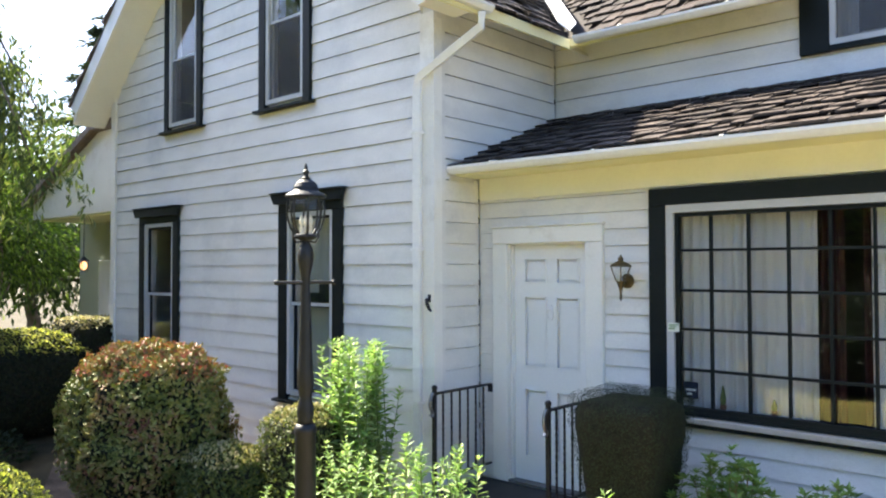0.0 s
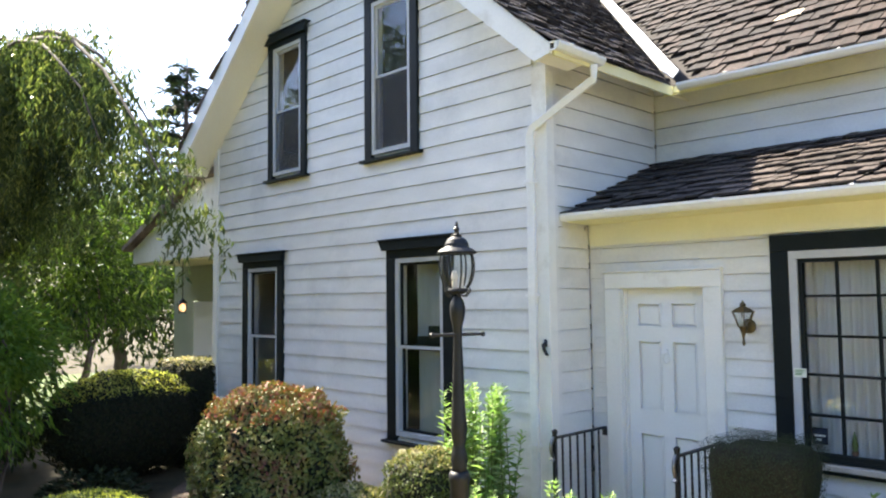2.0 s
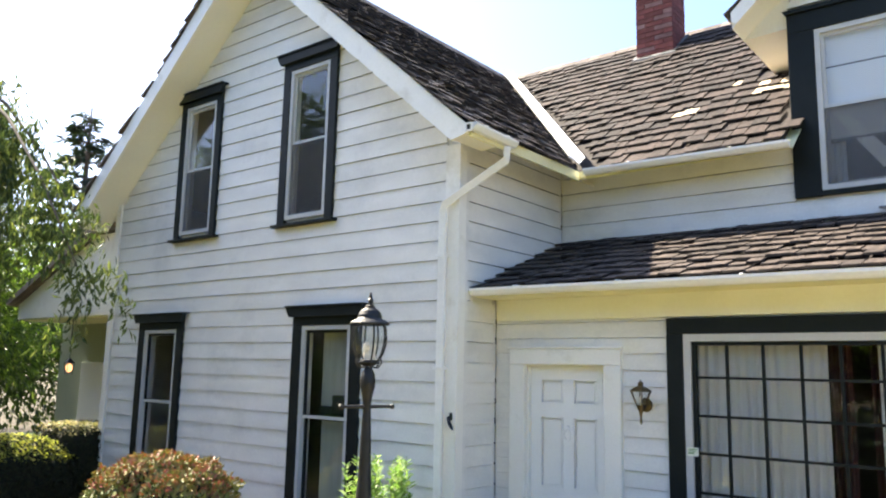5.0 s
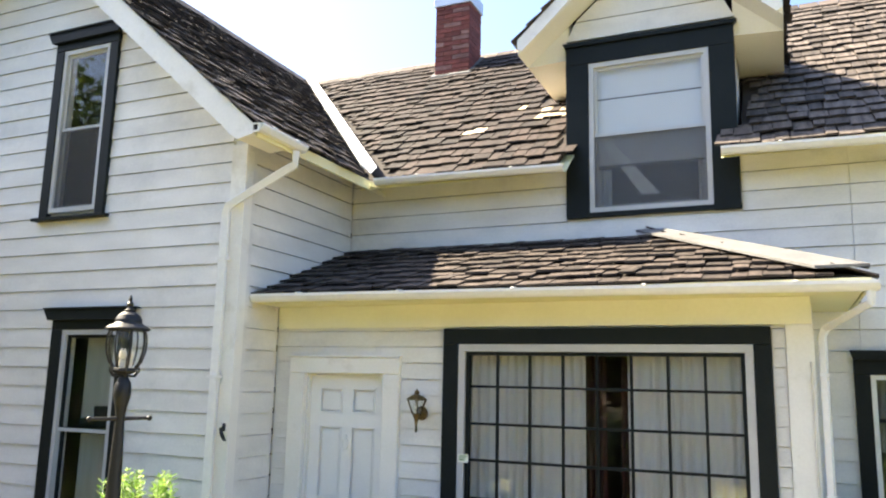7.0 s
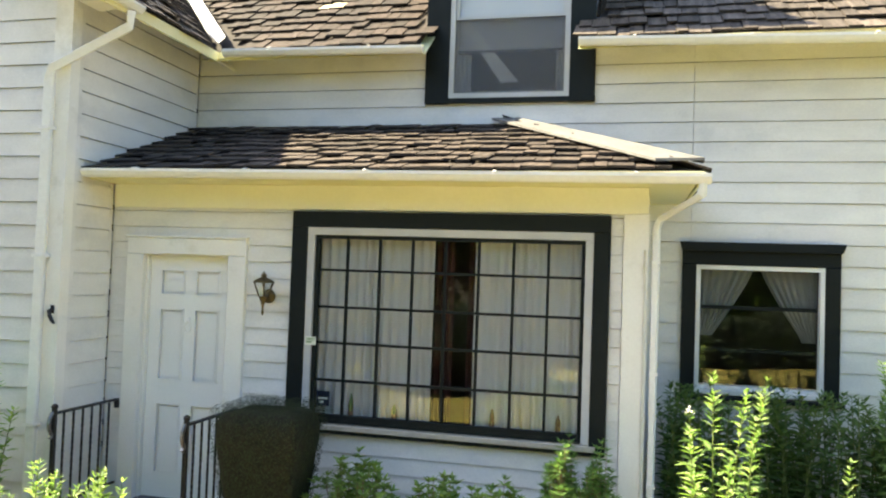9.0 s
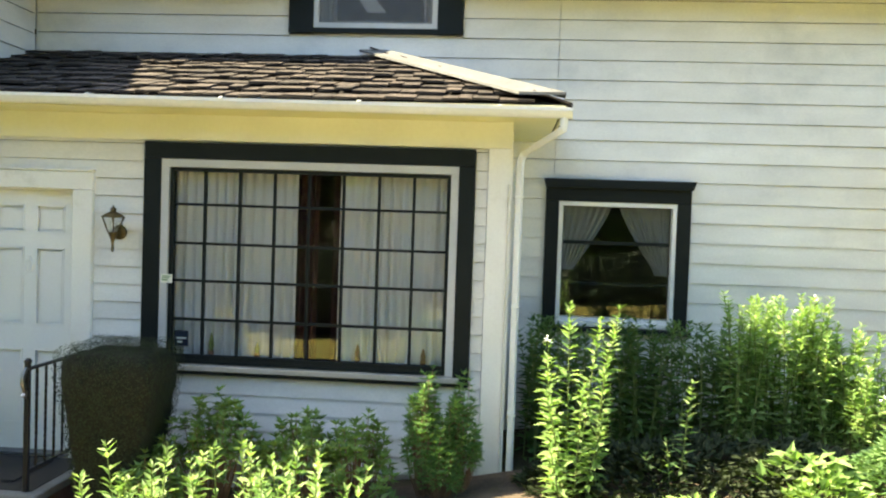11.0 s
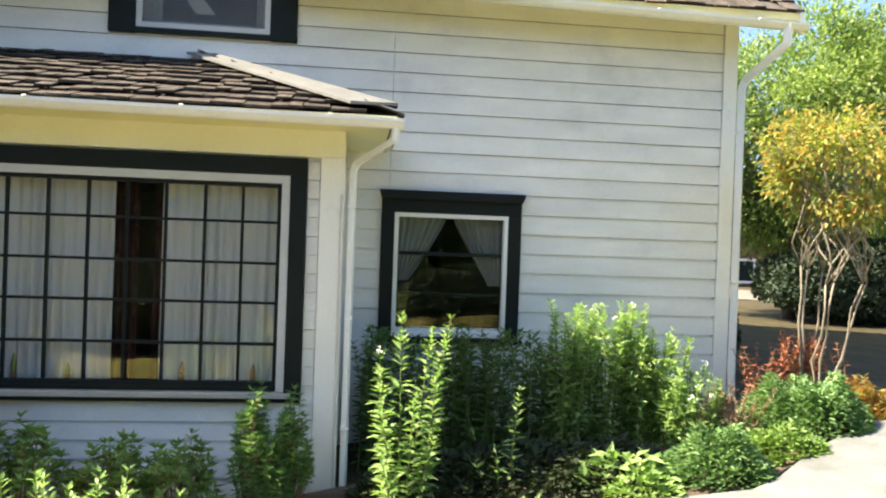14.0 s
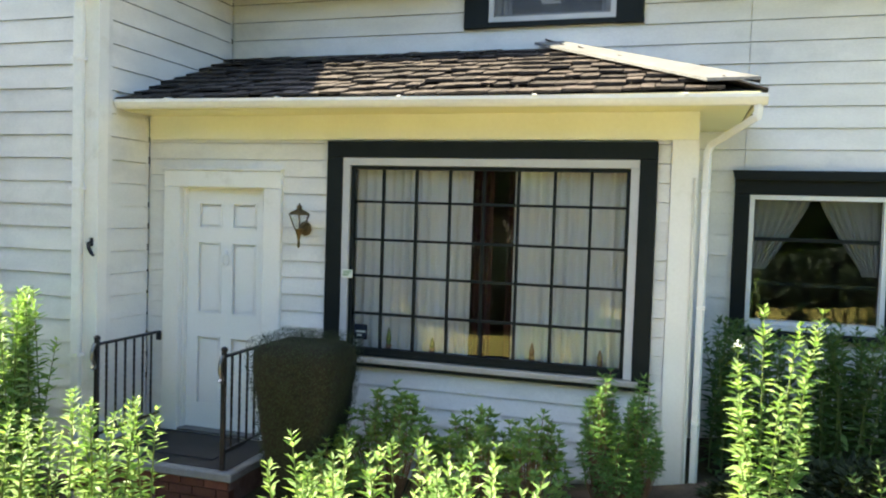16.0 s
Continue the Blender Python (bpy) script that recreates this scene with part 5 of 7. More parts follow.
def iron_rail(x, y0, y1, label):
    """A wrought-iron hand rail: post with scroll, top and bottom rail, twisted bars."""
    r = thing("porch_railing", (x, y0, 0.4), label, "railing", "porch railings")
    z0 = 0.4
    part("post", bx(x - 0.016, x + 0.016, y0 - 0.016, y0 + 0.016, z0, z0 + 0.87, bevel=0.003), M_IRON, r)
    part("post_cap", lathe(bmesh.new(), x, y0, [(0.024, z0 + 0.87), (0.026, z0 + 0.885), (0.012, z0 + 0.9)], 10), M_IRON, r)
    part("top_rail", bx(x - 0.018, x + 0.018, y0 + 0.017, y1, z0 + 0.82, z0 + 0.838, bevel=0.003), M_IRON, r)
    part("bottom_rail", bx(x - 0.012, x + 0.012, y0 + 0.017, y1, z0 + 0.13, z0 + 0.145), M_IRON, r)
    part("wall_foot", bx(x - 0.02, x + 0.02, y1 - 0.018, y1, z0 + 0.76, z0 + 0.82), M_IRON, r)
    part("scroll", tube(bmesh.new(), [(x, y0 - 0.02 - 0.035 * math.sin(t * math.pi), z0 + 0.84 - 0.17 * t) for t in [k / 10 for k in range(11)]] + [(x, y0 - 0.03, z0 + 0.65), (x, y0 - 0.05, z0 + 0.665)], 0.014, 8), M_GLINT, r, "iron scroll with its silver highlight put into the colour")
    n = 6
    for k in range(n):
        yy = y0 + (y1 - y0) * (k + 1) / (n + 1)
        bm = bmesh.new()
        lathe(bm, x, yy, [(0.0092, z0 + 0.146 + 0.673 * j / 30) for j in range(31)], 8, 60.0, 2, 0.22)
        part("baluster", bm, M_IRON, r, "twisted iron bar")
    return r


iron_rail(-0.02, -0.74, YF - 0.033, "black wrought-iron railing beside the gable wall")
iron_rail(1.09, -0.74, YF - 0.033, "black wrought-iron railing beside the clipped box bush")

sconce = thing("wall_lantern", (1.33, YF, 2.18), "tarnished brass wall lantern with clear glass beside the door", "wall light")
yl = -0.11
bm = lathe(bmesh.new(), 0, 0, [(0.03, -0.02), (0.052, -0.012), (0.058, 0.0)], 18)
bmesh.ops.transform(bm, matrix=Matrix.Translation((1.312, YF - 0.002, 2.15)) @ Matrix.Rotation(radians(90), 4, "X") @ Matrix.Scale(-1, 4, (0, 0, 1)), verts=bm.verts[:])
part("back_plate", bm, M_BRASS, sconce)
part("arm", tube(bmesh.new(), [(1.312, YF - 0.02, 2.14), (1.305, -0.06, 2.11), (1.335, yl + 0.01, 2.12), (1.33, yl, 2.14)], 0.009, 8), M_BRASS, sconce)
part("tail", lathe(bmesh.new(), 1.33, yl, [(0.003, 2.0), (0.012, 2.02), (0.008, 2.06), (0.016, 2.10), (0.03, 2.135), (0.034, 2.15)], 12), M_BRASS, sconce)
part("lantern_pane", lathe(bmesh.new(), 1.33, yl, [(0.038, 2.152), (0.082, 2.258)], 6), M_LGLASS, sconce, "clear bevelled glass")
for k in range(6):
    a = 2 * math.pi * k / 6
    part("lantern_bar", tube(bmesh.new(), [(1.33 + 0.039 * math.cos(a), yl + 0.039 * math.sin(a), 2.15), (1.33 + 0.084 * math.cos(a), yl + 0.084 * math.sin(a), 2.26)], 0.005, 5), M_BRASS, sconce)
part("roof", lathe(bmesh.new(), 1.33, yl, [(0.094, 2.259), (0.092, 2.268), (0.066, 2.285), (0.034, 2.30), (0.02, 2.306), (0.026, 2.318), (0.02, 2.332), (0.008, 2.338), (0.002, 2.355)], 6), M_BRASS, sconce)
part("candle", lathe(bmesh.new(), 1.33, yl, [(0.008, 2.152), (0.008, 2.19), (0.012, 2.2), (0.003, 2.232)], 8), M_BULB_OFF, sconce)

# ---- lamp post ----
LX, LY = 0.775, -2.67
gz = ground_z(LX, LY)
lamp = thing("post_lantern", (LX, LY, gz), "charcoal cast post lantern with clear curved glass and ladder rest", "street lamp")
part("base", lathe(bmesh.new(), LX, LY, [(0.11, gz), (0.10, gz + 0.06), (0.062, gz + 0.12), (0.056, 1.32), (0.063, 1.335), (0.063, 1.36), (0.052, 1.385)], 24, 0, 12, 0.03), M_LAMP, lamp, smooth=True)
part("post", lathe(bmesh.new(), LX, LY, [(0.046, 1.386), (0.042, 1.41), (0.050, 1.45), (0.041, 1.50), (0.034, 1.53), (0.042, 1.57), (0.048, 1.63), (0.043, 1.70), (0.037, 1.80), (0.031, 2.00), (0.024, 2.15), (0.025, 2.20), (0.032, 2.24), (0.044, 2.29), (0.046, 2.33), (0.039, 2.37), (0.024, 2.395), (0.020, 2.41)], 24, 0, 10, 0.05), M_LAMP, lamp, smooth=True)
bar = Vector((0.35, 0.94, 0)).normalized()
c = Vector((LX, LY, 2.175))
cross = part("ladder_rest", tube(bmesh.new(), [c - bar * 0.16, c - bar * 0.1, c, c + bar * 0.1, c + bar * 0.16], [0.009, 0.010, 0.012, 0.010, 0.009], 8), M_LAMP, lamp)
for s in (1, -1):
    bm = bmesh.new()
    bmesh.ops.create_icosphere(bm, subdivisions=2, radius=0.016, matrix=Matrix.Translation(c + bar * 0.165 * s))
    part("ball_end", bm, M_LAMP, cross)
head = part("gallery", lathe(bmesh.new(), LX, LY, [(0.03, 2.411), (0.05, 2.42), (0.066, 2.432), (0.062, 2.444), (0.05, 2.448)], 24), M_LAMP, lamp)
for k in range(6):
    a = 2 * math.pi * (k + 0.4) / 6
    part("gallery_bracket", tube(bmesh.new(), [(LX + r * math.cos(a), LY + r * math.sin(a), z) for r, z in ((0.028, 2.405), (0.06, 2.40), (0.082, 2.43), (0.078, 2.452))], 0.005, 6), M_LAMP, lamp)
gl = [(0.060, 2.45), (0.082, 2.48), (0.098, 2.53), (0.103, 2.58), (0.098, 2.63), (0.085, 2.66)]
bm = bmesh.new()
rings = [[bm.verts.new((LX + r * math.cos(2 * math.pi * k / 24), LY + r * math.sin(2 * math.pi * k / 24), z)) for k in range(24)] for r, z in gl]
for p, q in zip(rings, rings[1:]):
    for k in range(24):
        bm.faces.new((p[k], p[(k + 1) % 24], q[(k + 1) % 24], q[k]))
g = part("globe", bm, M_LGLASS, lamp, "clear curved lantern glass", True)
g.visible_shadow = False
for k in range(8):
    a = 2 * math.pi * (k + 0.3) / 8
    part("cage_bar", tube(bmesh.new(), [(LX + (r + 0.003) * math.cos(a), LY + (r + 0.003) * math.sin(a), z) for r, z in gl], 0.0058, 6), M_LAMP, lamp)
part("hood", lathe(bmesh.new(), LX, LY, [(0.106, 2.650), (0.118, 2.656), (0.117, 2.664), (0.10, 2.678), (0.078, 2.688), (0.072, 2.695), (0.070, 2.712), (0.058, 2.736), (0.036, 2.752), (0.026, 2.757), (0.030, 2.764), (0.016, 2.772), (0.013, 2.786), (0.020, 2.80), (0.008, 2.815), (0.011, 2.826), (0.002, 2.85)], 24), M_LAMP, lamp)
for k in range(3):
    a = 2 * math.pi * k / 3 + 0.5
    x, yy = LX + 0.03 * math.cos(a), LY + 0.03 * math.sin(a)
    part("candle_tube", lathe(bmesh.new(), x, yy, [(0.009, 2.448), (0.009, 2.49)], 8), M_BULB_OFF, lamp)
    part("bulb", lathe(bmesh.new(), x, yy, [(0.006, 2.491), (0.014, 2.51), (0.012, 2.53), (0.002, 2.555)], 10), M_BULB_OFF, lamp, "clear candle bulb")


# ---- behind the glass ----
def curtain(name, x0, x1, z0, z1, y, material, label, folds=14, depth=0.03, pinch=None, seed=1):
    """Hanging cloth with folds; pinch(z) draws its edge back as a fraction of the width."""
    rnd = random.Random(seed)
    ph = [rnd.uniform(0, 6.28) for _ in range(4)]
    cols, rows = folds * 6, 10
    v, f = [], []
    for j in range(rows + 1):
        z = z1 + (z0 - z1) * j / rows
        for i in range(cols + 1):
            s = i / cols
            a, b = (x0, x1) if pinch is None else pinch(z)
            d = depth * (math.sin(s * folds * 6.283 + ph[0]) + 0.5 * math.sin(s * folds * 2.3 * 6.283 / 2 + ph[1])) * (0.6 + 0.4 * j / rows)
            v.append((a + (b - a) * s, y + d, z))
    for j in range(rows):
        for i in range(cols):
            k = j * (cols + 1) + i
            f.append((k, k + 1, k + cols + 2, k + cols + 1))
    c = thing(name, ((x0 + x1) / 2, y, z1), label, "curtain")
    from_arrays("cloth", v, f, material, c, smooth=True)
    part("rod", tube(bmesh.new(), [(x0, y + 0.04, z1 + 0.01), (x1, y + 0.04, z1 + 0.01)], 0.009, 8), M_BRASS, c)
    return c


curtain("curtain", 1.66, 2.66, 1.20, 2.72, YF + 0.135, M_CURTAIN, "white sheer curtain in soft folds, drawn aside", 13, 0.028, seed=2)
curtain("curtain", 2.98, 3.90, 1.20, 2.72, YF + 0.135, M_CURTAIN, "white sheer curtain in soft folds, drawn aside", 12, 0.028, seed=3)
curtain("drape", 2.64, 2.80, 1.20, 2.74, YF + 0.22, M_DRAPE, "dark red drape beside the sheer curtain", 3, 0.025, seed=4)
curtain("drape", 2.92, 3.02, 1.20, 2.74, YF + 0.22, M_DRAPE, "dark red drape beside the sheer curtain", 2, 0.025, seed=5)
ledge = thing("window_ledge", (2.77, YF + 0.2, 1.15), "dark inner window ledge below the curtains", "ledge")
part("board", bx(1.645, 3.89, YF + 0.061, YF + 0.30, 1.142, 1.19, bevel=0.004), M_DARK, ledge)


def lace(x0, x1, inner, seed):
    def pinch(z):
        t = max(0.0, min(1.0, (2.5 - z) / 0.58))
        w = 0.93 - 0.70 * t ** 1.15
        return (x0, x0 + (x1 - x0) * w) if inner > 0 else (x1 - (x1 - x0) * w, x1)
    return pinch


curtain("lace_curtain", 4.74, 5.22, 1.93, 2.5, YR + 0.10, M_LACE, "white lace curtain tied back to the side", 7, 0.012, lace(4.74, 5.22, 1, 1), 6)
curtain("lace_curtain", 5.22, 5.70, 1.90, 2.5, YR + 0.10, M_LACE, "white lace curtain tied back to the side", 7, 0.012, lace(5.22, 5.70, -1, 1), 7)


def shade(h, y, low, label, cloth=None):
    s = thing("roller_shade", ((h[0] + h[1]) / 2, y, h[3]), label, "window shade")
    part("fabric", bx(h[0] + 0.03, h[1] - 0.03, y, y + 0.004, low, h[3] - 0.02), cloth or M_SHADE, s)
    part("hem_bar", bx(h[0] + 0.03, h[1] - 0.03, y - 0.006, y + 0.01, low - 0.022, low), M_ALU, s)
    return s


dormer_shade = shade(H_DW, YR + 0.068, 4.50, "white roller shade part way down in the dormer, one slat fallen")
part("seam", bx(H_DW[0] + 0.03, H_DW[1] - 0.03, YR + 0.0655, YR + 0.0675, 5.165, 5.18), M_SEAM, dormer_shade, "dark shade seam")
part("fallen_slat", prism(bmesh.new(), [(2.53, 4.77), (2.63, 4.77), (3.10, 4.19), (2.93, 4.19)], "y", YR + 0.0625, YR + 0.065), M_CLOTH, dormer_shade, "pale slat hanging aslant")
part("lower_seam", bx(H_DW[0] + 0.03, H_DW[1] - 0.03, YR + 0.055, YR + 0.0615, 4.475, 4.495), M_SEAM, dormer_shade)
curtain("lace_curtain", 2.49, 2.64, 4.06, 4.47, YR + 0.10, M_CURTAIN, "scrap of white curtain low in the dormer window", 3, 0.01, seed=8)
curtain("lace_curtain", 3.44, 3.54, 4.06, 4.60, YR + 0.10, M_CURTAIN, "scrap of white curtain low in the dormer window", 2, 0.01, seed=9)
shade((H_GLR[0] + 0.13, H_GLR[1], 1.9, H_GLR[3]), YG + 0.16, 2.00, "grey-green linen shade pulled part way down", M_LINEN)
shade((H_GLR[0] + 0.16, H_GLR[1] - 0.0, 1.0, 1.88), YG + 0.15, 1.02, "pale cloth hung in the lower sash", M_LINEN)
radio = thing("sill_radio", (-1.75, YG + 0.14, 1.9), "dark box standing on the sash rail", "radio")
part("case", bx(-1.80, -1.53, YG + 0.075, YG + 0.15, 1.925, 2.12, bevel=0.01), M_DARK, radio)
part("cassette_lid", bx(-1.98, -1.805, YG + 0.08, YG + 0.15, 1.925, 2.01, bevel=0.008), M_DARK, radio)
sticker = thing("window_sticker", (1.70, YF - 0.026, 1.80), "small white sticker with green print on the frame", "sticker")
part("paper", bx(1.655, 1.745, YF - 0.030, YF - 0.026, 1.78, 1.845), M_STICKER, sticker)
for k, z in enumerate((1.828, 1.815, 1.797)):
    part("print_bar", bx(1.665, 1.735 - 0.012 * k, YF - 0.0325, YF - 0.0305, z, z + (0.007 if k < 2 else 0.011)), M_STICKERBAR, sticker)
sign = thing("alarm_sign", (1.78, YF + 0.06, 1.30), "small blue alarm sign inside the glass", "sign")
part("plate", bx(1.735, 1.845, YF + 0.058, YF + 0.062, 1.29, 1.41), M_SIGN, sign)
part("stripe", bx(1.75, 1.83, YF + 0.0555, YF + 0.0575, 1.345, 1.36), M_STICKER, sign)
part("stripe", bx(1.76, 1.80, YF + 0.0555, YF + 0.0575, 1.315, 1.33), M_STICKER, sign)
for x, hgt in ((2.02, 0.14), (2.38, 0.08), (3.16, 0.10), (3.66, 0.09)):
    pot = thing("sill_ornament", (x, YF + 0.085, 1.19), "small potted ornament on the window ledge", "ornament")
    part("pot", lathe(bmesh.new(), x, YF + 0.084, [(0.014, 1.1905), (0.022, 1.25), (0.024, 1.26), (0.016, 1.262)], 14), M_POT, pot)
    part("figure", lathe(bmesh.new(), x, YF + 0.084, [(0.014, 1.263), (0.022, 1.263 + hgt * 0.3), (0.012, 1.263 + hgt * 0.7), (0.004, 1.263 + hgt)], 12), M_STEM if x < 2.5 else M_POT, pot)


# ---- ground ----
def sheet(name, xs, ys, material, label, category, lift=0.0, dip=True):
    v, f = [], []
    for yy in ys:
        for xx in xs:
            v.append((xx, yy, ground_z(xx, yy) + lift + (0.008 * noise.noise((xx * 0.5, yy * 0.5, 0)) if dip else 0)))
    n = len(xs)
    for j in range(len(ys) - 1):
        for i in range(n - 1):
            k = j * n + i
            f.append((k, k + 1, k + n + 1, k + n))
    ob = from_arrays(name, v, f, material, None, label, "structure", True)
    ob["category"] = category
    return ob


far = [-900, -300, -120, -60, -40]
gx = far + list(np.arange(-30, 30.1, 0.75)) + [-q for q in far[::-1]]
sheet("ground", gx, gx, M_LAWN, "tired green and brown summer lawn", "ground")


def bed(name, poly, material, label, category, lift=0.03, thick=0.0):
    """A flat patch that follows the ground, with a slightly raised, worn rim."""
    bm = bmesh.new()
    top = bm.faces.new([bm.verts.new((x, yy, 0)) for x, yy in poly])
    bmesh.ops.triangulate(bm, faces=[top])
    bmesh.ops.subdivide_edges(bm, edges=bm.edges[:], cuts=5, use_grid_fill=True)
    bmesh.ops.triangulate(bm, faces=bm.faces[:])
    for _ in range(3):
        long_edges = [e for e in bm.edges if e.calc_length() > 1.0]
        if long_edges:
            bmesh.ops.subdivide_edges(bm, edges=long_edges, cuts=1)
            bmesh.ops.triangulate(bm, faces=bm.faces[:])
    for v in bm.verts:
        v.co.z = ground_z(v.co.x, v.co.y) + lift + 0.006 * noise.noise((v.co.x * 3, v.co.y * 3, 1))
    r = bmesh.ops.extrude_face_region(bm, geom=bm.faces[:])
    for v in [e for e in r["geom"] if isinstance(e, bmesh.types.BMVert)]:
        v.co.z -= 0.12 + lift
    return structure(name, bm, material, label, category)


bed("planting_bed", [(-0.1, -0.82), (1.2, -0.82), (4.3, 0.0), (7.9, 1.22), (9.6, 2.9), (9.6, 1.25), (8.33, 0.15), (7.5, -0.5), (7.05, -0.9), (6.1, -1.05), (4.6, -1.95), (3.4, -3.9), (0.2, -3.6), (0.3, -1.6)], M_SOIL, "dark soil of the planting bed along the house", "soil", 0.03)
# unseen patch added as a warm reflector in front of the porch
bed("bounce_bed", [(0.5, -1.75), (4.1, -1.05), (4.5, -1.85), (3.35, -3.85), (0.35, -3.5)], M_BOUNCE, "unseen pale warm ground added to bounce light onto the porch", "mulch", 0.045)
bed("planting_bed_gable", [(-6.1, -0.6), (-0.35, -0.6), (-0.2, -1.6), (-0.6, -2.2), (-1.6, -2.6), (-3.2, -2.6), (-5.0, -1.7)], M_SOIL, "dark soil under the clipped bushes", "soil", 0.035)
bed("lawn_side", [(-22, -2.2), (-11.5, -1.9), (-10.0, -0.6), (-9.8, 2.5), (-22, 7)], M_GREENLAWN, "fresh green side lawn past the hedge", "lawn", 0.03)
bed("walk", [(4.6, -2.05), (5.5, -1.45), (6.1, -1.1), (6.85, -1.1), (7.1, -0.95), (7.55, -0.53), (8.33, 0.09), (9.11, 0.76), (9.75, 1.21), (10.65, 1.67), (12.6, 2.6), (13.0, 1.6), (11.0, 0.6), (9.9, -0.1), (8.7, -0.9), (8.09, -1.32), (7.78, -1.56), (7.2, -2.3), (5.75, -4.55), (5.2, -8.5), (3.0, -8.5), (3.6, -4.2)], M_CONCRETE, "pale concrete garden walk curving past the house corner", "path", 0.075)
bed("lawn_front", [(-24, -26), (26, -26), (26, 0.5), (13.0, 1.55), (11.0, 0.55), (9.9, -0.15), (8.7, -0.95), (8.05, -1.37), (7.7, -1.62), (7.1, -2.4), (5.7, -4.6), (5.2, -8.5), (3.0, -8.5), (3.5, -4.4), (0.2, -4.6), (-9, -5.5), (-24, -6)], M_DRYLAWN, "straw coloured dry front lawn", "lawn", 0.045)
# pavers in front of the porch and towards the gable
pavement = structure("pavement", bx(-0.05, 1.3, -1.6, -0.815, 0.02, 0.16), M_SOIL, "bed of small pinkish pavers before the porch step", "pavement")
rnd = random.Random(8)
for j in range(7):
    for i in range(6):
        x = -0.03 + i * 0.215 + (0.1 if j % 2 else 0)
        yy = -0.93 - j * 0.108
        part("paver", bx(x, min(x + 0.2, 1.29), yy - 0.1, yy, 0.10, 0.172 + rnd.uniform(-0.004, 0.004)), M_PAVER, pavement)
path2 = structure("pavement_left", bx(-6.0, -2.2, -3.35, -2.62, 0.02, 0.115), M_SOIL, "bed of the pinkish path past the round bush", "pavement")
for j in range(3):
    for i in range(12):
        x = -5.95 + i * 0.31 + (0.15 if j % 2 else 0)
        part("paver", bx(x, min(x + 0.295, -2.21), -3.34 + j * 0.24, -3.34 + j * 0.24 + 0.225, 0.09, 0.135 + rnd.uniform(-0.004, 0.005)), M_PAVER, path2)


# ---- plants ----
RNG = np.random.default_rng(12)


def leaves(pos, direc, nrm, length, width, curl=0.25):
    """Leaf blades, each four corners and two folded faces. Arrays of n rows."""
    direc = direc / (np.linalg.norm(direc, axis=1, keepdims=True) + 1e-9)
    sidev = np.cross(direc, nrm)
    sidev /= np.linalg.norm(sidev, axis=1, keepdims=True) + 1e-9
    up = np.cross(sidev, direc)
    L, W = length[:, None], width[:, None]
    mid = pos + direc * L * 0.45
    tip = pos + direc * L - up * L * curl * 0.6
    a = mid + sidev * W * 0.5 + up * W * 0.12
    b = mid - sidev * W * 0.5 + up * W * 0.12
    v = np.stack([pos, a, tip, b], 1).reshape(-1, 3)
    n = len(pos)
    k = np.arange(n)[:, None] * 4
    f = np.concatenate([k + np.array([[0, 1, 2]]), k + np.array([[0, 2, 3]])], 0)
    return v, f


def unit(n, rng=RNG):
    v = rng.normal(size=(n, 3))
    return v / np.linalg.norm(v, axis=1, keepdims=True)


def lumpy(p, freq, amp, seed):
    return np.array([1 + amp * noise.noise((q[0] * freq + seed, q[1] * freq, q[2] * freq)) + amp * 0.5 * noise.noise((q[0] * freq * 2.7, q[1] * freq * 2.7 + seed, q[2] * freq * 2.7)) for q in p])


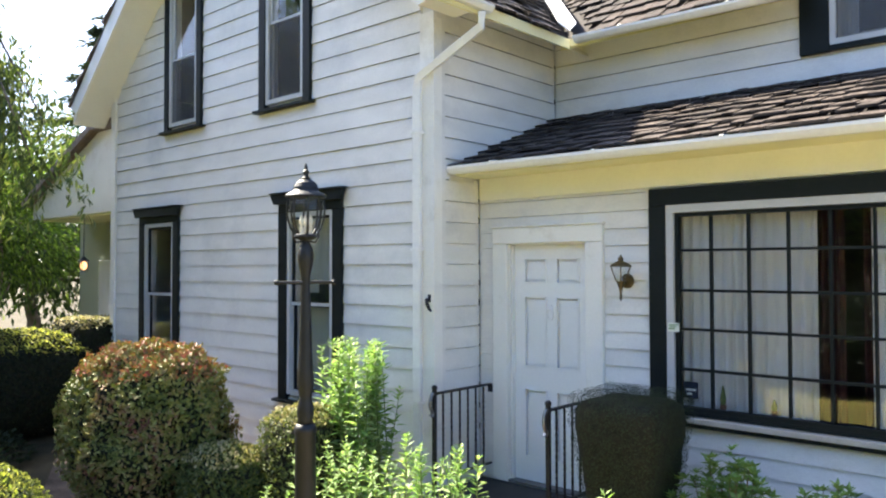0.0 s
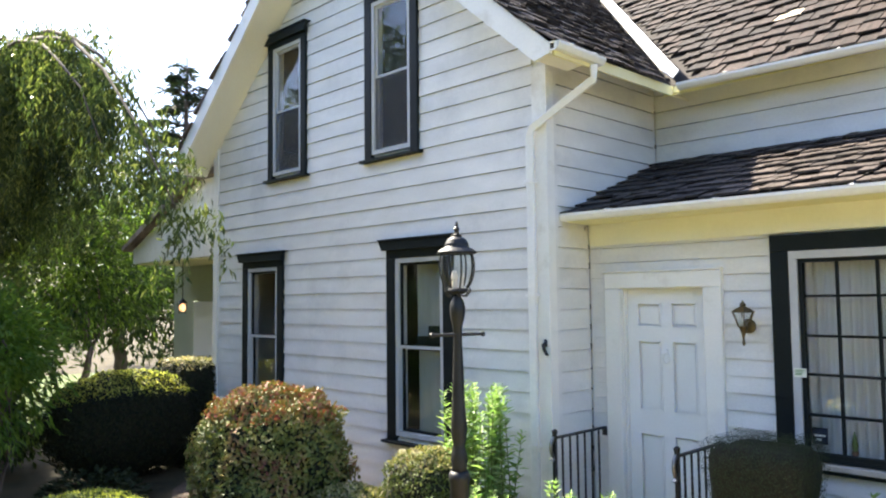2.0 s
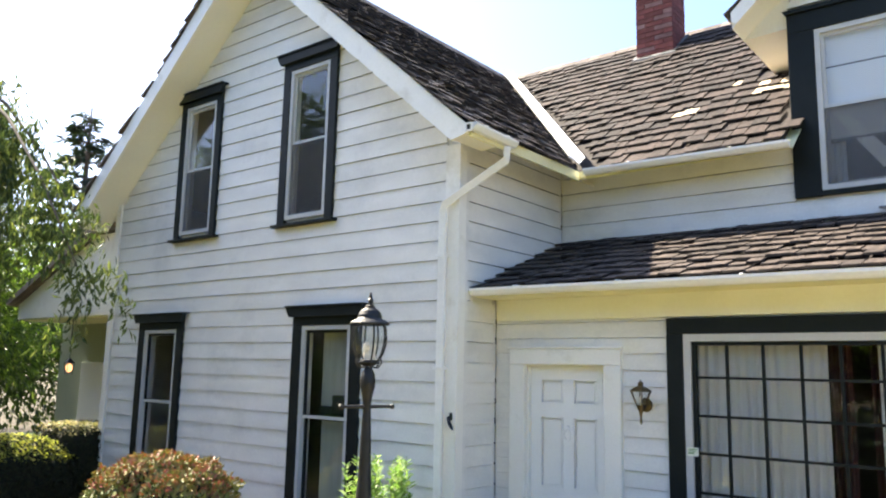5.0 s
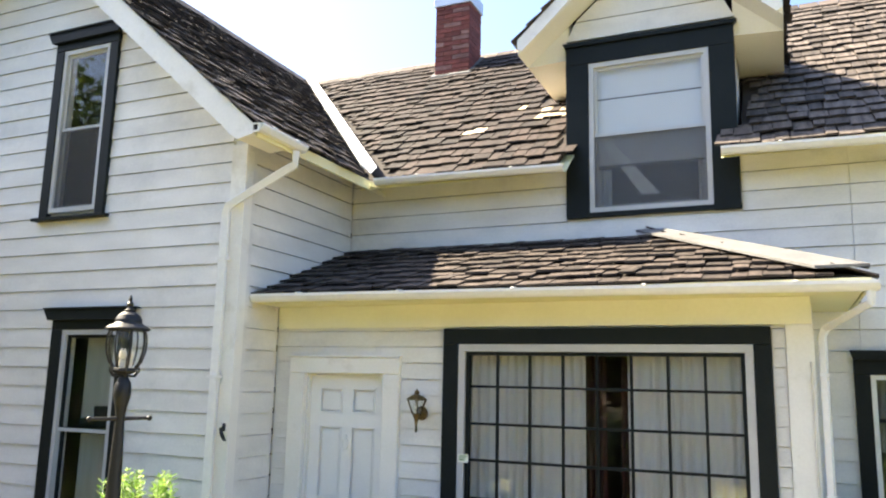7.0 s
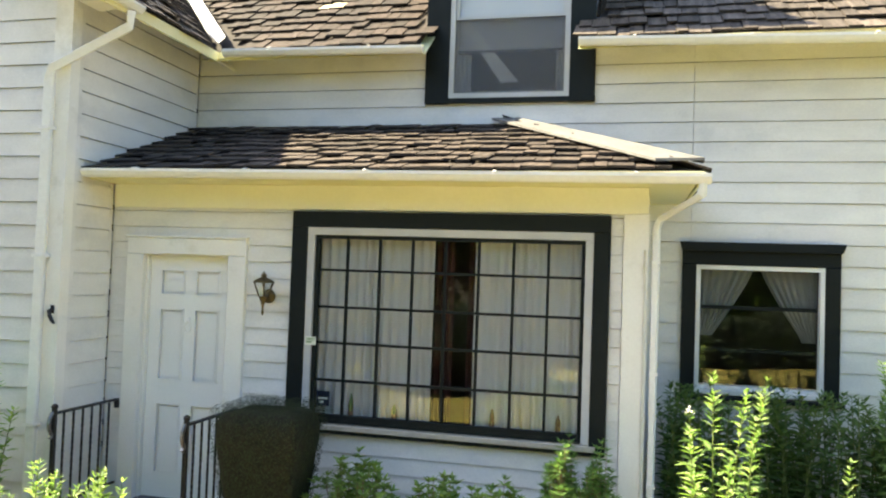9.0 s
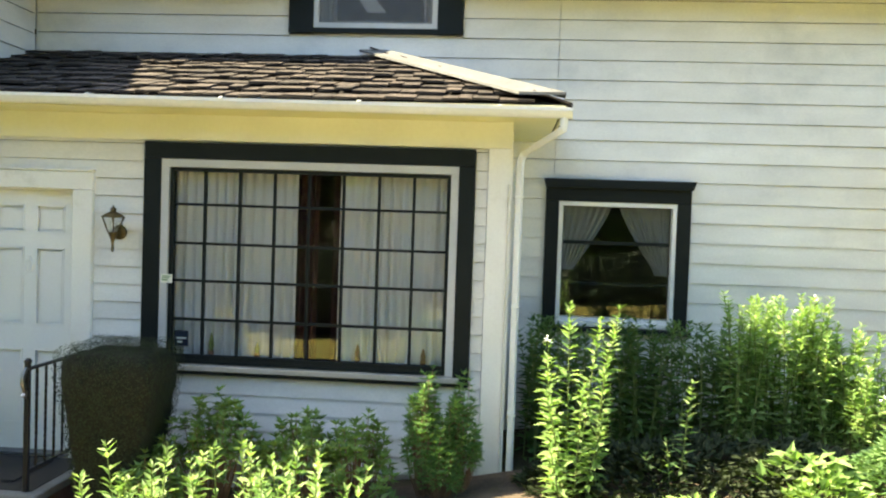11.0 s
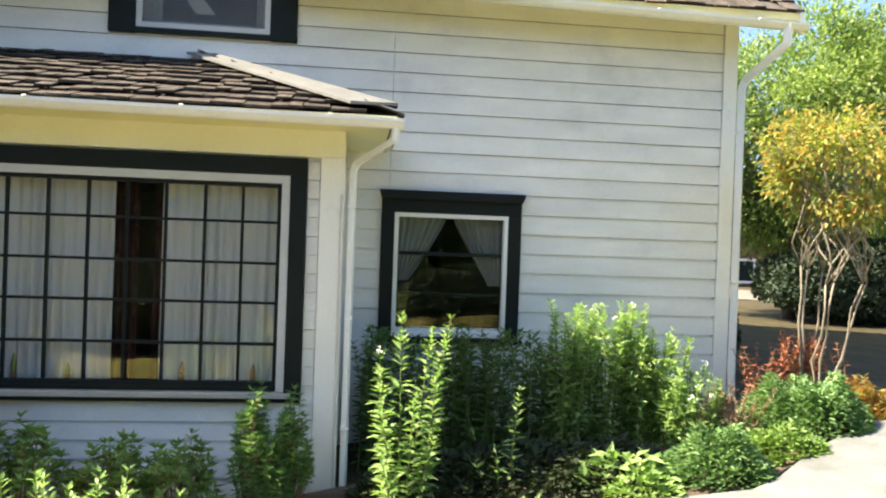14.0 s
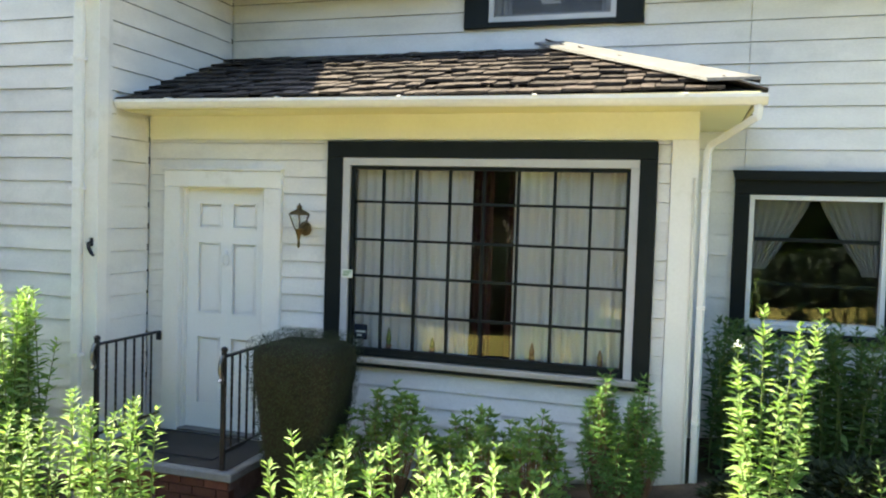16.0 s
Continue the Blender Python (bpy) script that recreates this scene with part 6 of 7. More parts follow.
def clipped_bush(name, c, size, base, material, label, n=7000, leaf=0.045, square=2.5, amp=0.05, seed=1, taper=0.0, category="bush", sleek=0.0, lit_top=None):
    """A clipped shrub: a superellipsoid shell of small leaves over a core coloured as inner shade. taper narrows it to
    the foot.
    """
    rng = np.random.default_rng(seed)
    t = thing(name, (c[0], c[1], base), label, category)
    top = c[2]
    h = (top - base) / 2
    d = unit(n, rng)
    k = (np.abs(d) ** square).sum(1) ** (-1 / square)
    p = d * k[:, None]
    lump = lumpy(p * np.array([size[0], size[1], h]), 3.0 / max(size), amp, seed)
    depth = 1 - rng.random(n) ** 1.6 * 0.22
    s = np.array([size[0], size[1], h])
    q = p * s * (lump * depth)[:, None]
    nar = 1 - taper * (0.5 - 0.5 * q[:, 2] / h)
    q[:, 0] *= nar
    q[:, 1] *= nar
    nrm = np.sign(p) * np.abs(p) ** (square - 1) / s
    nrm /= np.linalg.norm(nrm, axis=1, keepdims=True)
    pos = q + np.array([c[0], c[1], base + h])
    ok = pos[:, 2] > base - 0.02
    pos, nrm = pos[ok], nrm[ok]
    m = len(pos)
    direc = nrm * 0.6 + unit(m, rng) * 0.9 + np.array([0, 0, 0.25])
    direc -= nrm * (direc * nrm).sum(1, keepdims=True) * sleek
    v, f = leaves(pos, direc, nrm + unit(m, rng) * 0.5 * (1 - sleek), leaf * rng.uniform(0.6, 1.3, m), leaf * rng.uniform(0.45, 0.75, m))
    from_arrays("foliage", v, f, material, t)
    # second, lighter layer on upward faces: the lit top put into leaf colour
    if lit_top:
        up = (nrm[:, 2] > 0.55) & (rng.random(m) < 0.8)
        k2 = int(up.sum())
        v, f = leaves(pos[up] + nrm[up] * 0.012, direc[up] + np.array([0, 0, 0.3]), nrm[up] + unit(k2, rng) * 0.4, leaf * rng.uniform(0.6, 1.2, k2), leaf * rng.uniform(0.45, 0.7, k2))
        from_arrays("lit_top_leaves", v, f, lit_top, t, "lighter leaves on the clipped top, coloured as if sunlit")
    # smooth dark core, its colour standing for shade between the leaves
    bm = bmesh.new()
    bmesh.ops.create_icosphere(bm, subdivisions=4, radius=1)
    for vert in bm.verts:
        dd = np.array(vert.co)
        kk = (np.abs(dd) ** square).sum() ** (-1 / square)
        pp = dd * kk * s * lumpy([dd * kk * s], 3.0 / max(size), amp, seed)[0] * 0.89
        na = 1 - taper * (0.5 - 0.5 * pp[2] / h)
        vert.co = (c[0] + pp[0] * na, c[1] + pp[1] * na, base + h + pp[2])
    part("core", bm, M_CORE, t, "dark core coloured as the bush's inner shade", True)
    return t


clipped_bush("round_bush", (-2.30, -2.02, 1.58), (0.69, 0.67), 0.10, L_RED, "large rounded bush with bronze and green leaves", 21000, 0.05, 2.6, 0.14, 3, sleek=0.2, lit_top=L_REDTOP)
clipped_bush("box_bush", (-0.83, -1.42, 1.11), (0.355, 0.34), 0.10, L_OLIVE, "clipped olive-green cube bush behind the lamp post", 11000, 0.034, 3.4, 0.06, 4, lit_top=L_PALE)
clipped_bush("low_bush", (-1.32, -1.86, 0.80), (0.36, 0.33), 0.10, L_OLIVE, "low clipped bush with pale top leaves", 9000, 0.038, 2.8, 0.08, 5, lit_top=L_PALE)
clipped_bush("box_hedge", (-6.55, -0.68, 1.57), (0.50, 0.42), 0.10, L_HEDGE, "tall dark clipped hedge block by the gable corner", 14000, 0.045, 8.0, 0.02, 6, category="hedge", sleek=0.85, lit_top=L_PALE)
clipped_bush("sloping_hedge", (-6.30, -1.75, 1.48), (0.62, 1.0), 0.10, L_HEDGE, "dark rounded hedge with a sunlit yellow-green top", 22000, 0.05, 2.3, 0.05, 26, category="hedge", sleek=0.7, lit_top=L_GOLD)
clipped_bush("low_hedge", (-1.40, -3.80, 1.0), (1.15, 0.42), 0.12, L_OLIVE, "low clipped hedge with yellow-green sunlit top", 22000, 0.036, 3.0, 0.06, 7, category="hedge", sleek=0.0, lit_top=L_GOLD)
clipped_bush("box_topiary", (1.68, -0.62, 1.43), (0.375, 0.35), 0.2, L_BOX, "dark clipped box bush tapering to its foot", 46000, 0.014, 7.5, 0.02, 8, 0.46, sleek=0.9)


def herb(name, stems, material, label, leaf=0.085, gap=0.028, seed=1, category="plant", spread=0.05, flowers=0, stem_mat=None, width=0.36, droop=0.15, bare=0.0):
    """Upright leafy stems. stems: foot x, y, foot z, top z, lean x, lean y."""
    rng = np.random.default_rng(seed)
    cx, cy = np.mean([s[0] for s in stems]), np.mean([s[1] for s in stems])
    t = thing(name, (cx, cy, min(s[2] for s in stems)), label, category)
    bm = bmesh.new()
    P, D, N, L, W = [], [], [], [], []
    for sx, sy, z0, z1, lx, ly in stems:
        h = z1 - z0
        pts = [(sx + lx * f ** 1.6, sy + ly * f ** 1.6, z0 + h * f) for f in (0, 0.25, 0.5, 0.75, 1)]
        tube(bm, pts, [0.006, 0.0055, 0.005, 0.004, 0.002], 5, False)
        z, rot = bare * h, rng.uniform(0, 6.28)
        while z < h:
            f = z / h
            size = leaf * (0.35 + 0.65 * math.sin(min(1, (1 - f) * 2.2 + 0.12) * 1.57)) * rng.uniform(0.8, 1.15)
            if f < 0.2:
                size *= 0.75
            if rng.random() < 0.12:
                z += gap
                continue
            for k in range(3 if f > 0.85 else 2):
                a = rot + k * (math.pi if f <= 0.85 else 2.09) + rng.normal() * 0.4
                tilt = 0.1 + 0.8 * f ** 3 + rng.normal() * 0.3
                P.append((sx + lx * f ** 1.6, sy + ly * f ** 1.6, z0 + z))
                D.append((math.cos(a), math.sin(a), tilt))
                N.append((rng.normal() * 0.2, rng.normal() * 0.2, 1))
                L.append(size)
                W.append(size * width * rng.uniform(0.85, 1.15))
            rot += 1.75
            z += gap * rng.uniform(0.8, 1.2)
    part("stem", bm, stem_mat or M_STEM, t, kind="stuff")
    v, f = leaves(np.array(P), np.array(D), np.array(N), np.array(L), np.array(W), droop)
    from_arrays("foliage", v, f, material, t)
    for k in range(flowers):
        s = stems[int(rng.integers(len(stems)))]
        fl = bmesh.new()
        for _ in range(9):
            o = Vector((s[0] + s[4], s[1] + s[5], s[3])) + Vector(rng.normal(size=3)) * 0.015
            bmesh.ops.create_cone(fl, segments=5, radius1=0.009, radius2=0.002, depth=0.006, cap_ends=True, matrix=Matrix.Translation(o) @ Euler(rng.uniform(-1, 1, 3)).to_matrix().to_4x4())
        part("flower_head", fl, M_YELLOW, t, "small white flower head")
    return t


def clump(x0, x1, y0, y1, top, n, seed, jitter=0.15, lean=0.06, skirt=0.0):
    rng = np.random.default_rng(seed)
    out = []
    for _ in range(n):
        x, yy = rng.uniform(x0, x1), rng.uniform(y0, y1)
        z = top - abs(rng.normal()) * jitter
        out.append((x, yy, ground_z(x, yy) + 0.02, z, rng.normal() * lean, rng.normal() * lean))
    return out


herb("phlox", clump(-0.70, -0.08, -1.42, -1.06, 1.70, 34, 1, 0.16, 0.06), L_PHLOX, "tall leafy pale green phlox beside the downspout", 0.115, 0.030, 1)
herb("phlox", clump(1.02, 1.5, -2.3, -1.95, 1.31, 15, 2, 0.16, 0.09), L_PHLOX, "bright green phlox stems beside the porch path", 0.09, 0.026, 2)
herb("phlox", clump(-0.15, 0.55, -2.2, -1.5, 1.02, 20, 3, 0.14, 0.08), L_PHLOX, "bright green phlox stems around the lamp post", 0.085, 0.028, 3)
herb("phlox", clump(0.15, 0.72, -2.95, -2.6, 0.98, 5, 13, 0.12, 0.06), L_PHLOX, "short phlox shoots at the lamp foot", 0.08, 0.03, 14)
herb("phlox", clump(2.50, 2.85, -2.75, -2.35, 1.32, 13, 4, 0.16, 0.07), L_PHLOX, "bright green phlox in front of the window bed", 0.088, 0.026, 4)
herb("phlox", clump(2.95, 3.55, -2.75, -2.35, 1.36, 20, 5, 0.18, 0.08), L_PHLOX, "bright green phlox in front of the window bed", 0.088, 0.026, 5)
herb("phlox", [(4.70, -0.58, 0.36, 1.82, -0.02, 0.0), (4.78, -0.50, 0.36, 1.70, 0.12, 0.03), (4.84, -0.60, 0.36, 1.80, 0.16, 0.0), (4.62, -0.62, 0.36, 1.45, -0.08, 0.0), (4.68, -0.66, 0.36, 1.25, -0.14, -0.05), (4.86, -0.66, 0.36, 1.55, 0.06, -0.05), (4.74, -0.70, 0.36, 1.35, 0.03, -0.08), (4.60, -0.52, 0.36, 1.55, -0.05, 0.02), (4.80, -0.68, 0.36, 1.1, 0.1, -0.1), (4.66, -0.72, 0.36, 0.95, -0.1, -0.1)], L_PHLOX, "tall sunlit phlox by the porch corner", 0.11, 0.029, 6, flowers=1)
herb("phlox", [(5.42, -0.60, 0.42, 1.33, 0.06, 0.0), (5.36, -0.66, 0.42, 0.98, -0.05, -0.03), (5.30, -0.55, 0.42, 0.85, -0.1, 0.0)], L_PHLOX, "single sunlit phlox shoots", 0.085, 0.036, 7)
herb("phlox", clump(4.42, 6.1, 0.25, 0.95, 1.62, 85, 8, 0.16, 0.09), L_PHLOX_BACK, "dense phlox below the square window, leaves coloured as shaded", 0.12, 0.038, 8)
herb("phlox", clump(5.95, 6.75, 0.15, 0.75, 1.86, 70, 9, 0.22, 0.08), L_PHLOX, "tall bright phlox mass with a few white flowers", 0.105, 0.030, 9, flowers=3)
herb("phlox", clump(6.55, 7.0, 0.1, 0.5, 1.66, 40, 29, 0.2, 0.07), L_PHLOX, "bright phlox mass sloping down to the corner", 0.105, 0.030, 19, flowers=1)
herb("phlox", clump(6.72, 7.12, -0.15, 0.2, 1.42, 26, 10, 0.13, 0.05), L_PHLOX, "phlox with small white flower heads", 0.09, 0.028, 10, flowers=9)
herb("dry_stalks", clump(7.08, 7.42, -0.1, 0.2, 1.30, 34, 11, 0.16, 0.10), L_DRY, "dead brown stalks beside the house corner", 0.06, 0.04, 11, "plant", stem_mat=M_DRYSTEM)
herb("rusty_shrub", clump(8.15, 8.50, 0.76, 0.90, 1.62, 26, 12, 0.16, 0.05), L_RUST, "rust red dying shrub below the small tree", 0.075, 0.030, 12, "shrub", stem_mat=M_DRYSTEM, bare=0.3)
herb("rusty_shrub", clump(7.82, 8.05, 0.74, 0.88, 1.52, 12, 14, 0.12, 0.10), L_RUST, "rust red dry stems by the house corner", 0.07, 0.05, 15, "shrub", stem_mat=M_DRYSTEM, bare=0.4)
herb("rusty_shrub", clump(8.62, 8.72, 0.66, 0.76, 1.55, 5, 15, 0.06, 0.12), L_RUST, "few rust red dry stems beside the tree", 0.07, 0.05, 16, "shrub", stem_mat=M_DRYSTEM, bare=0.4)


def rosette_shrub(name, c, radius, top, material, label, tips=150, leaf=0.06, width=0.34, seed=1, whorl=7, up=0.5, rows=2):
    """A twiggy shrub: stems fan out from the foot and end in whorls of leaves."""
    rng = np.random.default_rng(seed)
    z0 = ground_z(c[0], c[1])
    t = thing(name, (c[0], c[1], z0), label, "shrub")
    bm = bmesh.new()
    P, D, N, L = [], [], [], []
    h = top - z0
    for _ in range(tips):
        a, r = rng.uniform(0, 6.283), math.sqrt(rng.random())
        f = (1 - 0.55 * r ** 2.2) * rng.uniform(0.45, 1.0) ** 0.6 * (1 + 0.12 * math.sin(3 * a + seed))
        tip = Vector((c[0] + radius[0] * r * math.cos(a), c[1] + radius[1] * r * math.sin(a), z0 + h * f))
        foot = Vector((c[0] + radius[0] * 0.25 * r * math.cos(a), c[1] + radius[1] * 0.25 * r * math.sin(a), z0))
        if rng.random() < 0.6:
            tube(bm, [foot, foot.lerp(tip, 0.55) + Vector((0, 0, -0.05 * h)), tip], [0.006, 0.004, 0.002], 4, False)
        out = (tip - foot).normalized() * 0.7 + Vector((0, 0, up))
        ax = out.normalized()
        s1 = ax.orthogonal().normalized()
        s2 = ax.cross(s1)
        for row in range(rows):
            base = tip - ax * leaf * 0.55 * row
            for k in range(whorl):
                b = 6.283 * k / whorl + rng.normal() * 0.3 + row
                d = (s1 * math.cos(b) + s2 * math.sin(b)) * (0.75 + 0.25 * row) + ax * (0.75 - 0.4 * row + rng.normal() * 0.15)
                P.append(base), D.append(d), N.append(ax + Vector(rng.normal(size=3)) * 0.2), L.append(leaf * rng.uniform(0.7, 1.2))
    part("stem", bm, M_DRYSTEM, t, kind="stuff")
    L = np.array(L)
    v, f = leaves(np.array(P), np.array(D), np.array(N), L, L * width, 0.2)
    from_arrays("foliage", v, f, material, t)
    return t


rosette_shrub("azalea", (2.32, -0.55), (0.42, 0.34), 1.05, L_AZALEA, "low green azalea below the picture window", 190, 0.062, 0.34, 16)
rosette_shrub("azalea", (2.95, -0.58), (0.30, 0.30), 0.98, L_AZALEA, "low green azalea below the picture window", 130, 0.062, 0.34, 17)
rosette_shrub("azalea", (3.30, -0.60), (0.26, 0.28), 1.02, L_AZALEA, "low green azalea below the picture window", 110, 0.062, 0.34, 19)
rosette_shrub("azalea", (1.98, -0.85), (0.22, 0.24), 0.72, L_AZALEA, "small azalea beside the clipped box bush", 70, 0.058, 0.34, 20)
for x, yy, top, seed in ((3.74, -0.40, 1.27, 18), (3.98, -0.36, 1.20, 21), (3.86, -0.44, 0.95, 24)):
    rosette_shrub("evergreen_shrub", (x, yy), (0.14, 0.14), top, L_CYPRESS, "small upright feathery evergreen by the porch corner", 130, 0.055, 0.2, seed, 8, 1.3, 3)


def groundcover(name, x0, x1, y0, y1, n, material, leaf, label, seed, rise=0.2, centre=None, width=0.5, flat=0.0):
    """A loose mound of leaves on the ground."""
    rng = np.random.default_rng(seed)
    cx, cy, rx, ry = (x0 + x1) / 2, (y0 + y1) / 2, (x1 - x0) / 2, (y1 - y0) / 2
    t = thing(name, (cx, cy, ground_z(cx, cy)), label, "plant", "", "stuff" if name == "dark_groundcover" else "")
    r, a = np.sqrt(rng.random(n)), rng.uniform(0, 6.283, n)
    x, yy = cx + rx * r * np.cos(a), cy + ry * r * np.sin(a)
    dome = np.sqrt(np.maximum(0, 1 - r ** 2)) * (0.8 + 0.3 * np.sin(x * 9 + seed) * np.cos(yy * 8) + 0.25 * np.sin(x * 23 + yy * 7) * np.cos(yy * 19 + seed))
    z = np.array([ground_z(p, q) for p, q in zip(x, yy)]) + 0.02 + rise * dome * np.sqrt(rng.uniform(0.2, 1, n))
    d = np.stack([np.cos(a) * 0.8 + rng.normal(size=n) * 0.5, np.sin(a) * 0.8 + rng.normal(size=n) * 0.5, rng.uniform(0.0, 0.9, n) * (1 - flat)], 1)
    v, f = leaves(np.stack([x, yy, z], 1), d, np.tile([[0, 0, 1.0]], (n, 1)) + unit(n, rng) * 0.35, leaf * rng.uniform(0.6, 1.3, n), leaf * width * rng.uniform(0.8, 1.2, n))
    from_arrays("foliage", v, f, material, t)
    bm = bmesh.new()
    for k in range(0, n, max(1, n // 26)):
        p = Vector((x[k], yy[k], z[k]))
        foot = Vector((cx + (x[k] - cx) * 0.5, cy + (yy[k] - cy) * 0.5, 0))
        foot.z = ground_z(foot.x, foot.y)
        tube(bm, [foot, foot.lerp(p, 0.6) + Vector((0, 0, rise * 0.1)), p], [0.005, 0.004, 0.002], 4, False)
    part("stem", bm, M_STEM, t, kind="stuff")
    return t


groundcover("hosta", 5.85, 6.5, -0.95, -0.4, 130, L_PHLOX, 0.13, "broad light green hosta leaves by the walk", 21, 0.22, width=0.5)
groundcover("geranium", 6.5, 7.18, -1.02, -0.3, 4200, L_MOUND, 0.055, "rounded mound of cut green leaves by the walk", 22, 0.34)
groundcover("round_perennial", 7.6, 8.6, -0.1, 0.85, 8000, L_MOUND, 0.06, "rounded fresh green perennial by the walk", 23, 0.46)
groundcover("orange_groundcover", 8.5, 9.3, 0.40, 1.08, 4200, L_ORANGE, 0.06, "orange and yellow leaved groundcover", 24, 0.36)
groundcover("green_groundcover", 7.1, 7.85, -0.6, 0.0, 2600, L_AZALEA, 0.05, "mixed low green leaves at the bed's edge", 25, 0.2)
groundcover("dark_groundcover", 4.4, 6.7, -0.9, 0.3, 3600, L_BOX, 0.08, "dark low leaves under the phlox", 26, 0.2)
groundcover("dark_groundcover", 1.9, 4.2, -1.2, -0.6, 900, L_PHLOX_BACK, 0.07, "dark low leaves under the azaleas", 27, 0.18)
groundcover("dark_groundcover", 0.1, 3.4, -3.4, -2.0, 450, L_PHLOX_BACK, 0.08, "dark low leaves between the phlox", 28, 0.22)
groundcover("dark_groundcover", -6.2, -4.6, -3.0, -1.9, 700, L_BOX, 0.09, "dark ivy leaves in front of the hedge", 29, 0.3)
for k, (x, yy, rr) in enumerate(((5.35, -1.25, 0.3), (6.2, -0.95, 0.25))):
    groundcover("edge_plant", x - rr, x + rr, yy - 0.24, yy + 0.24, 420, L_AZALEA, 0.06, "low green leaves along the walk's edge", 70 + k, 0.16)
groundcover("grass_edge", 7.9, 10.4, -2.9, -1.4, 2500, L_GRASS, 0.09, "dry grass at the edge of the walk", 30, 0.05, width=0.12)


# ---- trees ----
def limb(rng, start, end, sag, r0, r1, n=6, wob=0.04):
    s, e = Vector(start), Vector(end)
    pts = []
    for i in range(n + 1):
        f = i / n
        p = s.lerp(e, f) + Vector((rng.normal() * wob, rng.normal() * wob, sag * math.sin(f * math.pi))) * (1 if 0 < i < n else 0)
        pts.append(p)
    return pts, [r0 + (r1 - r0) * i / n for i in range(n + 1)]


def tree(name, foot, fork, crown, radius, material, label, seed, n=9000, leaf=0.12, bark=None, trunk=0.2, stems=1, limbs=12, clumps=46, droop=0.0, hollow=0.35, category="tree", spread=0.0, tight=0.62):
    """Trunk, limbs to clumps of leaves spread unevenly through the crown."""
    rng = np.random.default_rng(seed)
    t = thing(name, foot, label, category)
    bm = bmesh.new()
    c, R = Vector(crown), Vector(radius)
    forks = []
    for k in range(stems):
        a = 6.283 * k / stems + rng.normal() * 0.3
        top = Vector((fork[0] + spread * math.cos(a), fork[1] + spread * math.sin(a), fork[2] + rng.normal() * 0.1))
        p, r = limb(rng, Vector(foot) + Vector((0.06 * math.cos(a), 0.06 * math.sin(a), -0.1)) * (1 if stems > 1 else 0.5), top, 0.0, trunk, trunk * 0.6, 6, 0.015 if stems > 1 else 0.04)
        r[0] *= 1.35
        tube(bm, p, r, 10)
        forks.append(top)
    centres = []
    d = unit(clumps, rng)
    rad = (hollow + (1 - hollow) * rng.random(clumps) ** 0.5)
    for k in range(clumps):
        w = 1 + 0.22 * noise.noise(Vector(d[k]) * 1.7 + Vector((seed, 0, 0)))
        q = c + Vector((d[k][0] * R.x, d[k][1] * R.y, d[k][2] * R.z)) * rad[k] * w
        centres.append(q)
    for k in range(min(limbs, clumps)):
        p, r = limb(rng, forks[k % len(forks)], centres[k], 0.25 if droop > 0 else 0.1, trunk * 0.42, 0.012, 6)
        tube(bm, p, r, 6)
    part("trunk", bm, bark or M_BARK, t, "", True)
    P, D, N = [], [], []
    each = n // clumps
    cr = (R.x * R.y * R.z) ** (1 / 3) * 1.1 / clumps ** (1 / 3)
    for q in centres:
        off = rng.normal(size=(each, 3)) * np.array([cr * tight, cr * tight, cr * (tight * 0.68 + droop * 0.6)])
        if droop:
            off[:, 2] -= np.abs(rng.normal(size=each)) * droop * 1.6
        P.append(np.array(q) + off)
        out = off + (np.array(q) - np.array(c)) * 0.5
        D.append(out / (np.linalg.norm(out, axis=1, keepdims=True) + 1e-6) + unit(each, rng) * 0.8 + np.array([0, 0, -0.2 - droop * 2.5]))
        N.append(np.tile([[0, 0, 1.0]], (each, 1)) + unit(each, rng) * 0.7)
    P, D, N = np.concatenate(P), np.concatenate(D), np.concatenate(N)
    low = P[:, 2] > ground_z(foot[0], foot[1]) + 0.1
    P, D, N = P[low], D[low], N[low]
    m = len(P)
    v, f = leaves(P, D, N, leaf * rng.uniform(0.6, 1.3, m), leaf * (0.42 if not droop else 0.28) * rng.uniform(0.8, 1.2, m))
    from_arrays("crown", v, f, material, t)
    return t


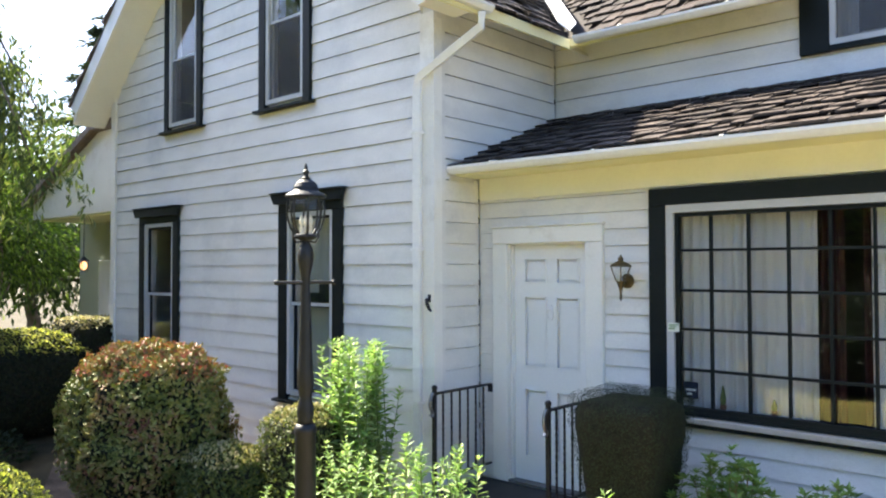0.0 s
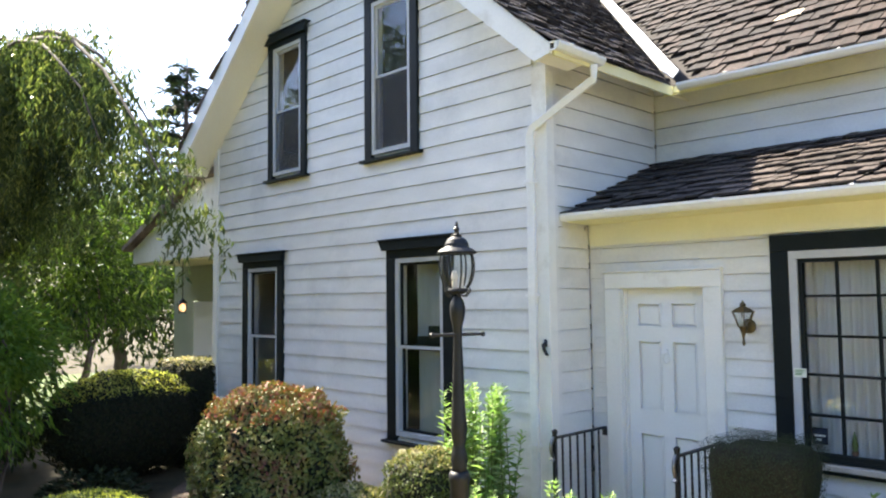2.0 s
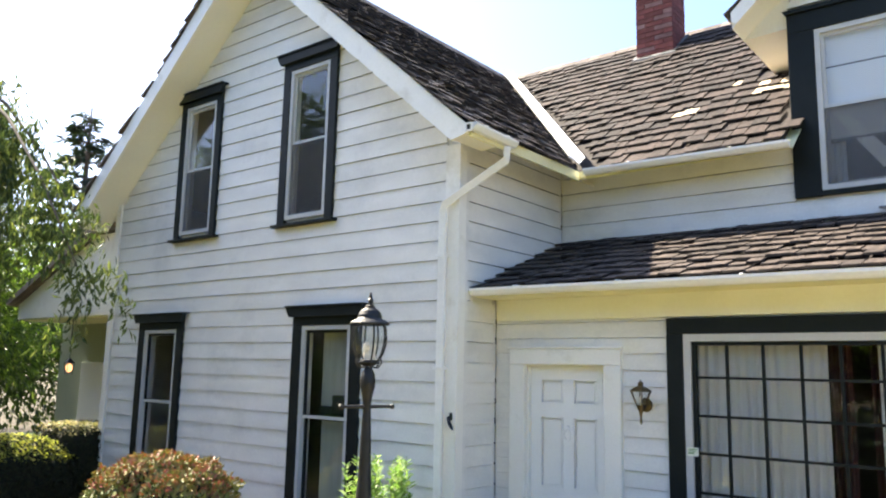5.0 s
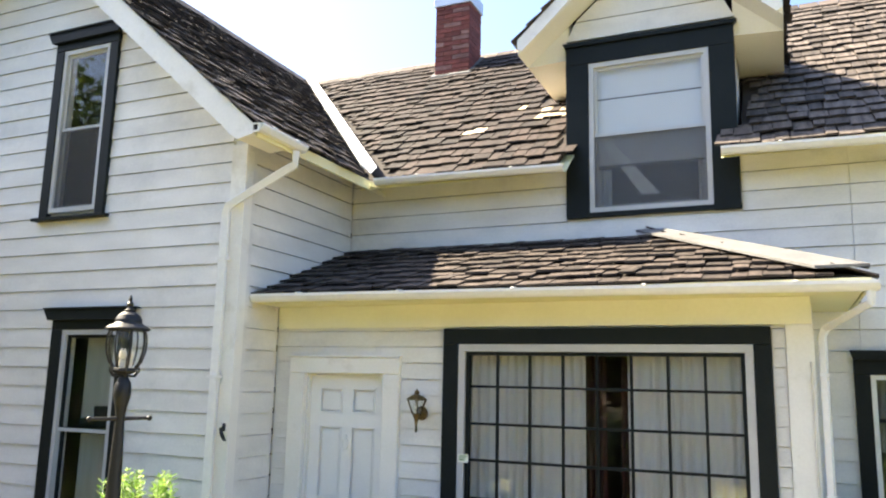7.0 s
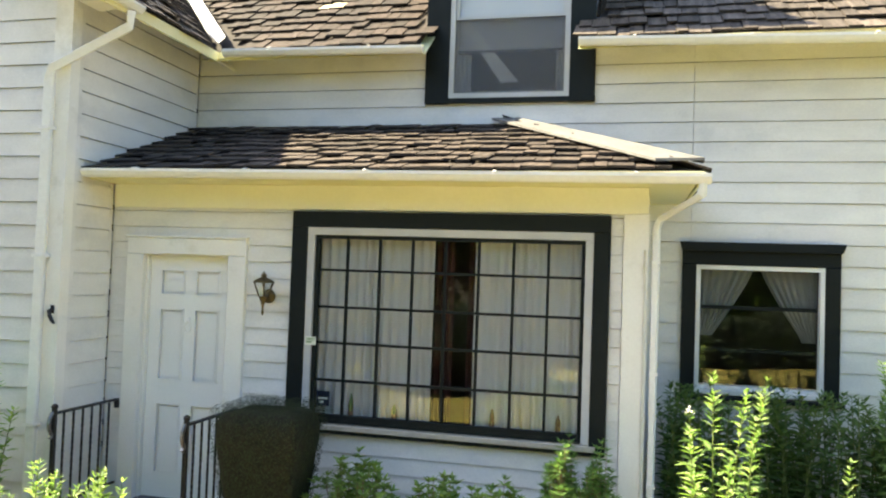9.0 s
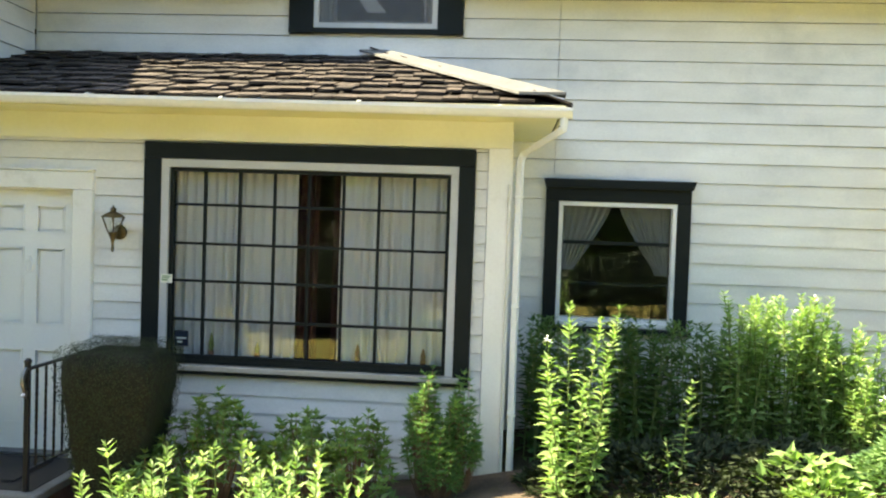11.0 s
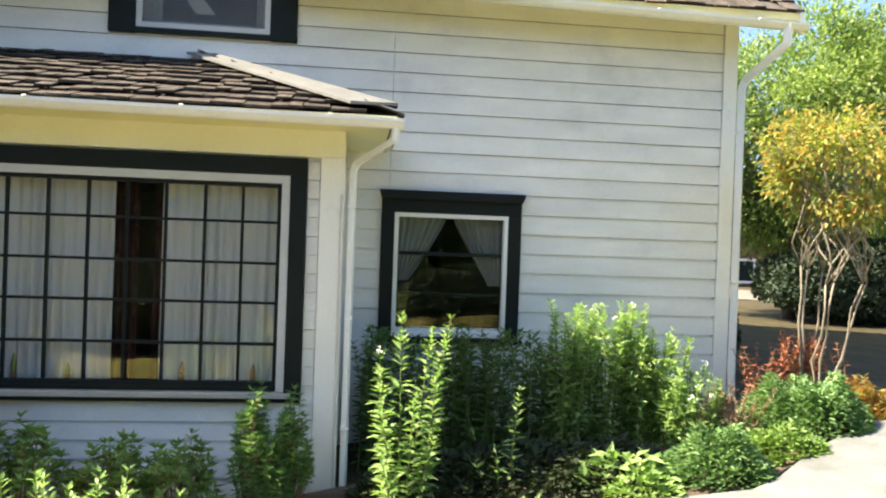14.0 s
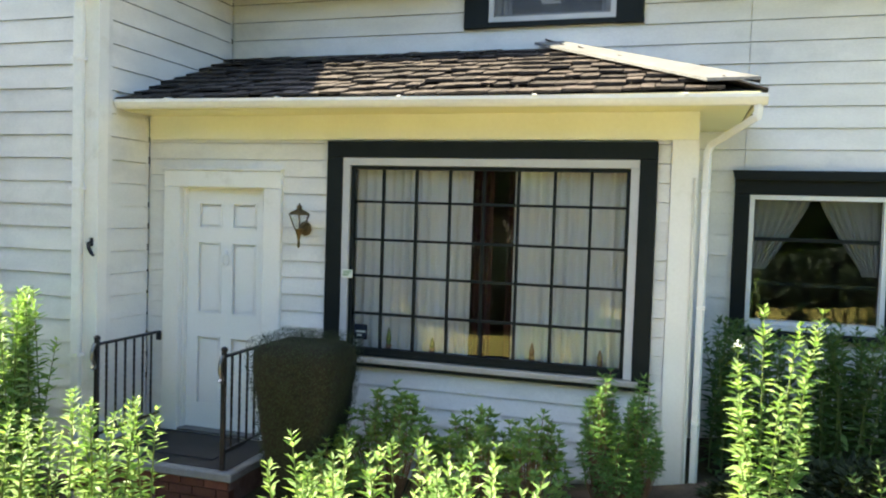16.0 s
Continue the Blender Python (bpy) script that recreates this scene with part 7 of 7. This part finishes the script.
# weeping tree by the path, shrubs and trees past the gable
def weeping_tree(foot, top, reach, long_axis, material, label, seed, n=46):
    """Boughs arch out from the trunk top and hang down in leafy strands."""
    rng = np.random.default_rng(seed)
    t = thing("weeping_tree", foot, label, "tree")
    f0, top = Vector(foot), Vector(top)
    bm = bmesh.new()
    tube(bm, [f0, f0.lerp(top, 0.5) + Vector((0.08, 0.05, 0)), top], [0.17, 0.13, 0.09], 10)
    ax = Vector((long_axis[0], long_axis[1], 0)).normalized()
    ay = Vector((-ax.y, ax.x, 0))
    P, D, N, L = [], [], [], []
    for k in range(n):
        a = 6.283 * (k + rng.uniform(-0.3, 0.3)) / n if k > 3 else (0.0, 0.07, -0.06, 0.13)[k]
        far_out = (1.0, 0.9, 0.8, 0.72)[k] if k < 4 else rng.uniform(0.22, 0.55)
        out = (ax * math.cos(a) * reach[0] + ay * math.sin(a) * reach[1]) * far_out
        rise = rng.uniform(0.35, 0.9)
        drop = reach[2] * far_out ** 1.5
        pts = []
        for i in range(9):
            f = i / 8
            pts.append(top + out * f + Vector((0, 0, rise * math.sin(f * 2.2) - drop * f ** 2.3)) + Vector(rng.normal(size=3)) * 0.03)
        tube(bm, pts, [0.05 - 0.0055 * i for i in range(9)], 5)
        for i in range(2, 9):
            for _ in range(5 if k > 3 else 8):
                f = min(1.0, (i + rng.uniform(-0.6, 0.5)) / 8)
                j = min(7, int(f * 8))
                s = pts[j].lerp(pts[j + 1], f * 8 - j) + Vector(rng.normal(size=3)) * 0.10
                near_trunk = 1 - (s - top).length / reach[0]
                hang = rng.uniform(0.15, 0.65) + max(0, near_trunk) ** 2.2 * rng.uniform(0.2, 3.2)
                sway = Vector((rng.normal() * 0.12, rng.normal() * 0.12, 0)) + out.normalized() * 0.10
                m = int(hang * 70) + 20
                for q in np.sort(rng.random(m)):
                    P.append(s + sway * q + Vector((0, 0, -hang * q + 0.06 * math.sin(q * 3))) + Vector(rng.normal(size=3)) * 0.045)
                    D.append(Vector((rng.normal() * 0.45, rng.normal() * 0.45, -0.9 + rng.normal() * 0.3)))
                    N.append(out.normalized() + Vector(rng.normal(size=3)) * 0.6)
                    L.append(rng.uniform(0.055, 0.10))
    part("trunk", bm, M_BARK, t, "", True)
    P, D, N, L = np.array(P), np.array(D), np.array(N), np.array(L)
    ok = P[:, 2] > 0.25
    v, f = leaves(P[ok], D[ok], N[ok], L[ok], L[ok] * 0.24)
    from_arrays("crown", v, f, material, t)
    return t


weeping_tree((-8.4, -3.5, 0.1), (-8.0, -3.3, 5.1), (6.35, 3.7, 2.7), (6.6, 0.1), L_WEEP, "weeping tree with long drooping dark leaves", 31, 52)
tree("bamboo_shrub", (-12.2, -0.4, 0.1), (-12.2, -0.4, 1.5), (-12.2, -0.4, 3.0), (1.7, 1.8, 1.6), L_BACKLIT, "green backlit shrubs beside the lawn", 32, 12000, 0.16, M_BARK, 0.06, 3, 10, 50, 0.05, 0.1, "shrub", 0.5)
tree("garden_tree", (-16.0, 2.0, 0.1), (-16.0, 2.0, 2.0), (-16.0, 2.0, 3.4), (2.6, 2.6, 2.4), L_DEEP, "green leafy tree past the side porch", 33, 14000, 0.2, M_BARK, 0.2, 1, 12, 50, 0.0, 0.2)
tree("garden_tree", (-13.5, -5.0, 0.1), (-13.5, -5.0, 2.0), (-13.5, -5.0, 3.2), (2.8, 2.8, 2.7), L_DEEP, "green leafy tree across the lawn", 34, 14000, 0.2, M_BARK, 0.2, 1, 12, 50, 0.0, 0.2)
tree("dark_shrub", (-9.7, -3.2, 0.1), (-9.7, -3.2, 0.7), (-9.7, -3.2, 1.8), (1.2, 1.1, 1.6), L_DEEP, "dark shaded shrub under the weeping tree", 37, 10000, 0.12, M_BARK, 0.05, 2, 8, 44, 0.0, 0.1, "shrub", 0.3)
tree("dark_shrub", (-10.6, -2.7, 0.1), (-10.6, -2.7, 0.7), (-10.6, -2.7, 1.7), (0.9, 0.9, 1.5), L_DEEP, "dark shaded shrub beside the lawn", 36, 8000, 0.12, M_BARK, 0.05, 2, 8, 40, 0.0, 0.1, "shrub", 0.3)
tree("dark_shrub", (-7.8, -3.4, 0.1), (-7.8, -3.4, 0.6), (-7.8, -3.4, 1.1), (1.1, 1.0, 1.0), L_DEEP, "dark shaded shrubs under the weeping tree", 35, 9000, 0.12, M_BARK, 0.05, 2, 8, 40, 0.0, 0.1, "shrub", 0.3)

tree("sunlit_shrub", (-5.7, -3.55, 0.1), (-5.7, -3.55, 0.8), (-5.6, -3.5, 1.7), (0.75, 0.6, 0.95), L_BRIGHT, "yellow-green leafy shrub under the weeping tree", 38, 5000, 0.13, M_BARK, 0.025, 4, 14, 36, 0.05, 0.2, "shrub", 0.25)


def conifer(foot, height, spread, seed, label):
    """A tall dark conifer with level layered boughs and gaps."""
    rng = np.random.default_rng(seed)
    t = thing("conifer", foot, label, "tree")
    f0 = Vector(foot)
    part("trunk", tube(bmesh.new(), [f0, f0 + Vector((0, 0, height * 0.5)), f0 + Vector((0, 0, height))], [0.3, 0.18, 0.03], 8), M_BARK, t)
    bm = bmesh.new()
    P, D = [], []
    z = height * 0.25
    while z < height * 0.98:
        reach = spread * (1 - (z / height) ** 1.6) * rng.uniform(0.55, 1.15) + 0.25
        for k in range(int(rng.integers(3, 6))):
            a = rng.uniform(0, 6.283)
            tip = f0 + Vector((math.cos(a) * reach, math.sin(a) * reach, z - reach * 0.12 + 0.1))
            base = f0 + Vector((0, 0, z))
            tube(bm, [base, base.lerp(tip, 0.5) + Vector((0, 0, 0.12)), tip], [0.05, 0.03, 0.01], 4)
            m = int(70 * reach)
            s = rng.uniform(0.15, 1, m)
            q = np.array(base)[None] + (np.array(tip) - np.array(base))[None] * s[:, None]
            q[:, 2] += 0.12 * np.sin(s * 3.14)
            sd = np.array([-math.sin(a), math.cos(a), 0])
            w = rng.normal(size=m) * (0.08 + 0.28 * (1 - s)) * reach * 0.6
            P.append(q + sd * w[:, None] + rng.normal(size=(m, 3)) * np.array([0.05, 0.05, 0.06]))
            D.append(np.tile([[math.cos(a), math.sin(a), -0.25]], (m, 1)) + sd * np.sign(w)[:, None] * 0.8 + rng.normal(size=(m, 3)) * 0.3)
        z += height * rng.uniform(0.028, 0.05)
    part("bough", bm, M_BARK, t, kind="stuff")
    P, D = np.concatenate(P), np.concatenate(D)
    n = len(P)
    v, f = leaves(P, D, np.tile([[0, 0, 1.0]], (n, 1)) + rng.normal(size=(n, 3)) * 0.4, rng.uniform(0.2, 0.45, n), rng.uniform(0.05, 0.12, n))
    from_arrays("needles", v, f, L_NEEDLE, t, "", "stuff")
    return t


conifer((-24.0, 7.6, 0.1), 11.8, 3.6, 41, "tall dark conifer behind the gable")

# small turning tree and trees beyond the lawn on the far side
tree("small_tree", (8.38, 0.74, 0.83), (8.46, 0.58, 2.13), (8.50, 0.42, 3.0), (0.78, 0.60, 0.46), L_AUTUMN, "small multi-stemmed tree with turning yellow-orange leaves", 51, 6500, 0.06, M_PALEBARK, 0.013, 7, 30, 40, 0.0, 0.3, "tree", 0.27, 0.45)
tree("leafy_tree", (14.2, 10.9, 0.85), (14.3, 11.0, 2.6), (14.4, 11.3, 5.0), (3.2, 3.0, 2.65), L_TREE, "large leafy green tree across the lawn", 52, 70000, 0.14, M_BARK, 0.14, 1, 30, 130, 0.0, 0.3, "tree", 0.0, 0.62)
tree("leafy_tree", (21.5, 13.0, 0.85), (21.5, 13.0, 2.2), (21.3, 13.0, 3.5), (3.2, 3.0, 2.0), L_TREE, "leafy green tree across the lawn", 53, 34000, 0.16, M_BARK, 0.22, 1, 12, 60, 0.0, 0.3)
clipped_bush("dark_hedge", (20.0, 10.4, 2.75), (6.6, 1.6), 0.75, L_NEEDLE, "dark hedge of shrubs beyond the lawn", 60000, 0.13, 3.0, 0.12, 54, category="hedge")
clipped_bush("corner_shrub", (8.72, 3.3, 1.75), (0.24, 0.35), 0.8, L_BOX, "dark shrub past the house corner", 5000, 0.05, 2.5, 0.08, 55)

# trees of the garden behind, which the panes mirror
for k, (x, yy, z, rx, rz) in enumerate(((6.8, -17, 3.6, 2.6, 3.2), (1.3, -14.5, 4.3, 1.0, 1.4), (-5, -18, 4.0, 3.0, 3.6), (12.5, -18, 3.8, 3.2, 3.4), (-12, -14, 4.2, 3.2, 3.6), (18.5, -16, 4.0, 3.2, 3.6), (9.6, -21, 5.4, 3.4, 4.6), (-17, -13.5, 8.2, 3.6, 4.2), (-22.5, -14.5, 7.6, 3.4, 4.0))):
    tree("garden_tree", (x, yy, 0.3), (x, yy, 1.8), (x, yy, z), (rx, rx, rz), L_BRIGHT if k in (0, 1) else L_DEEP if k > 6 else L_NEEDLE, "leafy garden tree across the front lawn", 60 + k, 12000, 0.30, M_BARK, 0.26, 1, 10, 60, 0.0, 0.2)

# unseen shrubs added to block most of the bright lawn mirrored in panes
for k, (x, yy, w, h) in enumerate(((-3.3, -9.0, 2.2, 1.9), (0.9, -8.8, 1.8, 1.7), (7.3, -8.8, 1.8, 1.75), (11.2, -9.3, 2.0, 2.0), (4.1, -12.6, 2.0, 2.2))):
    clipped_bush("reflection_shrub", (x, yy, h), (w, 1.1), 0.1, L_NEEDLE, "unseen dark shrub added to cut short the lawn's reflection", 6000, 0.2, 2.2, 0.2, 90 + k, category="shrub")
for k, (x, yy, w, h) in enumerate(((-9, -24, 7.5, 8.5), (4, -25.5, 8.0, 10.0), (17, -24, 7.5, 9.0))):
    clipped_bush("tree_belt", (x, yy, h), (w, 3.0), 0.1, L_TREE, "dense belt of trees closing the front garden", 16000, 0.45, 2.2, 0.22, 80 + k, category="trees")

# ---- far side: road, brick house ----
bm = bmesh.new()
box(bm, 4, 60, 17.3, 23.5, 0.80, 0.875)
road = structure("road", bm, M_ROAD, "pale gravel road beyond the lawn", "road")
far_house = thing("brick_house", (24, 28, 0.85), "low red brick house across the road", "house")
part("wall", bx(14, 36, 27, 33, 0.8, 3.4), M_FARBRICK, far_house)
part("roof", prism(bmesh.new(), [(26.4, 3.41), (33.6, 3.41), (30, 5.4)], "x", 13.5, 36.5), M_DECK, far_house)
for x in (19.4, 21.35, 23.35, 26.0, 28.6):
    w = part("window", frame_ring(bmesh.new(), x, x + 0.9, 1.0, 2.1, 0.11, 26.93, 26.99), M_TRIM, far_house, "white framed window")
    part("pane", bx(x + 0.11, x + 0.79, 26.95, 26.985, 1.11, 1.99), M_DARK, w)

# ---- side porch beyond the gable ----
side_porch = thing("side_porch", (-7.8, 0.5, 0.1), "white side porch with a lean-to roof and lantern", "porch")
bm = bmesh.new()
prism(bm, [(-6.17, 4.24), (-6.95, 4.24), (-9.35, 3.30), (-9.35, 3.07), (-6.17, 3.07)], "y", -0.42, -0.34)
part("gable_panel", bm, M_TRIM, side_porch, "white boarded panel")
part("roof", prism(bmesh.new(), [(-6.17, 4.35), (-6.97, 4.35), (-9.55, 3.36), (-9.52, 3.28), (-6.96, 4.25), (-6.17, 4.25)], "y", -0.55, 3.0), M_SHINGLE_DARK, side_porch)
part("back_wall", bx(-9.6, -6.17, 0.45, 0.55, 0.1, 3.03), M_SIDEWALL, side_porch)
part("ceiling", bx(-9.33, -6.17, -0.33, 0.56, 3.04, 3.068), M_SOFFIT, side_porch)
part("door", bx(-8.75, -7.85, 0.40, 0.448, 0.3, 2.4, bevel=0.01), M_DOOR, side_porch, "white side door")
part("door_handle", bx(-8.0, -7.92, 0.36, 0.399, 1.38, 1.5, bevel=0.006), M_IRON, side_porch, "dark door handle")
part("floor", bx(-9.35, -6.17, -0.42, 0.449, 0.05, 0.28), M_CONCRETE, side_porch)
LPX, LPY = -7.92, -0.2
lant = thing("porch_lantern", (LPX, LPY, 2.3), "lit warm hanging lantern in the side porch", "lantern")
part("bulb", lathe(bmesh.new(), LPX, LPY, [(0.02, 2.24), (0.05, 2.28), (0.045, 2.34), (0.01, 2.37)], 12), M_BULB, lant, "warm glowing bulb")
part("cap", lathe(bmesh.new(), LPX, LPY, [(0.09, 2.375), (0.05, 2.41), (0.015, 2.45)], 12), M_IRON, lant)
part("chain", tube(bmesh.new(), [(LPX, LPY, 2.45), (LPX, LPY, 3.04)], 0.008, 6), M_IRON, lant)
for k in range(4):
    a = math.pi / 4 + k * math.pi / 2
    part("cage_bar", tube(bmesh.new(), [(LPX + 0.075 * math.cos(a), LPY + 0.075 * math.sin(a), 2.38), (LPX + 0.05 * math.cos(a), LPY + 0.05 * math.sin(a), 2.2)], 0.005, 5), M_IRON, lant)
